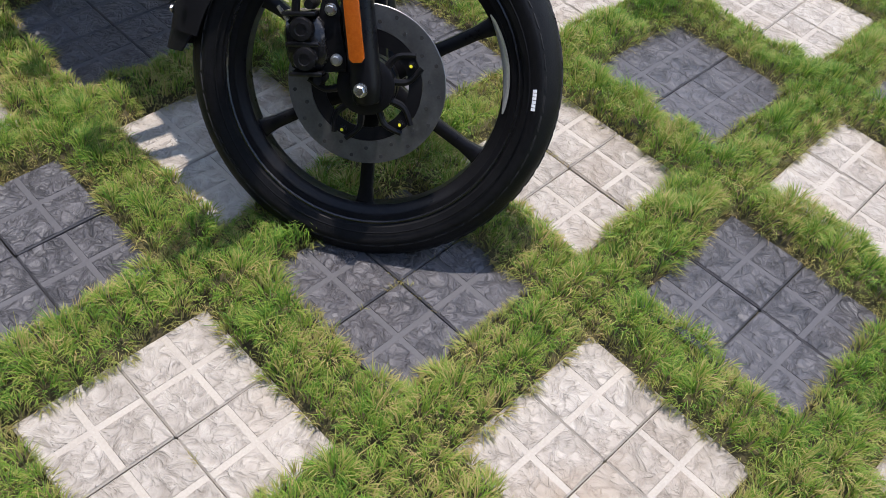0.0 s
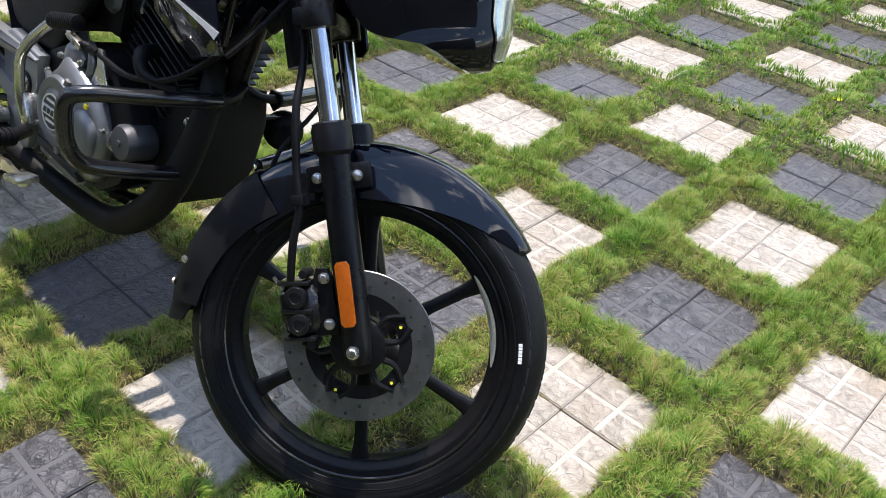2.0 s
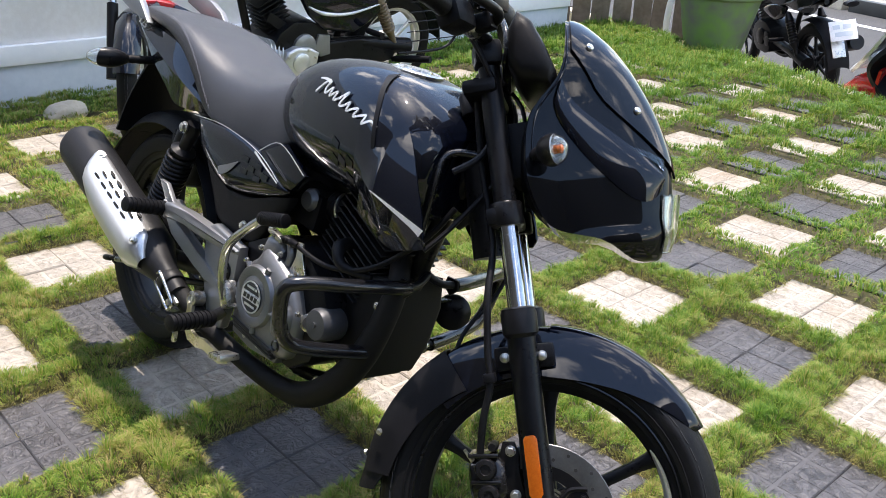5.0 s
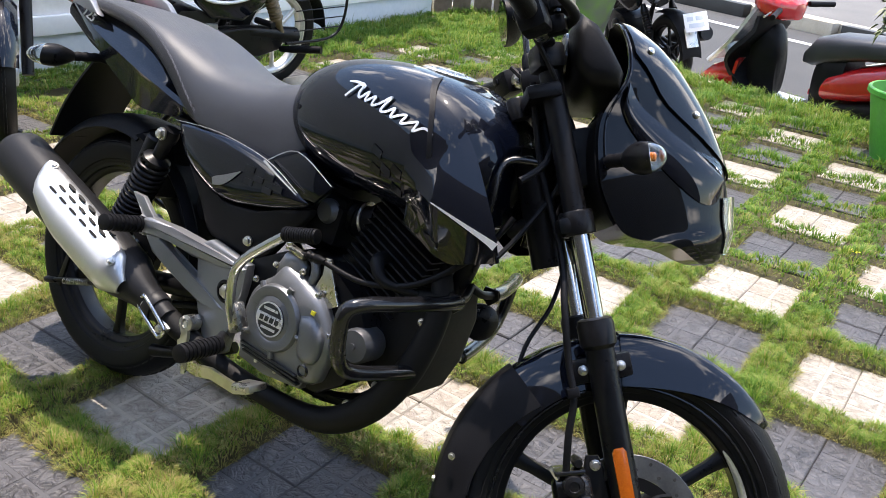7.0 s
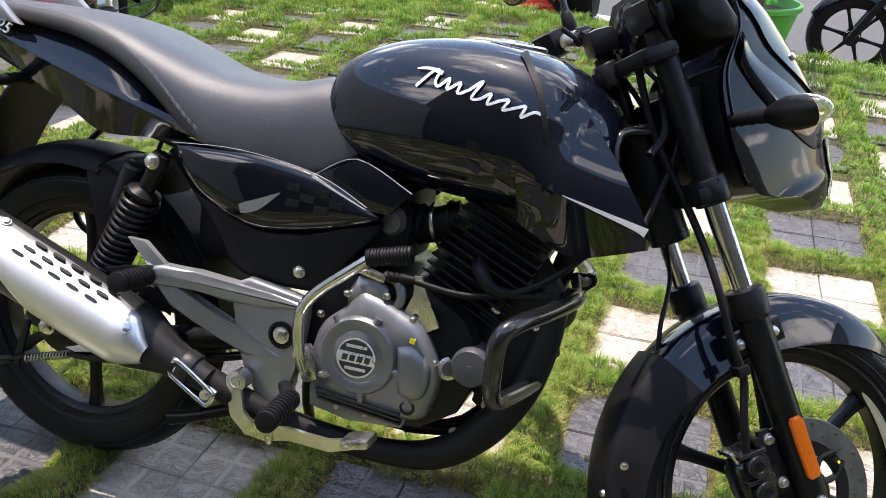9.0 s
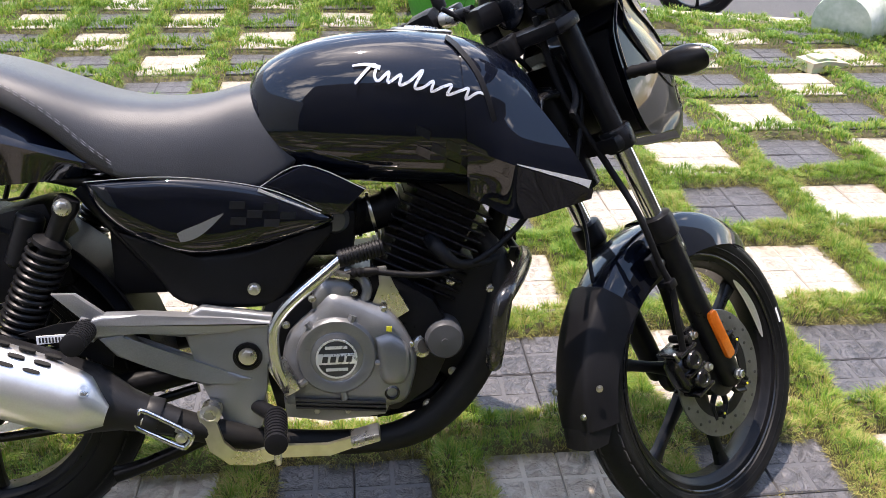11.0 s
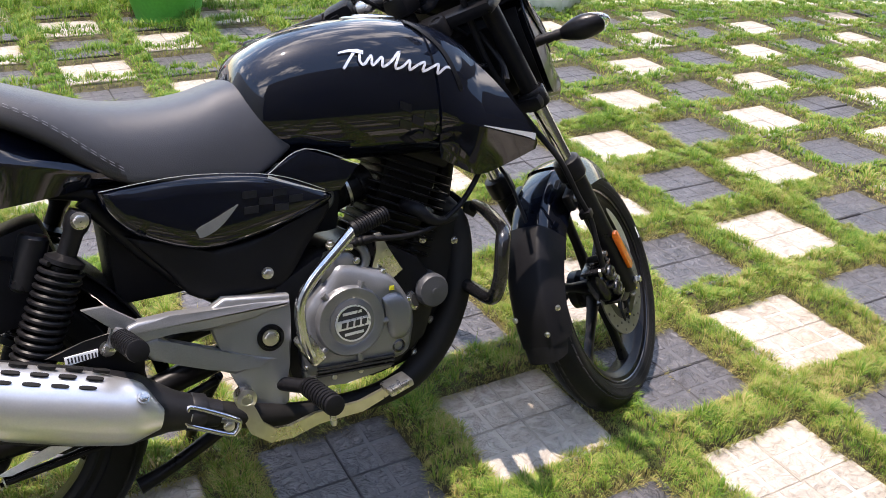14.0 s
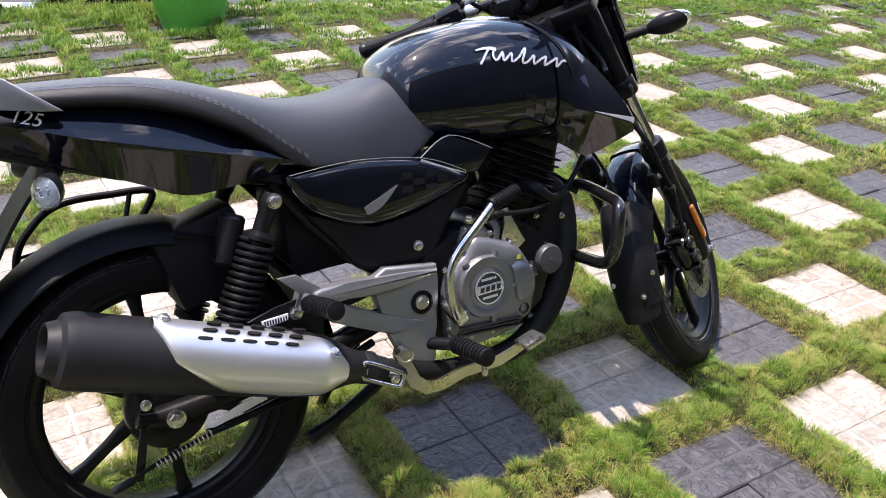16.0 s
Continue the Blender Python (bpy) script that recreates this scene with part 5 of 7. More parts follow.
# cables round the steering head
for pts, r in ((((0.02, -0.14, 0.82), (0.06, -0.10, 0.70), (0.05, -0.055, 0.58), (-0.03, -0.06, 0.50), (-0.10, -0.075, 0.45)), 0.0045),
               (((0.02, 0.14, 0.82), (0.07, 0.10, 0.72), (0.06, 0.03, 0.60), (0.01, 0.02, 0.48)), 0.005),
               (((0.03, 0.10, 0.80), (0.09, 0.04, 0.70), (0.08, -0.02, 0.60), (0.02, -0.03, 0.50)), 0.004),
               (((0.055, -0.04, 0.66), (0.02, -0.075, 0.60), (-0.03, -0.095, 0.575)), 0.006),
               (((0.04, 0.07, 0.42), (0.0, 0.03, 0.36), (-0.06, 0.0, 0.30), (-0.10, -0.01, 0.22)), 0.004)):
    part("cable", tube(pts, r, 8, 5), M_MATTE, bike, m=FRONT)
part("wire_loom", tube([(0.07, 0.0, 0.60), (0.03, 0.02, 0.55), (0.0, -0.01, 0.52), (-0.05, 0.02, 0.50)], 0.012, 10, 5), M_MATTE, bike, m=FRONT)
part("head_bracket", box((0.05, 0.15, 0.10), pose(0.085, 0, 0.60), 0.012), M_MATTE, bike, m=FRONT)

# tank front frame rail, bright edge and badges
part("tank_edge_rail", tube([(0.985, -0.088, 0.630), (0.990, -0.086, 0.72), (0.985, -0.075, 0.775), (0.995, -0.055, 0.795), (1.03, -0.03, 0.80)], 0.0075, 10, 5), M_GLOSSK, bike, "gloss black bracket rail")
part("tank_edge_rail", tube([(0.985, 0.088, 0.630), (0.990, 0.086, 0.72), (0.985, 0.075, 0.775), (0.995, 0.055, 0.795), (1.03, 0.03, 0.80)], 0.0075, 10, 5), M_GLOSSK, bike, "gloss black bracket rail")


def on_tank(x, z, off=0.002):
    return Vector((x, -(tank_y(x, z) + off), z))


def ribbon(pts, half, mat, parent, name, label="", fn=on_tank, off=0.002):
    """A thin raised band along side-view points on a skin."""
    line = spline([(a, 0, b) for a, b in pts], 5)
    own = bmesh.new()
    va, vb = [], []
    for i, p in enumerate(line):
        t = (line[min(i + 1, len(line) - 1)] - line[max(i - 1, 0)]).normalized()
        nrm = Vector((-t.z, 0, t.x))
        f = i / (len(line) - 1)
        h = half(f) if callable(half) else half
        va.append(own.verts.new(fn(p.x + nrm.x * h, p.z + nrm.z * h, off)))
        vb.append(own.verts.new(fn(p.x - nrm.x * h, p.z - nrm.z * h, off)))
    for i in range(len(line) - 1):
        own.faces.new((va[i], va[i + 1], vb[i + 1], vb[i]))
    bmesh.ops.recalc_face_normals(own, faces=own.faces)
    bmesh.ops.solidify(own, geom=own.faces[:], thickness=-0.0015)
    return part(name, own, mat, parent, label)


# silver emblem, drawn as one plain slanting wave
TX = Vector((0.690, 0, 0.846)), Vector((0.885, 0, 0.806))


def em(f, h):
    p = TX[0].lerp(TX[1], f)
    return (p.x + 0.009 * h, p.z + h * 0.018)


WAVE = ((0.00, -1.0), (0.055, 0.55), (0.10, 0.62), (0.115, -0.10), (0.16, -0.42), (0.205, 0.42), (0.235, -0.40), (0.30, 0.40), (0.325, -0.40), (0.385, 0.05), (0.445, 1.05), (0.44, -0.35), (0.50, -0.25), (0.555, 0.40),
        (0.575, -0.42), (0.64, 0.10), (0.70, 0.38), (0.70, -0.42), (0.78, 0.05), (0.835, 0.36), (0.85, -0.48), (0.92, 0.20), (1.02, 0.02))
emblem = ribbon([em(*q) for q in WAVE], lambda f: 0.0022, M_BADGE, bike, "tank_emblem", "slanting silver wave emblem", off=0.0036)
ribbon([em(-0.075, 0.30), em(0.02, 0.62), em(0.13, 0.60)], lambda f: 0.0012 + 0.0022 * f, M_BADGE, emblem, "emblem_bar", off=0.0046)

# seams and pinstripes
ribbon([(0.828, 0.896), (0.846, 0.878), (0.876, 0.832), (0.902, 0.745), (0.902, 0.702), (0.866, 0.652)], 0.0042, M_MATTE, bike, "tank_seam", "matte black gap seam", off=0.0050)


def flat(y):
    return lambda x, z, off: Vector((x, -(y + off), z))


def stripe_y(x, z, off):
    zc = 0.711 - 0.36 * (x - 0.90)
    return Vector((x, -flank_y(x, z, zc) - off, z))


ribbon([(0.930, 0.7025), (0.985, 0.686), (1.035, 0.671), (1.054, 0.664)], lambda f: 0.0006 + 0.0062 * f, M_BADGE, bike, "shroud_stripe", "silver pinstripe", fn=stripe_y)
ribbon([(0.262, 0.686), (0.391, 0.691), (0.531, 0.671), (0.622, 0.631)], 0.00045, M_BADGE, bike, "cover_pinstripe", "silver pinstripe", fn=flat(0.146))
ribbon([(0.525, 0.668), (0.570, 0.648), (0.621, 0.627)], lambda f: 0.0020 * (1 - f) + 0.0006, M_BADGE, bike, "cover_wedge", "silver wedge stripe", fn=flat(0.147))
ribbon([(0.528, 0.671), (0.597, 0.704), (0.692, 0.663)], 0.0006, M_BADGE, bike, "knee_pinstripe", fn=flat(0.139))
ribbon([(0.398, 0.594), (0.430, 0.606), (0.469, 0.631)], lambda f: 0.001 + 0.0085 * math.sin(math.pi * min(1, 0.25 + f * 0.8)), M_HANGER, bike, "side_vent", "silver mesh vent", fn=flat(0.147))
for i in range(4):
    for j in range(3):
        if (i + j) % 2 == 0:
            x0, z0 = 0.478 + i * 0.026, 0.612 + j * 0.013 - i * 0.002
            part("check_decal", plate([(x0, z0), (x0 + 0.024, z0 - 0.001), (x0 + 0.026, z0 + 0.011), (x0 + 0.002, z0 + 0.012)], -0.1475, -0.146, 0), M_DECAL, bike)
            x1, z1 = 0.775 + i * 0.024, 0.765 - j * 0.016 - i * 0.012
            b2 = bmesh.new()
            b2.faces.new([b2.verts.new(on_tank(x, z, 0.0015)) for x, z in ((x1, z1), (x1 + 0.022, z1 - 0.010), (x1 + 0.020, z1 - 0.025), (x1 - 0.002, z1 - 0.014))])
            part("check_decal", b2, M_DECAL, bike)

# seat skirt, piping and stitching
def seat_pt(x, f, off=0.002):
    zt, zb, w = lerp_rows(smooth_rows(SEAT[::-1], 70), x)
    k = math.sqrt(max(0.0, 1 - f ** (2 / 0.62)))
    return Vector((x, -(w * k ** 0.55 * (1 - 0.10 * f) + off), zb + (zt - zb) * f))


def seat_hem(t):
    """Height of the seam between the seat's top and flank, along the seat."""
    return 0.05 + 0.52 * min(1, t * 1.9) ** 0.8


def seat_line(f, x0, x1, n=40):
    return [seat_pt(x0 + (x1 - x0) * k / n, f(k / n), 0.0005) for k in range(n + 1)]


for sgn in (1, -1):
    for off in (0.0, 0.0048):
        pts = [Vector((p.x, p.y * sgn, p.z + off * 0.9)) for p in seat_line(seat_hem, 0.305, -0.16)]
        own = bmesh.new()
        for k in range(0, len(pts) - 1):
            a, b = pts[k], pts[k].lerp(pts[k + 1], 0.62)
            tube([a, b], 0.00055, 5, 1, own)
        tagged(part("stitching", own, M_THREAD, bike, "pale double stitching"), kind="stuff")

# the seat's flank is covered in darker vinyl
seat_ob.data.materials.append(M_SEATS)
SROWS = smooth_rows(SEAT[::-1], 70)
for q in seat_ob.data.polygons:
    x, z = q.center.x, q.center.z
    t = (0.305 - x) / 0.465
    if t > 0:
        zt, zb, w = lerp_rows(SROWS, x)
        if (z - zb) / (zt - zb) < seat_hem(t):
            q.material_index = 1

# rear: tail lamp, grab rail, plate bracket, indicators
GRAB = [(-0.070, 0.846), (-0.10, 0.850), (-0.165, 0.862), (-0.33, 0.905), (-0.36, 0.935), (-0.33, 0.945), (-0.20, 0.925), (-0.145, 0.905)]
for fl in (False, True):
    mk = lambda: plate(GRAB, -0.128, -0.108, 0.007)
    part("grab_rail", flipped(mk) if fl else mk(), M_HANGER, bike, "silver grey grab rail")
part("grab_bridge", tube([(-0.34, -0.115, 0.925), (-0.37, -0.06, 0.932), (-0.375, 0, 0.934), (-0.37, 0.06, 0.932), (-0.34, 0.115, 0.925)], 0.014, 12, 4), M_HANGER, bike)
part("tail_lamp", loft([ring_super(x, zt, (zt + zb) / 2, zb, w, 0.7, 0.8, 20) for x, zt, zb, w in ((-0.24, 0.895, 0.84, 0.075), (-0.30, 0.905, 0.85, 0.07), (-0.36, 0.91, 0.87, 0.05), (-0.385, 0.905, 0.885, 0.02))]), M_RED, bike, "red tail lamp")
part("tail_floor", loft([ring_super(x, z + 0.02, z, z - 0.02, w, 0.5, 0.6, 16) for x, z, w in ((0.20, 0.72, 0.09), (0.0, 0.735, 0.09), (-0.15, 0.79, 0.085), (-0.28, 0.84, 0.06))]), M_MATTE, bike, "matte black under tail")
part("plate_bracket", sheet(lambda u, v: (-0.10 - 0.155 * u - 0.02 * math.sin(math.pi * u), -0.085 + 0.17 * v, 0.770 - 0.235 * u), 10, 8, 0.006), M_MATTE, bike, "matte black rear mudguard")
for s in (-1, 1):
    indicator(bike, (-0.100, 0.070 * s, 0.752), (-0.124, 0.188 * s, 0.740), (-0.82, 0.57 * s, 0.05), None, M_GLASS)

# model figure on the tail panel
fig = bpy.data.curves.new("figures", 'FONT')
fig.body, fig.size, fig.extrude, fig.shear = "125", 0.030, 0.0012, 0.25
tmp = new("figures_tmp", fig)
bpy.context.view_layer.update()
me = bpy.data.meshes.new_from_object(tmp.evaluated_get(bpy.context.evaluated_depsgraph_get()))
bpy.data.objects.remove(tmp)
me.materials.clear()
me.materials.append(M_BADGE)
ob = new("tail_figures", me)
ob.parent = bike
ob["label"] = "silver figures 125"
ob.matrix_local = Matrix.Translation((-0.150, -0.1145, 0.842)) @ Matrix.Rotation(radians(20), 4, 'Y') @ Matrix.Rotation(radians(82), 4, 'X')

# footrests, pedal, kick lever
def rubber_peg(name, a, b, r, ribs, label):
    a, b = Vector(a), Vector(b)
    L = (b - a).length
    prof = [(r * 0.9, 0)]
    for i in range(ribs):
        t0 = 0.06 + 0.88 * i / ribs
        t1 = 0.06 + 0.88 * (i + 0.6) / ribs
        prof += [(r, t0 * L), (r, t1 * L), (r * 0.86, t1 * L + 0.0005), (r * 0.86, (0.06 + 0.88 * (i + 1) / ribs) * L - 0.0005)]
    prof += [(r, 0.95 * L), (r * 0.95, L), (r * 0.5, L + 0.002)]
    return part(name, lathe(prof, a, b - a, 18), M_MATTE, bike, label)


part("footrest_stay", tube([(0.50, -0.14, 0.300), (0.535, -0.19, 0.302)], 0.013, 12, 1), M_SATIN, bike)
rubber_peg("footrest", (0.536, -0.188, 0.302), (0.545, -0.292, 0.302), 0.0185, 9, "ribbed black rubber footrest")
part("peg_feeler", lathe([(0.005, 0), (0.006, 0.004), (0.006, 0.02), (0.004, 0.024)], (0.545, -0.275, 0.284), (0, 0, -1), 10), M_STEEL, bike)
part("rear_footrest_clip", box((0.034, 0.05, 0.034), pose(0.254, -0.160, 0.459, 0, 25, 0), 0.005), M_HANGER, bike)
rubber_peg("rear_footrest", (0.252, -0.175, 0.459), (0.262, -0.282, 0.470), 0.0175, 9, "ribbed black rubber footrest")
part("brake_pedal", loft([[(x + dx, y + dy, z + dz) for dx, dy, dz in ((-h * nx, -0.004, -h * nz), (-h * nx, 0.004, -h * nz), (h * nx, 0.004, h * nz), (h * nx, -0.004, h * nz))]
     for x, y, z, h, nx, nz in ((0.421, -0.176, 0.308, 0.012, -1, 0.1), (0.428, -0.180, 0.285, 0.014, -1, 0.05), (0.438, -0.185, 0.252, 0.014, -0.85, -0.5), (0.462, -0.188, 0.232, 0.013, -0.35, -0.93), (0.495, -0.19, 0.230, 0.012, 0.1, -1),
                                (0.541, -0.198, 0.244, 0.011, 0.15, -1), (0.575, -0.204, 0.246, 0.010, 0, -1), (0.620, -0.21, 0.248, 0.010, 0.2, -1), (0.655, -0.218, 0.262, 0.009, 0.35, -0.93), (0.672, -0.222, 0.270, 0.008, 0.35, -0.93))]), M_ZINC, bike, "zinc plated brake pedal", sharp=50)
part("pedal_pad", box((0.048, 0.046, 0.014), pose(0.680, -0.240, 0.284, 0, -14, 0), 0.005), M_STEEL, bike, "ribbed steel pedal pad")
part("pedal_boss", lathe([(0.017, 0), (0.017, 0.026), (0.010, 0.028), (0.009, 0.024), (0.0, 0.024)], (0.430, -0.155, 0.305), (0, -1, 0), 24), M_STEEL, bike)
part("kick_boss", box((0.030, 0.030, 0.060), pose(0.552, -0.170, 0.362, 0, -28, 0), 0.008), M_STEEL, bike)
part("kick_lever", tube([(0.552, -0.178, 0.352), (0.541, -0.183, 0.385), (0.538, -0.186, 0.430), (0.545, -0.188, 0.462), (0.570, -0.19, 0.494), (0.615, -0.19, 0.532), (0.652, -0.188, 0.562)], 0.0098, 14, 6), M_CHROME, bike, "chromed kick lever")
rubber_peg("kick_rubber", (0.646, -0.188, 0.561), (0.716, -0.180, 0.577), 0.0145, 12, "ribbed black rubber")

# bracket bolts and heel plate
for x, z, y, r in ((0.492, 0.392, -0.150, 0.014), (0.507, 0.501, -0.131, 0.010)):
    part("cover_bolt", bolt((x, y, z), (0, -1, 0), r, 0.010), M_STEEL, bike)
part("bracket_boss", lathe([(0.024, 0), (0.024, 0.004), (0.019, 0.005), (0.019, 0.002)], (0.492, -0.149, 0.392), (0, -1, 0), 24), M_SATIN, bike)
heel = part("heel_plate", plate([(0.140, 0.448), (0.20, 0.462), (0.262, 0.470), (0.285, 0.425), (0.280, 0.385), (0.250, 0.400)], -0.158, -0.154, 0.0015), M_SATIN, bike, "black silencer stay")
part("heel_label", plate([(0.168, 0.430), (0.216, 0.434), (0.218, 0.446), (0.168, 0.444)], -0.1605, -0.1585, 0), M_LABELW, heel, "white label with print bars")
for k in range(9):
    part("print_bar", plate([(0.172 + k * 0.005, 0.433), (0.1745 + k * 0.005, 0.4333), (0.1745 + k * 0.005, 0.442), (0.172 + k * 0.005, 0.4417)], -0.1615, -0.1603, 0), M_LABELK, heel)
part("stay_bolt", bolt((0.232, -0.160, 0.443), (0, -1, 0), 0.012, 0.010), M_STEEL, heel)
part("link_rod", tube([(0.335, -0.195, 0.312), (0.400, -0.195, 0.280)], 0.006, 10, 1), M_STEEL, bike)
EYE = [(0.318, 0.316), (0.326, 0.328), (0.338, 0.330), (0.398, 0.292), (0.404, 0.280), (0.396, 0.268), (0.384, 0.268), (0.322, 0.304)]
own = tube([(x, -0.212, z) for x, z in EYE] , 0.0045, 10, 4, closed=True)
part("pipe_clamp", own, M_CHROME, bike, "bright exhaust clamp")
for x, z in ((0.334, 0.314), (0.388, 0.281)):
    part("clamp_bolt", bolt((x, -0.208, z), (0, -1, 0), 0.009, 0.008), M_STEEL, bike)
part("clamp_band", lathe([(0.030, -0.012), (0.031, -0.010), (0.031, 0.010), (0.030, 0.012)], MA + md * 0.02, md, 28), M_MUFF, bike)

# muffler fittings
sup = md.cross(Vector((0, 1, 0))).normalized()
sup = sup if sup.z > 0 else -sup
sout = sup.cross(md).normalized()
sout = sout if sout.y < 0 else -sout
def on_shield(t, ang, r=0.0745):
    a = radians(ang)
    return MA + md * t + (sout * math.cos(a) + sup * math.sin(a)) * r, (sout * math.cos(a) + sup * math.sin(a)).normalized()


for t, ang in ((0.125, 34), (0.418, 72)):
    p, n = on_shield(t, ang, 0.0715)
    part("shield_bolt", bolt(p, n, 0.009, 0.006), M_STEEL, bike)
for row, ang in enumerate((68, 55, 42)):
    for k in range(5):
        p, n = on_shield(0.185 + 0.038 * k + 0.010 * row, ang, 0.0736 - 0.0008 * row)
        own = bmesh.new()
        q = n.cross(md).normalized()
        loop = []
        for i in range(16):
            a = 2 * math.pi * i / 16
            c, s_ = math.cos(a), math.sin(a)
            loop.append(p + md * (0.0125 * math.copysign(abs(c) ** 0.6, c)) + q * (0.0030 * math.copysign(abs(s_) ** 0.8, s_)))
        loft([[v - n * 0.004 for v in loop], [v + n * 0.0012 for v in loop]], True, False, own)
        part("shield_slot", own, M_PIPE, bike, "dark slot")

# battery box and inner hugger that fill the space before the rear wheel
part("battery_box", box((0.17, 0.15, 0.17), pose(0.350, 0.01, 0.560), 0.020), M_MATTE, bike, "matte black battery box")


def hugger(u, v):
    a = radians(4 + 74 * u)
    s = 2 * v - 1
    r = 0.335 - 0.020 * s * s
    return (r * math.cos(a), 0.085 * s, 0.302 + r * math.sin(a))


part("inner_hugger", sheet(hugger, 18, 10, 0.004), M_MATTE, bike, "matte black inner mudguard")
# air box and intake behind the cylinder
part("air_box", box((0.17, 0.13, 0.13), pose(0.585, 0.02, 0.590), 0.025), M_MATTE, bike, "matte black air box")
part("intake_hose", tube([(0.66, -0.02, 0.590), (0.71, -0.025, 0.600), (0.75, -0.02, 0.615)], [0.034, 0.030, 0.032], 18, 4), M_MATTE, bike, "black rubber intake hose")
for k in range(3):
    part("hose_band", lathe([(0.036, -0.003), (0.0365, 0.0), (0.036, 0.003)], (0.675 + 0.028 * k, -0.022, 0.593 + 0.007 * k), (1, 0, 0.25), 24), M_STEEL if k == 1 else M_MATTE, bike)
# engine details
for x, z in ((0.553, 0.318), (0.556, 0.440), (0.600, 0.484), (0.668, 0.492), (0.716, 0.462), (0.760, 0.398), (0.748, 0.330), (0.704, 0.290), (0.652, 0.284), (0.600, 0.286)):
    part("case_bolt", bolt((x, -0.140, z), (0, -1, 0), 0.0062, 0.008), M_STEEL, eng)
for k in (127, 68, -10, -82, -143):
    a = radians(k)
    d = Vector((math.cos(a), 0, math.sin(a)))
    part("cover_rib", tube([Vector((0.637, -0.164, 0.388)) + d * 0.045, Vector((0.637, -0.160, 0.388)) + d * 0.076], [0.0045, 0.0065], 8, 1), M_ENGINE, eng)
part("pump_cover", bulge([(0.700, 0.420), (0.728, 0.424), (0.756, 0.398), (0.758, 0.356), (0.742, 0.334), (0.712, 0.338), (0.704, 0.376)], 0.150, 0.020), M_ENGINE, eng, "smooth pump cover")
for k in range(3):
    part("case_groove", plate([(0.566, 0.319 - 0.0095 * k), (0.716, 0.305 - 0.0095 * k), (0.716, 0.301 - 0.0095 * k), (0.566, 0.315 - 0.0095 * k)], -0.1625 + 0.004 * k, -0.140, 0.0008), M_LABELK, eng, "dark casting groove")
part("case_skirt", plate([(0.545, 0.312), (0.60, 0.302), (0.710, 0.306), (0.735, 0.315), (0.715, 0.272), (0.62, 0.264), (0.548, 0.276)], -0.143, -0.10, 0.006), M_ENGINE, eng)
part("oil_sight", lathe([(0.013, 0.0), (0.013, 0.008), (0.010, 0.010), (0.008, 0.006), (0.0, 0.006)], (0.727, -0.150, 0.318), (0, -1, 0), 20), M_GLOSSK, eng, "dark oil sight glass")
part("oil_filler", lathe([(0.018, 0.0), (0.019, 0.004), (0.019, 0.012), (0.012, 0.014)], (0.775, -0.118, 0.385), (0.45, -0.75, 0.2), 20), M_STEEL, eng, "bright oil filler cap")
part("filler_label", lathe([(0.012, 0.0142), (0.012, 0.0148)], (0.775, -0.118, 0.385), (0.45, -0.75, 0.2), 16), M_LABELK, eng)
part("yellow_mark", plate([(0.719, 0.428), (0.728, 0.427), (0.729, 0.435), (0.720, 0.436)], -0.1592, -0.150, 0.0006), M_YELLOW, eng, "yellow paint mark")
# badge as a plain plate with bars
part("badge_plate", plate([(0.606, 0.380), (0.668, 0.380), (0.668, 0.398), (0.606, 0.398)], -0.1745, -0.172, 0.002), M_BADGE, eng, "silver badge plate")
for k in range(4):
    part("badge_bar", plate([(0.613 + 0.013 * k, 0.384), (0.622 + 0.013 * k, 0.384), (0.624 + 0.013 * k, 0.394), (0.615 + 0.013 * k, 0.394)], -0.1755, -0.1743, 0), M_LABELK, eng)
for z, w in ((0.408, 0.018), (0.370, 0.018)):
    part("badge_bar", plate([(0.637 - w, z - 0.002), (0.637 + w, z - 0.002), (0.637 + w, z + 0.003), (0.637 - w, z + 0.003)], -0.1735, -0.172, 0), M_BADGE, eng)
part("badge_ring", lathe([(0.034, 0.1715), (0.034, 0.1735), (0.031, 0.1735), (0.031, 0.1715)], (0.637, 0, 0.389), (0, -1, 0), 36, caps=False), M_BADGE, eng)
# clutch arm and neck above the cover
part("clutch_neck", loft([ring_super(x, zt, (zt + zb) / 2, zb, w, 0.8, 0.8, 14) for x, zt, zb, w in ((0.60, 0.49, 0.46, 0.01), (0.615, 0.515, 0.45, 0.018), (0.65, 0.520, 0.45, 0.018), (0.668, 0.50, 0.46, 0.01))]), M_ENGINE, eng, m=Matrix.Translation((0, -0.128, 0)))
part("clutch_arm", box((0.048, 0.016, 0.012), pose(0.640, -0.138, 0.523, 0, 12, 0), 0.004), M_STEEL, eng, "bright clutch arm")
part("clutch_nut", bolt((0.622, -0.140, 0.528), (0, -0.3, 1), 0.008, 0.010), M_STEEL, eng)
part("breather_pipe", tube([(0.675, -0.130, 0.46), (0.69, -0.132, 0.49), (0.680, -0.128, 0.515), (0.655, -0.12, 0.520)], 0.009, 12, 5), M_ENGINE, eng)
part("cable_bracket", plate([(0.690, 0.452), (0.712, 0.500), (0.708, 0.532), (0.722, 0.533), (0.735, 0.500), (0.760, 0.455), (0.735, 0.440)], -0.136, -0.130, 0.0015), M_STEEL, eng, "plated cable bracket")
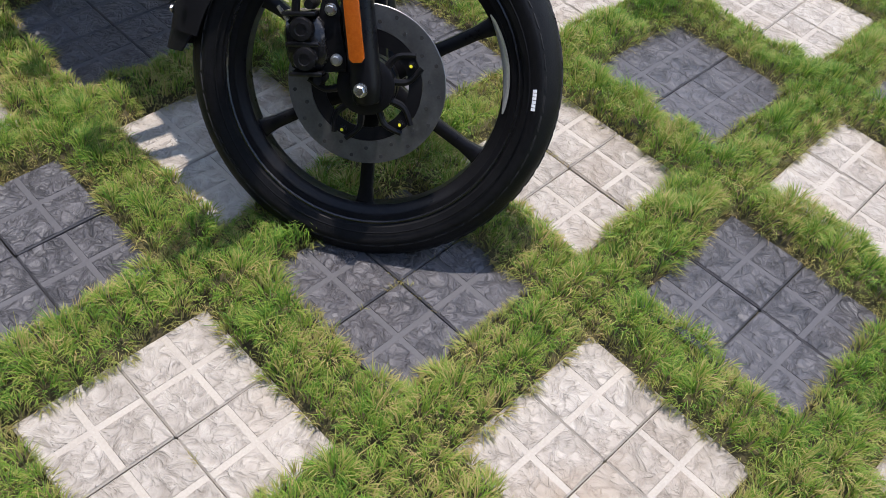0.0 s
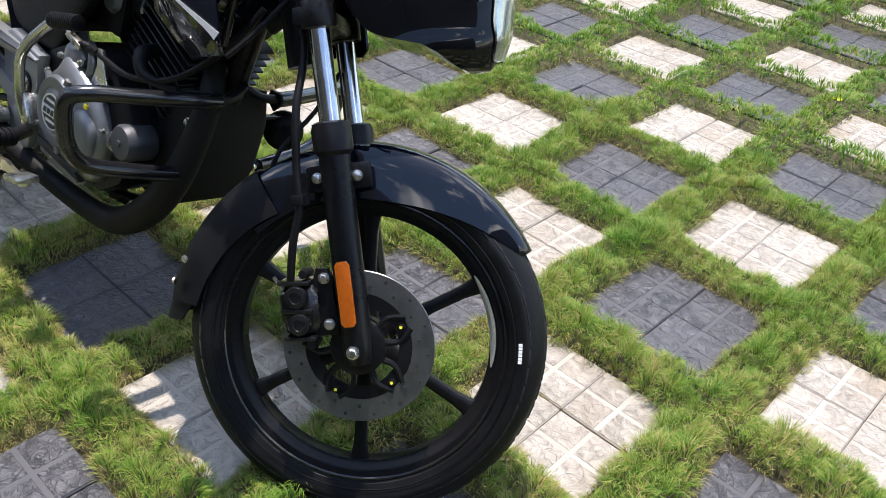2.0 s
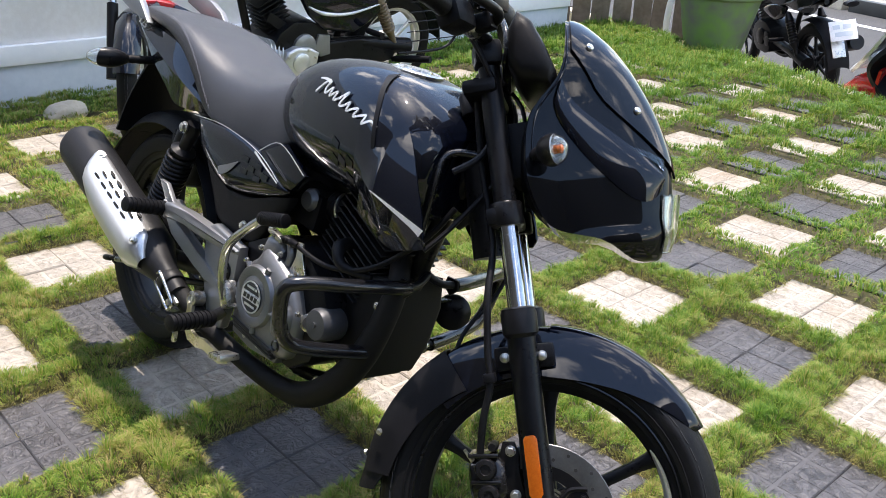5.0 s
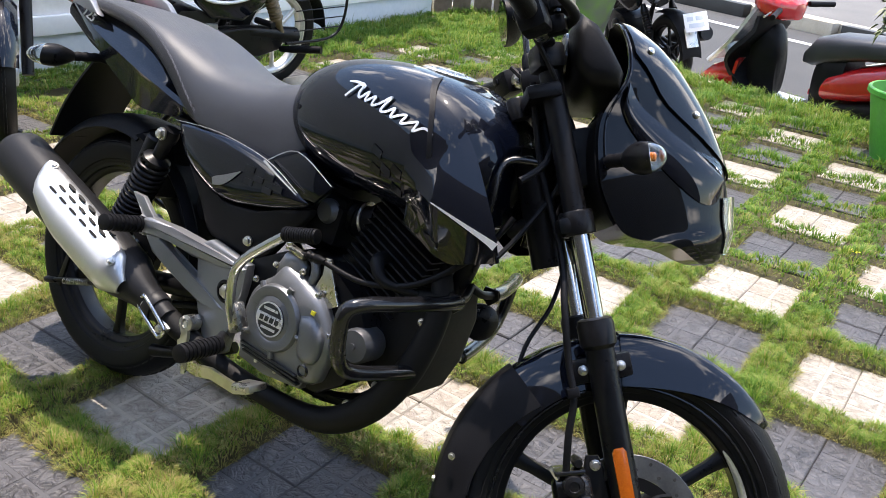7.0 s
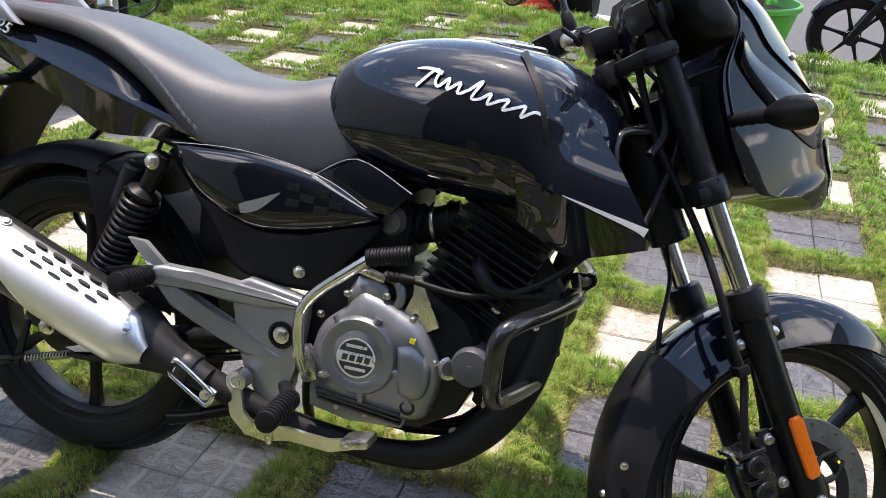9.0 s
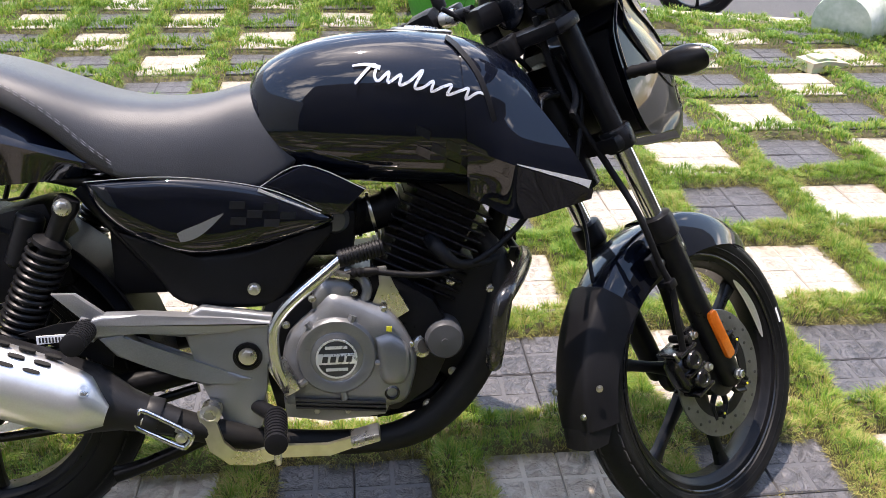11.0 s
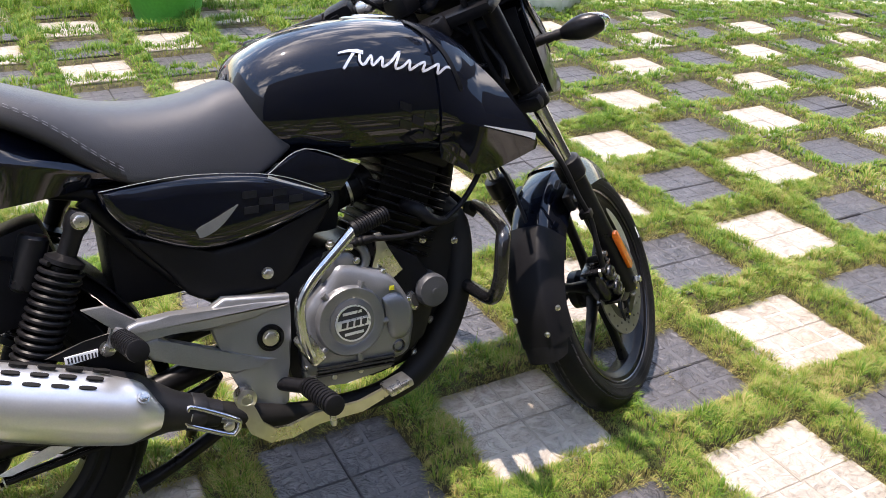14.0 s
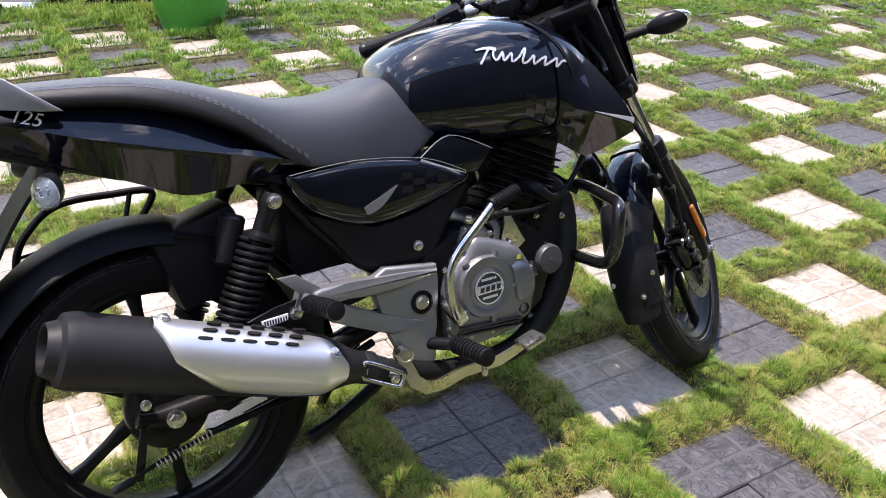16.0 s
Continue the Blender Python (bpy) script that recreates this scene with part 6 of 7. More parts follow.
part("clutch_cable", tube([(0.655, -0.14, 0.522), (0.690, -0.135, 0.525), (0.80, -0.13, 0.515), (0.90, -0.11, 0.545), (0.985, -0.08, 0.625), (1.02, -0.05, 0.70)], 0.0055, 10, 6), M_MATTE, bike, "black clutch cable")
part("cable_boot", lathe([(0.006, 0), (0.009, 0.004), (0.007, 0.010), (0.009, 0.014), (0.007, 0.02), (0.009, 0.024), (0.006, 0.045)], (0.665, -0.138, 0.524), (1, 0.05, 0.02), 12), M_MATTE, bike)
part("spark_plug_cap", tube([(0.80, -0.075, 0.56), (0.81, -0.115, 0.556), (0.84, -0.125, 0.53), (0.90, -0.10, 0.525)], [0.012, 0.014, 0.010, 0.006], 12, 5), M_MATTE, bike, "black spark plug cap")
part("intake_rubber", lathe([(0.026, 0), (0.030, 0.008), (0.026, 0.016), (0.030, 0.024), (0.026, 0.032), (0.030, 0.040), (0.024, 0.05)], (0.70, -0.03, 0.60), (-1, 0, 0.1), 20), M_MATTE, bike)
part("carburettor", box((0.07, 0.09, 0.10), pose(0.635, -0.02, 0.585, 0, 8, 0), 0.015), M_SATIN, bike, "dark carburettor")
part("carburettor_cap", lathe([(0.025, 0), (0.026, 0.01), (0.018, 0.022)], (0.640, -0.062, 0.60), (0, -1, 0), 18), M_ENGINE, bike)
part("air_box", box((0.17, 0.17, 0.15), pose(0.46, 0, 0.60), 0.02), M_MATTE, bike)
part("battery_box", box((0.16, 0.11, 0.15), pose(0.118, -0.02, 0.555, 0, -14, 0), 0.02), M_MATTE, bike)
part("inner_guard", sheet(lambda u, v: (0.335 * math.cos(radians(0 + 62 * u)), -0.07 + 0.14 * v, 0.302 + 0.335 * math.sin(radians(0 + 62 * u))), 14, 6, 0.004), M_MATTE, bike)
part("remote_reservoir", lathe([(0.018, 0), (0.023, 0.006), (0.023, 0.085), (0.019, 0.090), (0.0, 0.092)], (0.135, -0.105, 0.545), (0.35, 0, 1), 20), M_SATIN, bike, "black gas canister")
for x, y, z in ((0.845, -0.062, 0.300), (0.792, -0.085, 0.262), (0.905, -0.045, 0.455), (0.888, -0.055, 0.380)):
    part("frame_bolt", bolt((x, y, z), (0.2, -1, 0), 0.009, 0.009), M_STEEL, bike)
part("cradle_plate", plate([(0.895, 0.50), (0.925, 0.50), (0.905, 0.38), (0.87, 0.30), (0.80, 0.245), (0.785, 0.262), (0.845, 0.32), (0.875, 0.39)], -0.055, -0.035, 0.004), M_SATIN, bike, "black cradle tube")
part("cradle_plate", plate([(0.80, 0.250), (0.72, 0.236), (0.60, 0.238), (0.60, 0.250), (0.72, 0.250), (0.79, 0.266)], -0.075, -0.05, 0.004), M_SATIN, bike)

# horn and its stay, lower left of the frame
part("horn", lathe([(0.030, 0), (0.038, 0.004), (0.038, 0.012), (0.030, 0.020), (0.012, 0.024), (0.0, 0.024)], (0.905, 0.140, 0.445), (0.65, -0.6, 0.1), 32), M_SATIN, bike, "round black horn")
part("horn_stay", box((0.014, 0.11, 0.006), pose(0.905, 0.09, 0.472), 0.002), M_SATIN, bike)

# rear wheel fittings
part("brake_drum", lathe([(0.070, -0.02), (0.075, 0.0), (0.075, 0.030), (0.070, 0.040), (0.050, 0.046), (0.030, 0.050), (0.0, 0.050)], (0, -0.045, 0.302), (0, -1, 0), 44), M_SATIN, bike, "black rear brake drum")
part("brake_arm", plate([(-0.060, 0.300), (-0.045, 0.305), (-0.072, 0.205), (-0.088, 0.208)], -0.125, -0.118, 0.002), M_SATIN, bike)
part("brake_rod", tube([(-0.105, -0.128, 0.212), (0.04, -0.135, 0.255), (0.30, -0.150, 0.285), (0.42, -0.168, 0.280)], 0.004, 8, 4), M_SATIN, bike)
pts = []
for i in range(14 * 10 + 1):
    t = i / 140
    c = Vector((-0.050, -0.1295, 0.2265)).lerp(Vector((0.055, -0.136, 0.259)), t)
    pts.append(c + Vector((0, math.cos(2 * math.pi * 14 * t), math.sin(2 * math.pi * 14 * t))) * 0.0075)
part("rod_spring", tube(pts, 0.0014, 6, 1), M_STEEL, bike, "steel return spring")
part("rod_nut", lathe([(0.006, 0), (0.008, 0.006), (0.008, 0.034), (0.005, 0.04)], (-0.125, -0.127, 0.206), (1, -0.02, 0.25), 12), M_SATIN, bike)
part("adjuster_bolt", bolt((-0.044, -0.124, 0.340), (0, -1, 0), 0.009, 0.008), M_STEEL, bike)
part("arm_label", plate([(0.040, 0.268), (0.062, 0.264), (0.165, 0.286), (0.155, 0.298), (0.12, 0.294)], -0.131, -0.128, 0), M_LABELW, bike, "grey arm sticker with print bars")
part("torque_link", tube([(0.05, -0.115, 0.25), (0.20, -0.112, 0.268), (0.40, -0.10, 0.32)], 0.008, 10, 3), M_SATIN, bike)
part("side_stand", tube([(0.44, 0.09, 0.25), (0.40, 0.18, 0.13), (0.385, 0.26, 0.02), (0.380, 0.275, -0.055)], [0.012, 0.012, 0.011, 0.011], 12, 3), M_SATIN, bike, "black side stand")
part("stand_foot", box((0.07, 0.035, 0.010), pose(0.38, 0.278, -0.062, 14.5, 0, 0), 0.003), M_SATIN, bike)
part("centre_stand", tube([(0.46, -0.06, 0.245), (0.40, -0.075, 0.215), (0.30, -0.085, 0.175), (0.245, -0.09, 0.160)], [0.013, 0.013, 0.012, 0.015], 12, 3), M_SATIN, bike, "black centre stand folded up")
part("grey_pad", plate([(0.30, 0.315), (0.355, 0.322), (0.375, 0.345), (0.33, 0.33)], -0.10, -0.09, 0.002), M_LABELW, bike)

# rear fender and grab hoop on the far side
def rfender(u, v):
    a = radians(78 + 100 * u)
    R = 0.338 + 0.012 * u
    s = 2 * v - 1
    r = R - 0.018 * s * s - 0.05 * max(0, abs(s) - 0.62)
    return (r * math.cos(a), 0.082 * s, 0.302 + r * math.sin(a))


part("rear_fender", sheet(rfender, 30, 16, 0.004), M_MATTE, bike, "matte black rear fender")
HOOP = [(0.060, 0.150, 0.610), (0.085, 0.150, 0.655), (0.01, 0.155, 0.662), (-0.08, 0.160, 0.660), (-0.136, 0.162, 0.627), (-0.175, 0.162, 0.566), (-0.18, 0.160, 0.44), (-0.10, 0.155, 0.40), (0.02, 0.15, 0.40)]
hoop = part("side_hoop", tube(HOOP, 0.0075, 10, 6), M_SATIN, bike, "black tubular sari guard")
part("hoop_rod", tube([(-0.168, 0.160, 0.575), (-0.05, 0.158, 0.592), (0.07, 0.152, 0.612)], 0.0032, 8, 3), M_SATIN, hoop)
part("hoop_strut", tube([(0.045, 0.150, 0.660), (0.020, 0.148, 0.585), (0.005, 0.142, 0.520)], 0.005, 8, 3), M_SATIN, hoop)

# ---- things beyond the motorcycle ----
def ground_frame(origin, ahead, lean=0.0):
    """A frame on the ground with +x ahead."""
    yaw = math.atan2(ahead[1], ahead[0])
    return Matrix.Translation(origin) @ Matrix.Rotation(yaw, 4, 'Z') @ Matrix.Rotation(radians(-lean), 4, 'X')


def parked_bike(origin, ahead, label, rim=None, engine=None, paint=None, shock=None, guard=False, plate_on=False, steer=0.0, lean=11.0, group="", base=1.24):
    """A whole simpler motorcycle: rear axle over the origin."""
    rim, engine, paint, shock = rim or M_SATIN, engine or M_SATIN, paint or M_PAINT, shock or M_SATIN
    root = thing("motorcycle", ground_frame(origin, ahead, lean), label, "motorcycle", group)
    wheel(root, "rear_wheel", (0, 0, 0.300), 0.298, 0.10, 0.212, None, 0.4, 6, 0.065, rim)
    sm = Matrix.Translation((base, 0, 0.29)) @ Matrix.Rotation(radians(steer), 4, 'Z')
    wheel(root, "front_wheel", (0.03, 0, 0), 0.290, 0.085, 0.212, sm, 0.2, 6, 0.05, rim)
    part("fuel_tank", loft([ring_super(*r, p=0.62, q=0.9, n=24, p2=0.5) for r in smooth_rows(TANK, 14)]), paint, root, "glossy fuel tank")
    part("seat", loft([seat_ring(*r, n=20) for r in smooth_rows(SEAT, 18)]), M_SEAT, root, "black seat")
    for s in (-1, 1):
        mk = tail_side
        part("tail_panel", mk() if s < 0 else flipped(mk), paint, root)
        mk = lambda: bulge(SIDE, 0.128, 0.018)
        part("side_cover", mk() if s < 0 else flipped(mk), paint, root)
        a, b = Vector((0.228, 0.128 * s, 0.648)), Vector((0.05, 0.122 * s, 0.34))
        d = (b - a).normalized()
        prof = [(0.018, 0)]
        for k in range(9):
            prof += [(0.036, 0.07 + k * 0.022), (0.030, 0.081 + k * 0.022)]
        prof += [(0.018, 0.29), (0.016, (b - a).length)]
        part("shock_absorber", lathe(prof, a, d, 14), shock, root, "rear shock absorber")
        part("fork_leg", tube([(0.04, 0.088 * s, 0.0), (-0.12, 0.088 * s, 0.30)], 0.025, 12, 1), M_SATIN, root, m=sm)
        part("fork_tube", tube([(-0.12, 0.088 * s, 0.30), (-0.28, 0.088 * s, 0.60)], 0.017, 12, 1), M_CHROME, root, m=sm)
        part("indicator", loft([[(x, s * (0.17 + 0.05 * math.cos(t)), 0.73 + 0.02 * math.sin(t)) for t in [2 * math.pi * k / 12 for k in range(12)]] for x in (-0.15, -0.13, -0.10)]), M_MATTE, root)
    part("engine", plate(CASE, -0.13, 0.13, 0.014), M_SATIN, root, "black engine block")
    part("engine_cover", lathe([(0.070, 0.12), (0.066, 0.145), (0.05, 0.152), (0.0, 0.154)], (0.66, 0, 0.39), (0, -1, 0), 24), engine, root)
    part("engine_cover", lathe([(0.070, 0.12), (0.066, 0.145), (0.05, 0.152), (0.0, 0.154)], (0.66, 0, 0.39), (0, 1, 0), 24), engine, root)
    part("sprocket_cover", plate([(0.50, 0.34), (0.56, 0.33), (0.60, 0.38), (0.58, 0.45), (0.51, 0.44)], 0.12, 0.145, 0.008), engine, root)
    for i in range(7):
        part("cooling_fin", box((0.15, 0.15, 0.006), Matrix.Translation(CYL + cd * (0.015 + i * 0.024)) @ TILT, 0.001, segs=1), M_SATIN, root)
    part("frame", tube([(1.00, 0, 0.82), (0.92, 0, 0.50), (0.86, 0, 0.32), (0.62, 0, 0.25), (0.40, 0, 0.30), (0.25, 0, 0.66), (-0.1, 0, 0.76)], 0.02, 10, 4), M_SATIN, root)
    part("swing_arm", tube([(0.47, -0.09, 0.36), (0.0, -0.10, 0.30), (-0.05, -0.10, 0.30)], 0.02, 10, 2), M_SATIN, root)
    part("chain_case", tube([(0.47, 0.09, 0.38), (0.2, 0.10, 0.36), (-0.06, 0.10, 0.31)], [0.03, 0.035, 0.05], 12, 3), M_SATIN, root)
    part("muffler", tube([(0.86, -0.06, 0.40), (0.78, -0.10, 0.22), (0.50, -0.14, 0.22), (0.25, -0.18, 0.33), (-0.2, -0.20, 0.46)], [0.022, 0.022, 0.026, 0.055, 0.055], 16, 5), M_MUFF, root)
    part("front_fender", sheet(lambda u, v: (0.03 + (0.318 - 0.045 * (2 * v - 1) ** 2) * math.cos(radians(25 + 135 * u)), 0.056 * (2 * v - 1), (0.318 - 0.045 * (2 * v - 1) ** 2) * math.sin(radians(25 + 135 * u))), 20, 12, 0.004), paint, root, m=sm)
    part("rear_fender", sheet(lambda u, v: (0.335 * math.cos(radians(70 + 105 * u)), 0.08 * (2 * v - 1), 0.30 + 0.335 * math.sin(radians(70 + 105 * u)) - 0.02 * (2 * v - 1) ** 2), 20, 8, 0.004), M_MATTE, root)
    part("headlamp", loft([ring_super(x, 0.50 + 0.09 * k, 0.50, 0.50 - 0.10 * k, 0.095 * k, 0.8, 0.9, 20) for x, k in ((-0.16, 0.6), (-0.12, 0.95), (-0.06, 1.0), (-0.02, 0.85), (0.0, 0.4))]), paint, root, m=sm)
    part("handlebar", tube([(-0.42, -0.36, 0.72), (-0.34, -0.2, 0.74), (-0.28, 0, 0.64), (-0.34, 0.2, 0.74), (-0.42, 0.36, 0.72)], 0.012, 10, 5), M_SATIN, root, m=sm)
    part("tail_lamp", loft([ring_super(x, zt, (zt + zb) / 2, zb, w, 0.7, 0.8, 14) for x, zt, zb, w in ((-0.24, 0.895, 0.84, 0.075), (-0.32, 0.905, 0.85, 0.065), (-0.38, 0.90, 0.88, 0.03))]), M_RED, root)
    part("footrest", tube([(0.26, -0.14, 0.44), (0.26, -0.26, 0.45)], 0.016, 12, 1), M_MATTE, root)
    part("footrest", tube([(0.26, 0.14, 0.44), (0.26, 0.26, 0.45)], 0.016, 12, 1), M_MATTE, root)
    if guard:
        case = part("engine_case", plate([(0.59, 0.365), (0.64, 0.392), (0.72, 0.405), (0.78, 0.385), (0.80, 0.335), (0.775, 0.272), (0.70, 0.240), (0.63, 0.262), (0.60, 0.305)], 0.125, 0.175, 0.014, segs=3), M_RIMW, root, "silver engine case")
        part("case_disc", lathe([(0.050, 0), (0.050, 0.010), (0.044, 0.014), (0.012, 0.015), (0.0, 0.013)], (0.70, 0.172, 0.325), (0, 1, 0), 28), M_RIMW, case)
        for x, z in ((0.615, 0.345), (0.66, 0.385), (0.775, 0.36), (0.76, 0.28), (0.64, 0.275)):
            part("case_bolt", bolt((x, 0.174, z), (0, 1, 0), 0.008, 0.007), M_STEEL, case)
        barrel = part("barrel", tube([(0.78, 0.09, 0.345), (0.86, 0.09, 0.375), (0.95, 0.09, 0.405)], [0.052, 0.050, 0.046], 20, 2), M_RIMW, root, "silver finned barrel")
        for i in range(7):
            f = i / 6
            part("barrel_fin", lathe([(0.045, -0.003), (0.066, -0.002), (0.066, 0.002), (0.045, 0.003)], (0.80 + 0.14 * f, 0.09, 0.352 + 0.05 * f), (0.94, 0, 0.33), 20), M_RIMW, barrel)
        part("chain_cover", plate([(0.60, 0.400), (0.58, 0.270), (0.20, 0.235), (0.06, 0.255), (0.03, 0.310), (0.08, 0.360), (0.30, 0.400)], 0.095, 0.130, 0.014, segs=3), M_SATIN, root, "black enclosed chain cover")
        body = part("body_panel", plate([(0.70, 0.640), (0.64, 0.545), (0.55, 0.470), (0.36, 0.440), (0.24, 0.500), (0.16, 0.570), (0.10, 0.650), (0.30, 0.690), (0.55, 0.690)], 0.110, 0.150, 0.018, segs=3), M_PAINT, root, "glossy black side panel")
        part("panel_stripe", tube([(0.66, 0.153, 0.600), (0.56, 0.156, 0.558), (0.40, 0.156, 0.548), (0.20, 0.153, 0.585)], [0.004, 0.010, 0.008, 0.003], 10, 5), M_SILVER, body, "silver side stripe")
        part("side_footrest", tube([(0.06, 0.13, 0.262), (0.02, 0.22, 0.285), (-0.03, 0.34, 0.315)], [0.015, 0.021, 0.019], 14, 3), M_MATTE, root, "black rubber pillion footrest")
        part("mounting_plate", plate([(0.62, 0.430), (0.66, 0.300), (0.70, 0.420), (0.86, 0.520), (0.84, 0.570)], 0.02, 0.09, 0.008), M_SATIN, root)
        hoop = part("sari_guard", tube([(0.12, 0.155, 0.62), (-0.20, 0.165, 0.66), (-0.36, 0.165, 0.60), (-0.38, 0.165, 0.40), (-0.28, 0.165, 0.30), (0.05, 0.16, 0.30)], 0.008, 10, 6), M_SATIN, root, "black sari guard")
        for k in range(5):
            part("guard_bar", tube([(-0.37, 0.165, 0.36 + 0.055 * k), (0.0, 0.162, 0.36 + 0.055 * k)], 0.0035, 8, 1), M_SATIN, hoop)
    if plate_on:
        pl = part("number_plate", box((0.004, 0.20, 0.14), pose(-0.352, 0, 0.60, 0, 24, 0), 0.0012), M_LABELW, root, "white number plate with plain bars")
        for k, (y, z, w, h) in enumerate(((0.05, 0.625, 0.05, 0.03), (-0.03, 0.625, 0.06, 0.03), (0.0, 0.578, 0.13, 0.032))):
            part("plate_bar", box((0.003, w, h), pose(-0.355 + (0.60 - z) * 0.44 * -1, y, z, 0, 24, 0), 0), M_GPAINT, pl)
        part("plate_frame", box((0.010, 0.10, 0.15), pose(-0.30, 0, 0.47, 0, 24, 0), 0.006), M_STEEL, root)
    return root


E2 = (EDGE_DIR.x, EDGE_DIR.y)
W2 = (-EDGE_DIR.x, -EDGE_DIR.y)
parked_bike((-3.35, 2.29, 0.0), (0.0, -1.0), "black motorcycle with silver rims parked beside the compound wall", M_RIMW, M_HANGER, M_PAINT, M_SPRING, guard=True, steer=60, lean=8, base=1.50, group="parked motorcycles")
parked_bike((-2.30, 5.72, STREET), (-0.80, 0.60), "black motorcycle with a white plate parked on the street", None, M_SATIN, plate_on=True, lean=9, group="parked motorcycles")
parked_bike((1.66, 4.96, STREET), (-0.98, 0.21), "black motorcycle with alloy wheels parked along the kerb", lean=9, group="parked motorcycles")
p = along(3.75, 0.75, STREET)
parked_bike(tuple(p), W2, "dark red motorcycle parked along the kerb", None, M_SATIN, M_TERRA, lean=9, group="parked motorcycles")


def scooter(origin, ahead):
    """Red and silver step-through scooter."""
    root = thing("scooter", ground_frame(origin, ahead, 6), "red and silver scooter with black seat parked at the kerb", "scooter")
    wheel(root, "rear_wheel", (0, 0, 0.215), 0.215, 0.09, 0.130, None, 0.3, 5, 0.05, M_SATIN)
    wheel(root, "front_wheel", (1.22, 0, 0.215), 0.215, 0.09, 0.130, None, 0.3, 5, 0.05, M_SATIN)
    part("front_fender", loft([ring_super(x, zt, zw, zb, w, 0.8, 0.9, 24) for x, zt, zw, zb, w in ((1.04, 0.36, 0.31, 0.27, 0.05), (1.12, 0.43, 0.34, 0.27, 0.085), (1.24, 0.455, 0.36, 0.26, 0.098), (1.36, 0.40, 0.32, 0.24, 0.088), (1.46, 0.31, 0.27, 0.22, 0.055), (1.50, 0.26, 0.25, 0.23, 0.02))]), M_RED, root, "red front fender")
    part("apron", sheet(lambda u, v: (1.36 - 0.33 * u - 0.05 * math.sin(math.pi * u) + 0.07 * (1 - (2 * v - 1) ** 2) * (1 - 0.5 * u), (0.075 + 0.115 * math.sin(math.pi * min(1, 0.12 + u * 0.72))) * (2 * v - 1), 0.43 + 0.45 * u), 16, 14, 0.022), M_SILVER, root, "silver white front apron")
    part("apron_side", sheet(lambda u, v: (1.20 - 0.12 * u + 0.06 * (1 - (2 * v - 1) ** 2), (0.17 - 0.02 * u) * (2 * v - 1), 0.27 + 0.30 * (1 - u)), 8, 12, 0.02), M_SILVER, root, "silver lower apron")
    part("leg_shield", sheet(lambda u, v: (0.97 + 0.16 * math.sin(math.pi * min(1.0, u * 1.15)) ** 1.5 + 0.03 * (2 * v - 1) ** 2, (0.15 + 0.06 * math.sin(math.pi * u)) * (2 * v - 1), 0.26 + 0.55 * u), 14, 12, 0.035), M_MATTE, root, "black leg shield")
    part("steering_cover", loft([ring_super(x, zt, (zt + zb) / 2, zb, w, 0.7, 0.8, 18) for x, zt, zb, w in ((0.86, 0.60, 0.30, 0.06), (0.90, 0.72, 0.27, 0.10), (0.98, 0.80, 0.26, 0.12), (1.04, 0.78, 0.27, 0.11))]), M_MATTE, root)
    part("shield_edge", sheet(lambda u, v: (1.13 - 0.06 * u + 0.05 * (1 - (2 * v - 1) ** 2), (0.185 + 0.02 * u) * (2 * v - 1), 0.26 + 0.25 * u), 6, 10, 0.02), M_RED, root, "red shield edge")
    part("floorboard", box((0.40, 0.30, 0.05), pose(0.80, 0, 0.250), 0.02), M_GPAINT, root, "grey floorboard")
    part("handlebar_cowl", loft([ring_super(x, zt, zw, zb, w, 0.7, 0.8, 20) for x, zt, zw, zb, w in ((0.80, 0.90, 0.86, 0.80, 0.06), (0.85, 0.94, 0.88, 0.79, 0.16), (0.95, 0.97, 0.90, 0.80, 0.18), (1.05, 0.95, 0.89, 0.82, 0.13), (1.09, 0.91, 0.88, 0.85, 0.06))]), M_RED, root, "red handlebar cowl")
    for s in (-1, 1):
        part("grip", tube([(0.84, 0.16 * s, 0.875), (0.77, 0.33 * s, 0.865)], 0.018, 12, 1), M_MATTE, root)
        part("hand_lever", tube([(0.88, 0.17 * s, 0.865), (0.85, 0.30 * s, 0.85)], 0.006, 8, 1), M_STEEL, root)
        stalk = part("mirror_stalk", tube([(0.90, 0.15 * s, 0.93), (0.89, 0.20 * s, 1.02), (0.90, 0.25 * s, 1.08)], 0.006, 8, 3), M_SATIN, root)
        part("mirror_shell", lathe([(0.02, -0.012), (0.05, -0.008), (0.052, 0.0), (0.04, 0.016), (0.015, 0.024)], (0.90, 0.27 * s, 1.10), (1, 0, 0.1), 20), M_MATTE, stalk)
    part("seat", loft([ring_super(x, zt, (zt + zb) / 2, zb, w, 0.55, 0.6, 24) for x, zt, zb, w in ((-0.34, 0.80, 0.76, 0.06), (-0.26, 0.83, 0.74, 0.12), (0.0, 0.83, 0.70, 0.14), (0.28, 0.80, 0.66, 0.14), (0.48, 0.78, 0.60, 0.13), (0.60, 0.74, 0.56, 0.11), (0.68, 0.64, 0.56, 0.06))]), M_SEAT, root, "black seat")
    part("rear_body", loft([ring_super(x, zt, (zt + zb) / 2, zb, w, 0.7, 0.8, 24) for x, zt, zb, w in ((-0.42, 0.76, 0.68, 0.05), (-0.30, 0.76, 0.60, 0.13), (0.0, 0.72, 0.48, 0.17), (0.25, 0.64, 0.41, 0.175), (0.45, 0.56, 0.37, 0.15), (0.60, 0.42, 0.36, 0.06))]), M_RED, root, "red rear body panels")
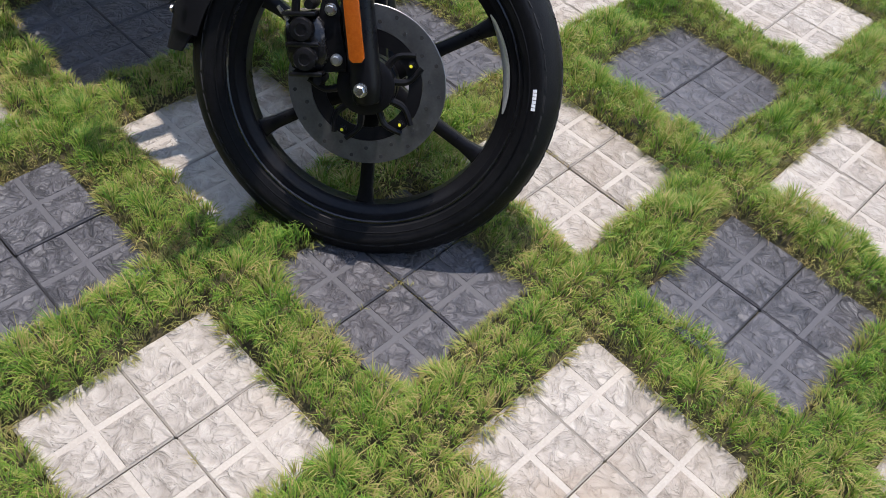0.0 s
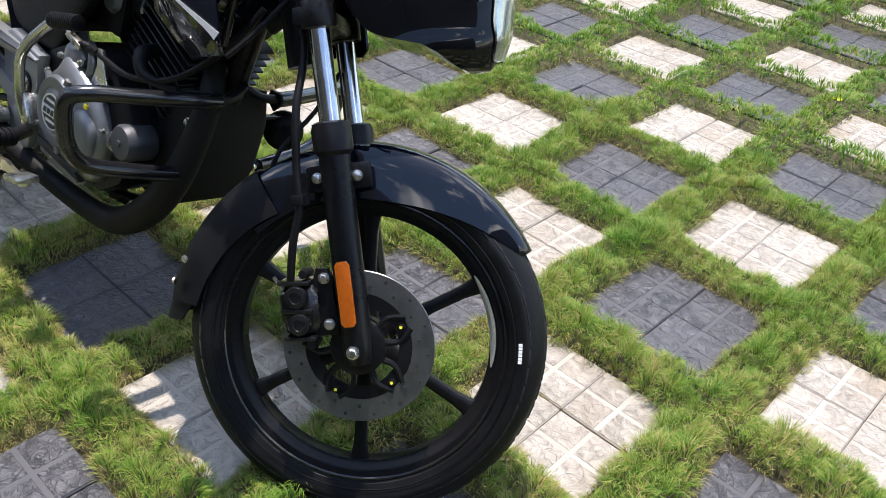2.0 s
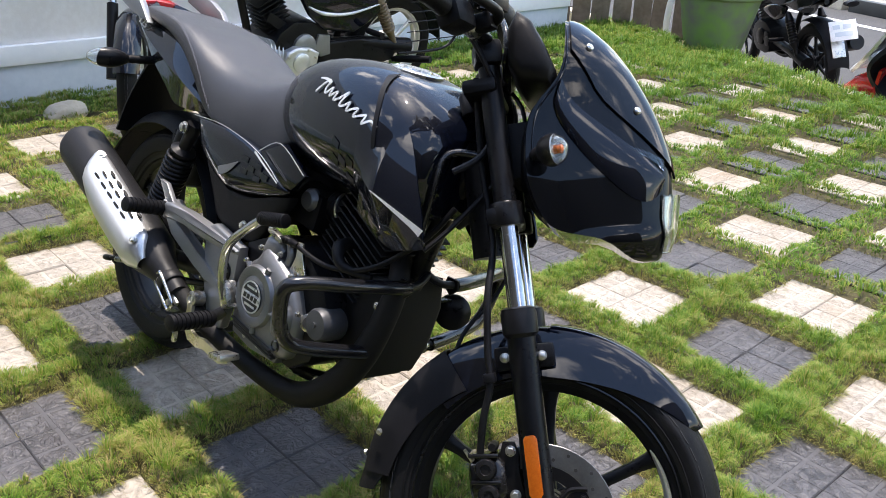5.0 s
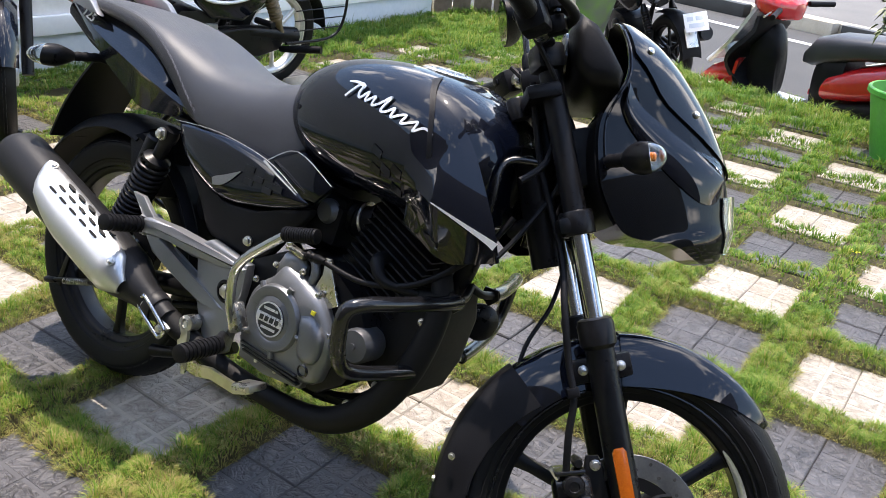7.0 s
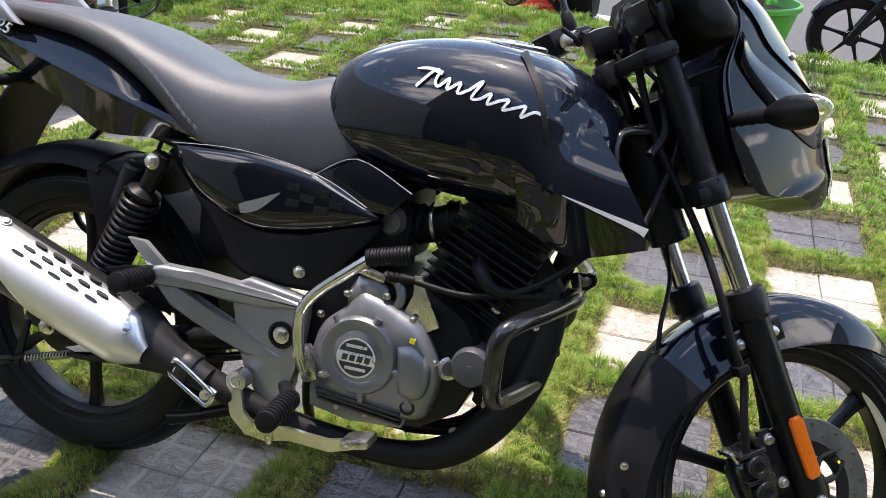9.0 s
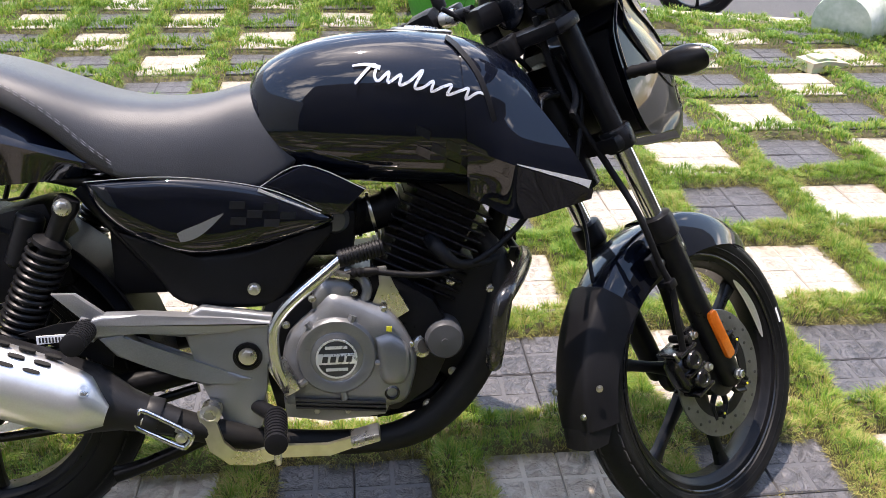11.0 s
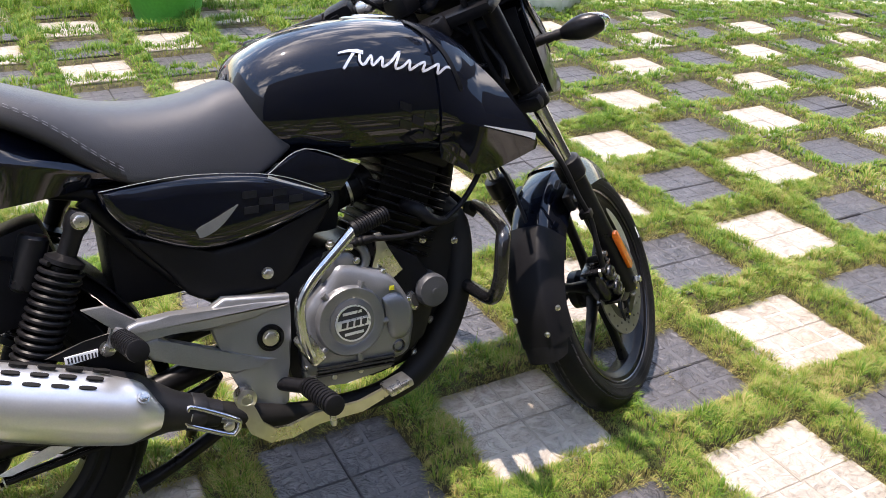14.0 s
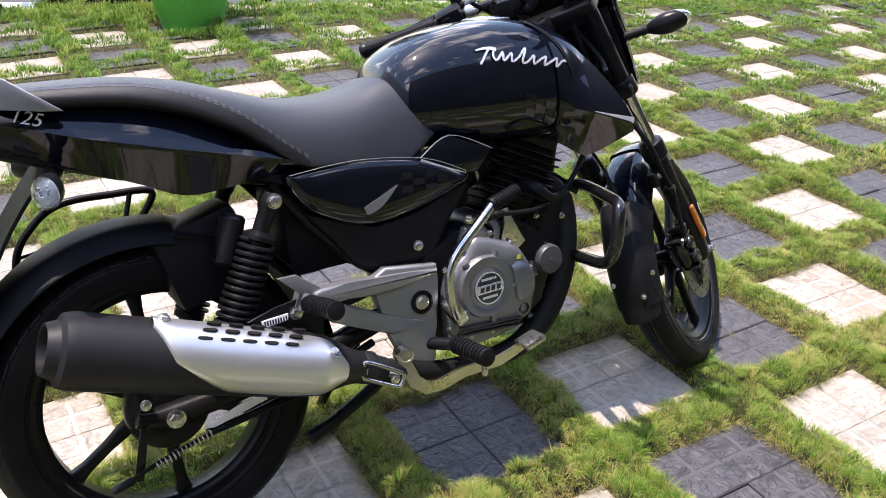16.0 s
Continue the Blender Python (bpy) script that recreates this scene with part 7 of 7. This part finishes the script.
    part("under_panel", loft([ring_super(x, zt, (zt + zb) / 2, zb, w, 0.7, 0.8, 20) for x, zt, zb, w in ((-0.10, 0.50, 0.34, 0.12), (0.15, 0.46, 0.26, 0.14), (0.40, 0.40, 0.24, 0.14), (0.62, 0.33, 0.25, 0.12))]), M_MATTE, root)
    part("under_seat", loft([ring_super(x, zt, (zt + zb) / 2, zb, w, 0.7, 0.8, 20) for x, zt, zb, w in ((0.36, 0.68, 0.36, 0.125), (0.50, 0.67, 0.30, 0.13), (0.58, 0.60, 0.28, 0.08))]), M_MATTE, root)
    part("engine", box((0.36, 0.16, 0.18), pose(0.12, 0.05, 0.26), 0.04), M_SATIN, root)
    part("muffler", tube([(0.25, -0.10, 0.22), (0.0, -0.15, 0.26), (-0.30, -0.16, 0.32)], [0.02, 0.055, 0.055], 16, 4), M_MUFF, root)
    part("rear_fender", sheet(lambda u, v: (0.25 * math.cos(radians(80 + 110 * u)), 0.07 * (2 * v - 1), 0.215 + 0.25 * math.sin(radians(80 + 110 * u))), 14, 6, 0.004), M_MATTE, root)
    return root


p = along(-0.53, 0.29, STREET)
scooter(tuple(p), W2)


def pot(origin, r0, r1, h, mat, name, label):
    root = thing(name, Matrix.Translation(origin), label, "plant pot")
    part("pot_wall", lathe([(r0 * 0.9, 0.0), (r0, 0.005), (r1 * 0.965, h * 0.90), (r1, h * 0.905), (r1 * 1.03, h * 0.925), (r1 * 1.03, h * 0.985), (r1 * 1.01, h), (r1 * 0.96, h), (r1 * 0.94, h * 0.97), (r1 * 0.88, h * 0.86)], (0, 0, 0), (0, 0, 1), 48), mat, root)
    part("pot_soil", lathe([(r1 * 0.89, h * 0.86), (r1 * 0.6, h * 0.885), (0.0, h * 0.89)], (0, 0, 0), (0, 0, 1), 32), M_SOIL, root, "dark potting soil")
    return root


green = pot((-0.30, 3.98, -0.012), 0.180, 0.272, 0.375, M_GREENPOT, "plant_pot", "bright green plastic plant pot on the grass")
old = pot((-3.06, 5.42, -0.012), 0.22, 0.32, 0.46, M_OLDPOT, "plant_pot", "old grey plant pot flecked with green paint")


def leafy(origin, height, spread, n, seed, mats, leaf_len, name, label):
    """A shrub: stems that fork, and long pointed leaves in clumps along them."""
    r = random.Random(seed)
    root = thing(name, Matrix.Translation(origin), label, "plant")
    stems, leaves = bmesh.new(), [bmesh.new(), bmesh.new()]
    tips = []
    for i in range(9):
        a = 2 * math.pi * i / 9 + r.uniform(-0.3, 0.3)
        top = Vector((math.cos(a) * spread * r.uniform(0.3, 1.0), math.sin(a) * spread * r.uniform(0.3, 1.0), height * r.uniform(0.55, 1.0)))
        mid = top * 0.5 + Vector((r.uniform(-0.05, 0.05), r.uniform(-0.05, 0.05), 0.08))
        base = Vector((r.uniform(-0.02, 0.02), r.uniform(-0.02, 0.02), 0))
        tube([base, mid, top], [0.012, 0.007, 0.003], 7, 4, stems)
        line = spline([base, mid, top], 6)
        for k in range(4):
            s = line[r.randint(4, len(line) - 2)]
            e = s + Vector((r.uniform(-1, 1), r.uniform(-1, 1), r.uniform(-0.1, 0.8))).normalized() * spread * r.uniform(0.3, 0.6)
            tube([s, (s + e) / 2 + Vector((0, 0, 0.03)), e], [0.005, 0.003, 0.002], 5, 3, stems)
            tips += [(s.lerp(e, f), (e - s).normalized()) for f in (0.4, 0.6, 0.8, 1.0)]
        tips += [(q, (top - base).normalized()) for q in line[6:]]
    for i in range(n):
        p, d = tips[r.randrange(len(tips))]
        d = (d * 0.5 + Vector((r.uniform(-1, 1), r.uniform(-1, 1), r.uniform(-0.7, 0.6)))).normalized()
        L = leaf_len * r.uniform(0.6, 1.15)
        side = d.cross(Vector((r.uniform(-0.4, 0.4), r.uniform(-0.4, 0.4), 1))).normalized() * L * 0.11
        p = p + d * 0.008
        q1, q2, tip = p + d * L * 0.4 + Vector((0, 0, 0.01)), p + d * L * 0.7, p + d * L - Vector((0, 0, L * 0.25))
        b = leaves[1 if r.random() < 0.16 else 0]
        v = [b.verts.new(x) for x in (p, q1 + side, q2 + side * 0.7, tip, q2 - side * 0.7, q1 - side)]
        b.faces.new(v)
    part("stem", stems, M_WOOD, root)
    for b, m in zip(leaves, mats):
        tagged(part("foliage", b, m, root), kind="stuff")
    return root


leafy((-0.26, 3.98, 0.305), 0.50, 0.36, 1300, 5, (M_LEAF, M_LEAFB), 0.085, "shrub", "leafy green shrub growing in the green pot")

# fallen white planter with a dark mouth
root = thing("planter", Matrix.Translation((2.06, 3.48, 0.13)) @ Matrix.Rotation(radians(128), 4, 'Z') @ Matrix.Rotation(radians(78), 4, 'X'), "mossy white round planter lying on its side in grass", "planter")
part("planter_wall", lathe([(0.12, -0.26), (0.17, -0.25), (0.205, -0.02), (0.225, 0.0), (0.230, 0.03), (0.20, 0.035), (0.165, 0.02), (0.15, -0.10)], (0, 0, 0), (0, 0, 1), 40), M_MOSSW, root)
part("planter_mouth", lathe([(0.166, 0.018), (0.12, 0.012), (0.0, 0.006)], (0, 0, 0), (0, 0, 1), 32), M_TERRA, root, "dark earth inside")

# broken block
root = thing("broken_block", Matrix.Translation((1.50, 2.80, -0.004)) @ Matrix.Rotation(radians(12), 4, 'Z') @ Matrix.Scale(0.72, 4), "broken green-stained concrete block lying on a paver", "block")
part("block_slab", plate([(-0.15, 0.0), (0.15, 0.02), (0.16, 0.055), (-0.02, 0.085), (-0.145, 0.075)], -0.09, 0.10, 0.010), M_STONE, root)
part("block_chip", plate([(-0.10, 0.082), (0.05, 0.072), (0.07, 0.085), (-0.05, 0.105), (-0.10, 0.098)], -0.075, 0.06, 0.008), M_STONE, root)

# plank fence behind the far pot
fence = thing("fence", Matrix(), "weathered brown plank fence beyond the lawn", "fence")
fr = random.Random(4)
for k in range(8):
    x, y = -4.42 + 0.13 * k, 5.16 + 0.115 * k
    part("plank", box((0.155, 0.025, 1.1 + fr.uniform(-0.06, 0.06)), Matrix.Translation((x, y, 0.5)) @ Matrix.Rotation(radians(41 + fr.uniform(-2, 2)), 4, 'Z') @ Matrix.Rotation(radians(fr.uniform(-2, 2)), 4, 'Y'), 0.004), M_WOOD, fence)
pipe = tagged(part("pipe", tube([(-3.62, 5.62, -0.05), (-3.60, 5.58, 0.25), (-3.52, 5.66, 0.8)], 0.03, 12, 4), M_WPAINT), "white plastic pipe leaning on the fence", "pipe")

# pale stones in the grass by the compound wall
def stone(origin, size, seed):
    r = random.Random(seed)
    b = bmesh.new()
    bmesh.ops.create_icosphere(b, subdivisions=3, radius=1.0)
    for v in b.verts:
        k = 1 + 0.16 * noise.noise(v.co * 1.3 + Vector((seed, 0, 0))) + 0.05 * noise.noise(v.co * 4.0)
        v.co = Vector((v.co.x * size[0], v.co.y * size[1], v.co.z * size[2])) * k
    ob = part("stone", b, M_KERB)
    ob.matrix_world = Matrix.Translation(origin) @ Matrix.Rotation(r.uniform(0, 3), 4, 'Z')
    return tagged(ob, "pale rounded stone lying in the grass", "stone", "stones by the wall")


stone((-3.15, 2.36, 0.03), (0.11, 0.08, 0.055), 3)
stone((-3.86, 0.66, 0.02), (0.12, 0.09, 0.05), 5)

# a yellow flower in the grass
fl = thing("flower", Matrix.Translation((-0.215, 2.285, 0.0)), "small yellow flower in the grass", "flower")
part("flower_stem", tube([(0, 0, -0.01), (0.004, 0, 0.035)], 0.0015, 6, 1), M_LEAF, fl)
for k in range(6):
    a = 2 * math.pi * k / 6
    part("petal", loft([[Vector((math.cos(a) * d - math.sin(a) * w * s, math.sin(a) * d + math.cos(a) * w * s, 0.036 + z)) for s, z in ((-1, h), (0, h + 0.002), (1, h), (0, h - 0.002))] for d, w, h in ((0.002, 0.003, 0), (0.012, 0.008, 0.003), (0.020, 0.003, 0.002))]), M_YELLOW, fl)

# painted kerb blocks across the street
for k in range(14):
    c = along(-9 + 1.2 * k, 5.12, STREET + 0.08)
    ob = part("kerb_block", box((1.15, 0.16, 0.17), Matrix.Translation(c) @ Matrix.Rotation(math.atan2(EDGE_DIR.y, EDGE_DIR.x), 4, 'Z'), 0.012), (M_KERB, M_LABELK)[k % 2])
    tagged(ob, ("pale painted kerb block across the street", "black painted kerb block across the street")[k % 2], "kerb block", "street kerb blocks")

# ---- pavers and grass ----
rng = np.random.default_rng(7)


def paver_mesh(name, seed, mat, band):
    """One stamped paver: bevelled slab whose face is parted by shallow grooves into four pads."""
    r = random.Random(seed)
    h, g = 0.0770, 0.0050
    bm = box((2 * h, 2 * h, 0.030), Matrix.Translation((0, 0, -0.0185)), 0.0026, segs=1)
    for sx in (-1, 1):
        for sy in (-1, 1):
            a = (h - 0.002 - g) / 2
            c = Vector((sx * (g + a), sy * (g + a), -0.0035))
            box((2 * a, 2 * a, 0.0018 + r.uniform(-0.0003, 0.0004)), Matrix.Translation(c), 0.0008, bm, segs=1)
    for f in bm.faces:
        f.smooth = False
    me = bpy.data.meshes.new(name)
    bm.to_mesh(me)
    bm.free()
    me.materials.append(mat)
    me.materials.append(band)
    me.polygons.foreach_set("material_index", [0 if all(0.8 * g < abs(v) < h - 0.0018 for v in p.center[:2]) else 1 for p in me.polygons])
    return me


MESHES = {c: [paver_mesh("paver", 10 * c + k, (M_DARK, M_WHITE)[c], (M_DARK_BAND, M_WHITE_BAND)[c]) for k in range(3)] for c in (0, 1)}
paving = thing("paving", Matrix(), "checkerboard of dark slate and cream stamped pavers set in lawn", "paving")
tagged(paving, kind="structure")
groups = []
for i in range(-8, 20):
    for j in range(-7, 14):
        x, y = i * PITCH, j * PITCH
        if x > -3.95 and y < kerb_y(x) - 0.16 and x < 8.5 and not (x < -2.2 and y > 4.35):
            groups.append((i, j, x, y))
spots = []
for i, j, x, y in groups:
    dx, dy, rot = rng.uniform(-0.006, 0.006), rng.uniform(-0.006, 0.006), rng.uniform(-0.016, 0.016)
    for sx in (-1, 1):
        for sy in (-1, 1):
            px, py = sx * 0.0778, sy * 0.0778
            c, s = math.cos(rot), math.sin(rot)
            q = rng.integers(4)
            spots.append((math.hypot(x + 0.3, (y - 0.7) * 0.8), (i + j) % 2, x + dx + c * px - s * py, y + dy + s * px + c * py,
                          rng.uniform(-0.003, 0.002), rot + rng.uniform(-0.008, 0.008) + q * math.pi / 2, rng.uniform(-0.008, 0.008), rng.uniform(-0.008, 0.008)))
order = sorted(range(len(spots)), key=lambda k: spots[k][0])
rest, faced = {0: bmesh.new(), 1: bmesh.new()}, {0: [], 1: []}
for n, k in enumerate(order):
    _, c, x, y, z, r, ta, tb = spots[k]
    m = Matrix.Translation((x, y, z)) @ Euler((ta, tb, r)).to_matrix().to_4x4()
    me = MESHES[c][k % 3]
    if n < 300:
        ob = new("paver", me)
        ob.parent = paving
        ob.matrix_world = m
    else:
        v0 = len(rest[c].verts)
        rest[c].from_mesh(me)
        faced[c] += [p.material_index for p in me.polygons]
        rest[c].verts.ensure_lookup_table()
        for v in rest[c].verts[v0:]:
            v.co = m @ v.co
for c in (0, 1):
    me = bpy.data.meshes.new("far_pavers")
    rest[c].to_mesh(me)
    rest[c].free()
    me.materials.append((M_DARK, M_WHITE)[c])
    me.materials.append((M_DARK_BAND, M_WHITE_BAND)[c])
    me.polygons.foreach_set("material_index", faced[c])
    ob = new("far_pavers", me)
    ob.parent = paving
    tagged(ob, ("dark slate pavers", "cream pavers")[c], kind="stuff")


def fbm(x, y, s, seed):
    """Cheap smooth noise from sums of sines."""
    r = np.random.default_rng(seed)
    v = np.zeros_like(x)
    for k in range(7):
        a = r.uniform(0, 2 * np.pi)
        f = s * (1 + 0.55 * k)
        v += np.sin((x * np.cos(a) + y * np.sin(a)) * f + r.uniform(0, 6.28)) / (1 + 0.5 * k)
    return v / 3.2


def lawn(x0, x1, y0, y1, per_m2, hmin, hmax, width, seed, keep):
    """Grass blades, each a bent ribbon of five points."""
    r = np.random.default_rng(seed)
    n = int((x1 - x0) * (y1 - y0) * per_m2)
    x, y = r.uniform(x0, x1, n), r.uniform(y0, y1, n)
    cx, cy = x - np.round(x / PITCH) * PITCH, y - np.round(y / PITCH) * PITCH
    wob = 0.015 * fbm(x, y, 22, 3) + 0.009 * fbm(x, y, 75, 4)
    edge = np.maximum(np.abs(cx), np.abs(cy)) - (HALF - 0.007 + wob)      # > 0 in the strips
    tiled = (x > -3.95 + 0.16) & (y < kerb_y(x) - 0.34) & ~((x < -2.35) & (y > 4.2))
    gi, gj = np.round(x / PITCH), np.round(y / PITCH)
    luck = [np.abs(np.modf(np.sin(gi * a + gj * b) * 43758.5)[0]) for a, b in ((12.9, 78.2), (39.3, 11.1))]
    joint = ((np.abs(cx) < 0.0035) & (luck[0] < 0.22)) | ((np.abs(cy) < 0.0035) & (luck[1] < 0.22))      # sprigs along some joints
    joint &= tiled & (fbm(x, y, 26, 6) > 0.12)
    ok = ((edge > 0) | ~tiled | joint) & (y < kerb_y(x) - 0.0) & (x > -4.2)
    ok &= keep(x, y)
    x, y, cx, cy, edge, tiled = (v[ok] for v in (x, y, cx, cy, edge, tiled))
    n = len(x)
    depth = np.where(tiled, np.clip(edge / 0.036, 0, 1), 1.0)
    tall = 0.5 + 0.5 * np.clip(fbm(x, y, 9, 11), -1, 1)
    patch = 0.5 + 0.5 * np.clip(fbm(x, y, 2.2, 12), -1, 1)
    far = np.clip((y - 2.7) / 1.4, 0, 1) * np.clip((1.8 - x) / 2.0, 0.25, 1)
    h = (hmin + (hmax - hmin) * (0.35 + 0.65 * tall) * r.uniform(0.55, 1.05, n)) * (0.62 + 0.38 * depth) * (1 + far * (0.3 + 1.1 * patch))
    wild = r.uniform(0, 1, n) < 0.006 * (1 + 8 * far)
    h = np.where(wild, h * 1.7, h)
    # tufts: blades fan out from the middle of their tuft
    cell = 0.036 if per_m2 > 20000 else 0.055
    gx, gy = np.floor(x / cell), np.floor(y / cell)
    jx = np.modf(np.sin(gx * 127.1 + gy * 311.7) * 43758.5)[0]
    jy = np.modf(np.sin(gx * 269.5 + gy * 183.3) * 43758.5)[0]
    jh = np.abs(np.modf(np.sin(gx * 419.2 + gy * 71.9) * 43758.5)[0])
    rx, ry = (x - (gx + 0.5 + 0.3 * jx) * cell) / cell * 2, (y - (gy + 0.5 + 0.3 * jy) * cell) / cell * 2
    rr = np.clip(np.hypot(rx, ry), 0, 1.4)
    h = h * (0.62 + 0.8 * jh) * (1.12 - 0.28 * rr)
    az = np.arctan2(ry, rx) + r.normal(0, 0.7, n)
    lean = 0.18 + 0.66 * rr + r.uniform(0, 0.34, n)
    ox = np.where(np.abs(cx) >= np.abs(cy), -np.sign(cx), 0.0)
    oy = np.where(np.abs(cy) > np.abs(cx), -np.sign(cy), 0.0)
    push = np.where(tiled & (edge > 0), (1 - depth) * 0.55, 0)
    lx, ly = np.cos(az) * lean + ox * push, np.sin(az) * lean + oy * push
    bx, by = -np.sin(az), np.cos(az)
    w = width * r.uniform(0.7, 1.3, n)
    swell = np.sin(depth * np.pi / 2) ** 0.7
    z0 = -0.013 + (0.026 + 0.024 * tall) * swell * (0.55 + 0.45 * jh) * (1 + 0.5 * np.clip((y - 1.0) / 2, 0, 1))
    v = np.zeros((n, 5, 3))
    for k, (t, ww) in enumerate(((0.0, 1.0), (0.55, 0.8))):
        zz = z0 + h * (t - 0.10 * t * t * (lx * lx + ly * ly))
        px, py = x + lx * h * t * t * 0.9, y + ly * h * t * t * 0.9
        v[:, 2 * k, 0], v[:, 2 * k, 1], v[:, 2 * k, 2] = px - bx * w * ww / 2, py - by * w * ww / 2, zz
        v[:, 2 * k + 1, 0], v[:, 2 * k + 1, 1], v[:, 2 * k + 1, 2] = px + bx * w * ww / 2, py + by * w * ww / 2, zz
    v[:, 4, 0], v[:, 4, 1] = x + lx * h, y + ly * h
    v[:, 4, 2] = z0 + h * (1 - 0.28 * np.clip(lx * lx + ly * ly, 0, 1.6))
    me = bpy.data.meshes.new("grass")
    base = np.arange(n)[:, None] * 5
    loops = np.concatenate([base + np.array([[0, 1, 3, 2]]), base + np.array([[2, 3, 4]])], axis=1).ravel()
    me.vertices.add(5 * n)
    me.vertices.foreach_set("co", v.astype(np.float32).ravel())
    me.loops.add(7 * n)
    me.loops.foreach_set("vertex_index", loops.astype(np.int32))
    me.polygons.add(2 * n)
    starts = (np.arange(n)[:, None] * 7 + np.array([[0, 4]])).ravel()
    me.polygons.foreach_set("loop_start", starts.astype(np.int32))
    me.update(calc_edges=True)
    me.validate()
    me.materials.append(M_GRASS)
    return new("grass", me)


near = lambda x, y: (x > -2.6) & (x < 1.4) & (y > -0.9) & (y < 1.7)
for k, (args, keep) in enumerate((((-2.6, 1.4, -0.9, 1.7, 90000, 0.012, 0.033, 0.0017, 21), near),
                                  ((-4.3, 4.5, -1.0, 6.0, 18500, 0.016, 0.031, 0.0040, 22), lambda x, y: ~near(x, y) & (np.modf(np.abs(np.sin(x * 91.7 + y * 47.3)) * 437.5)[0] < np.clip(1.15 - 0.14 * np.clip(y - 1.0, 0, 3), 0.66, 1))),
                                  ((-4.3, 4.5, -5.1, -1.0, 5200, 0.03, 0.05, 0.0065, 24), lambda x, y: y < -1.0),
                                  ((4.5, 8.9, -1.6, 3.0, 3000, 0.03, 0.055, 0.008, 23), lambda x, y: x > 4.5))):
    tagged(lawn(*args, keep), "short lawn grass, green with straw-coloured patches, between the pavers", "grass", kind="stuff")
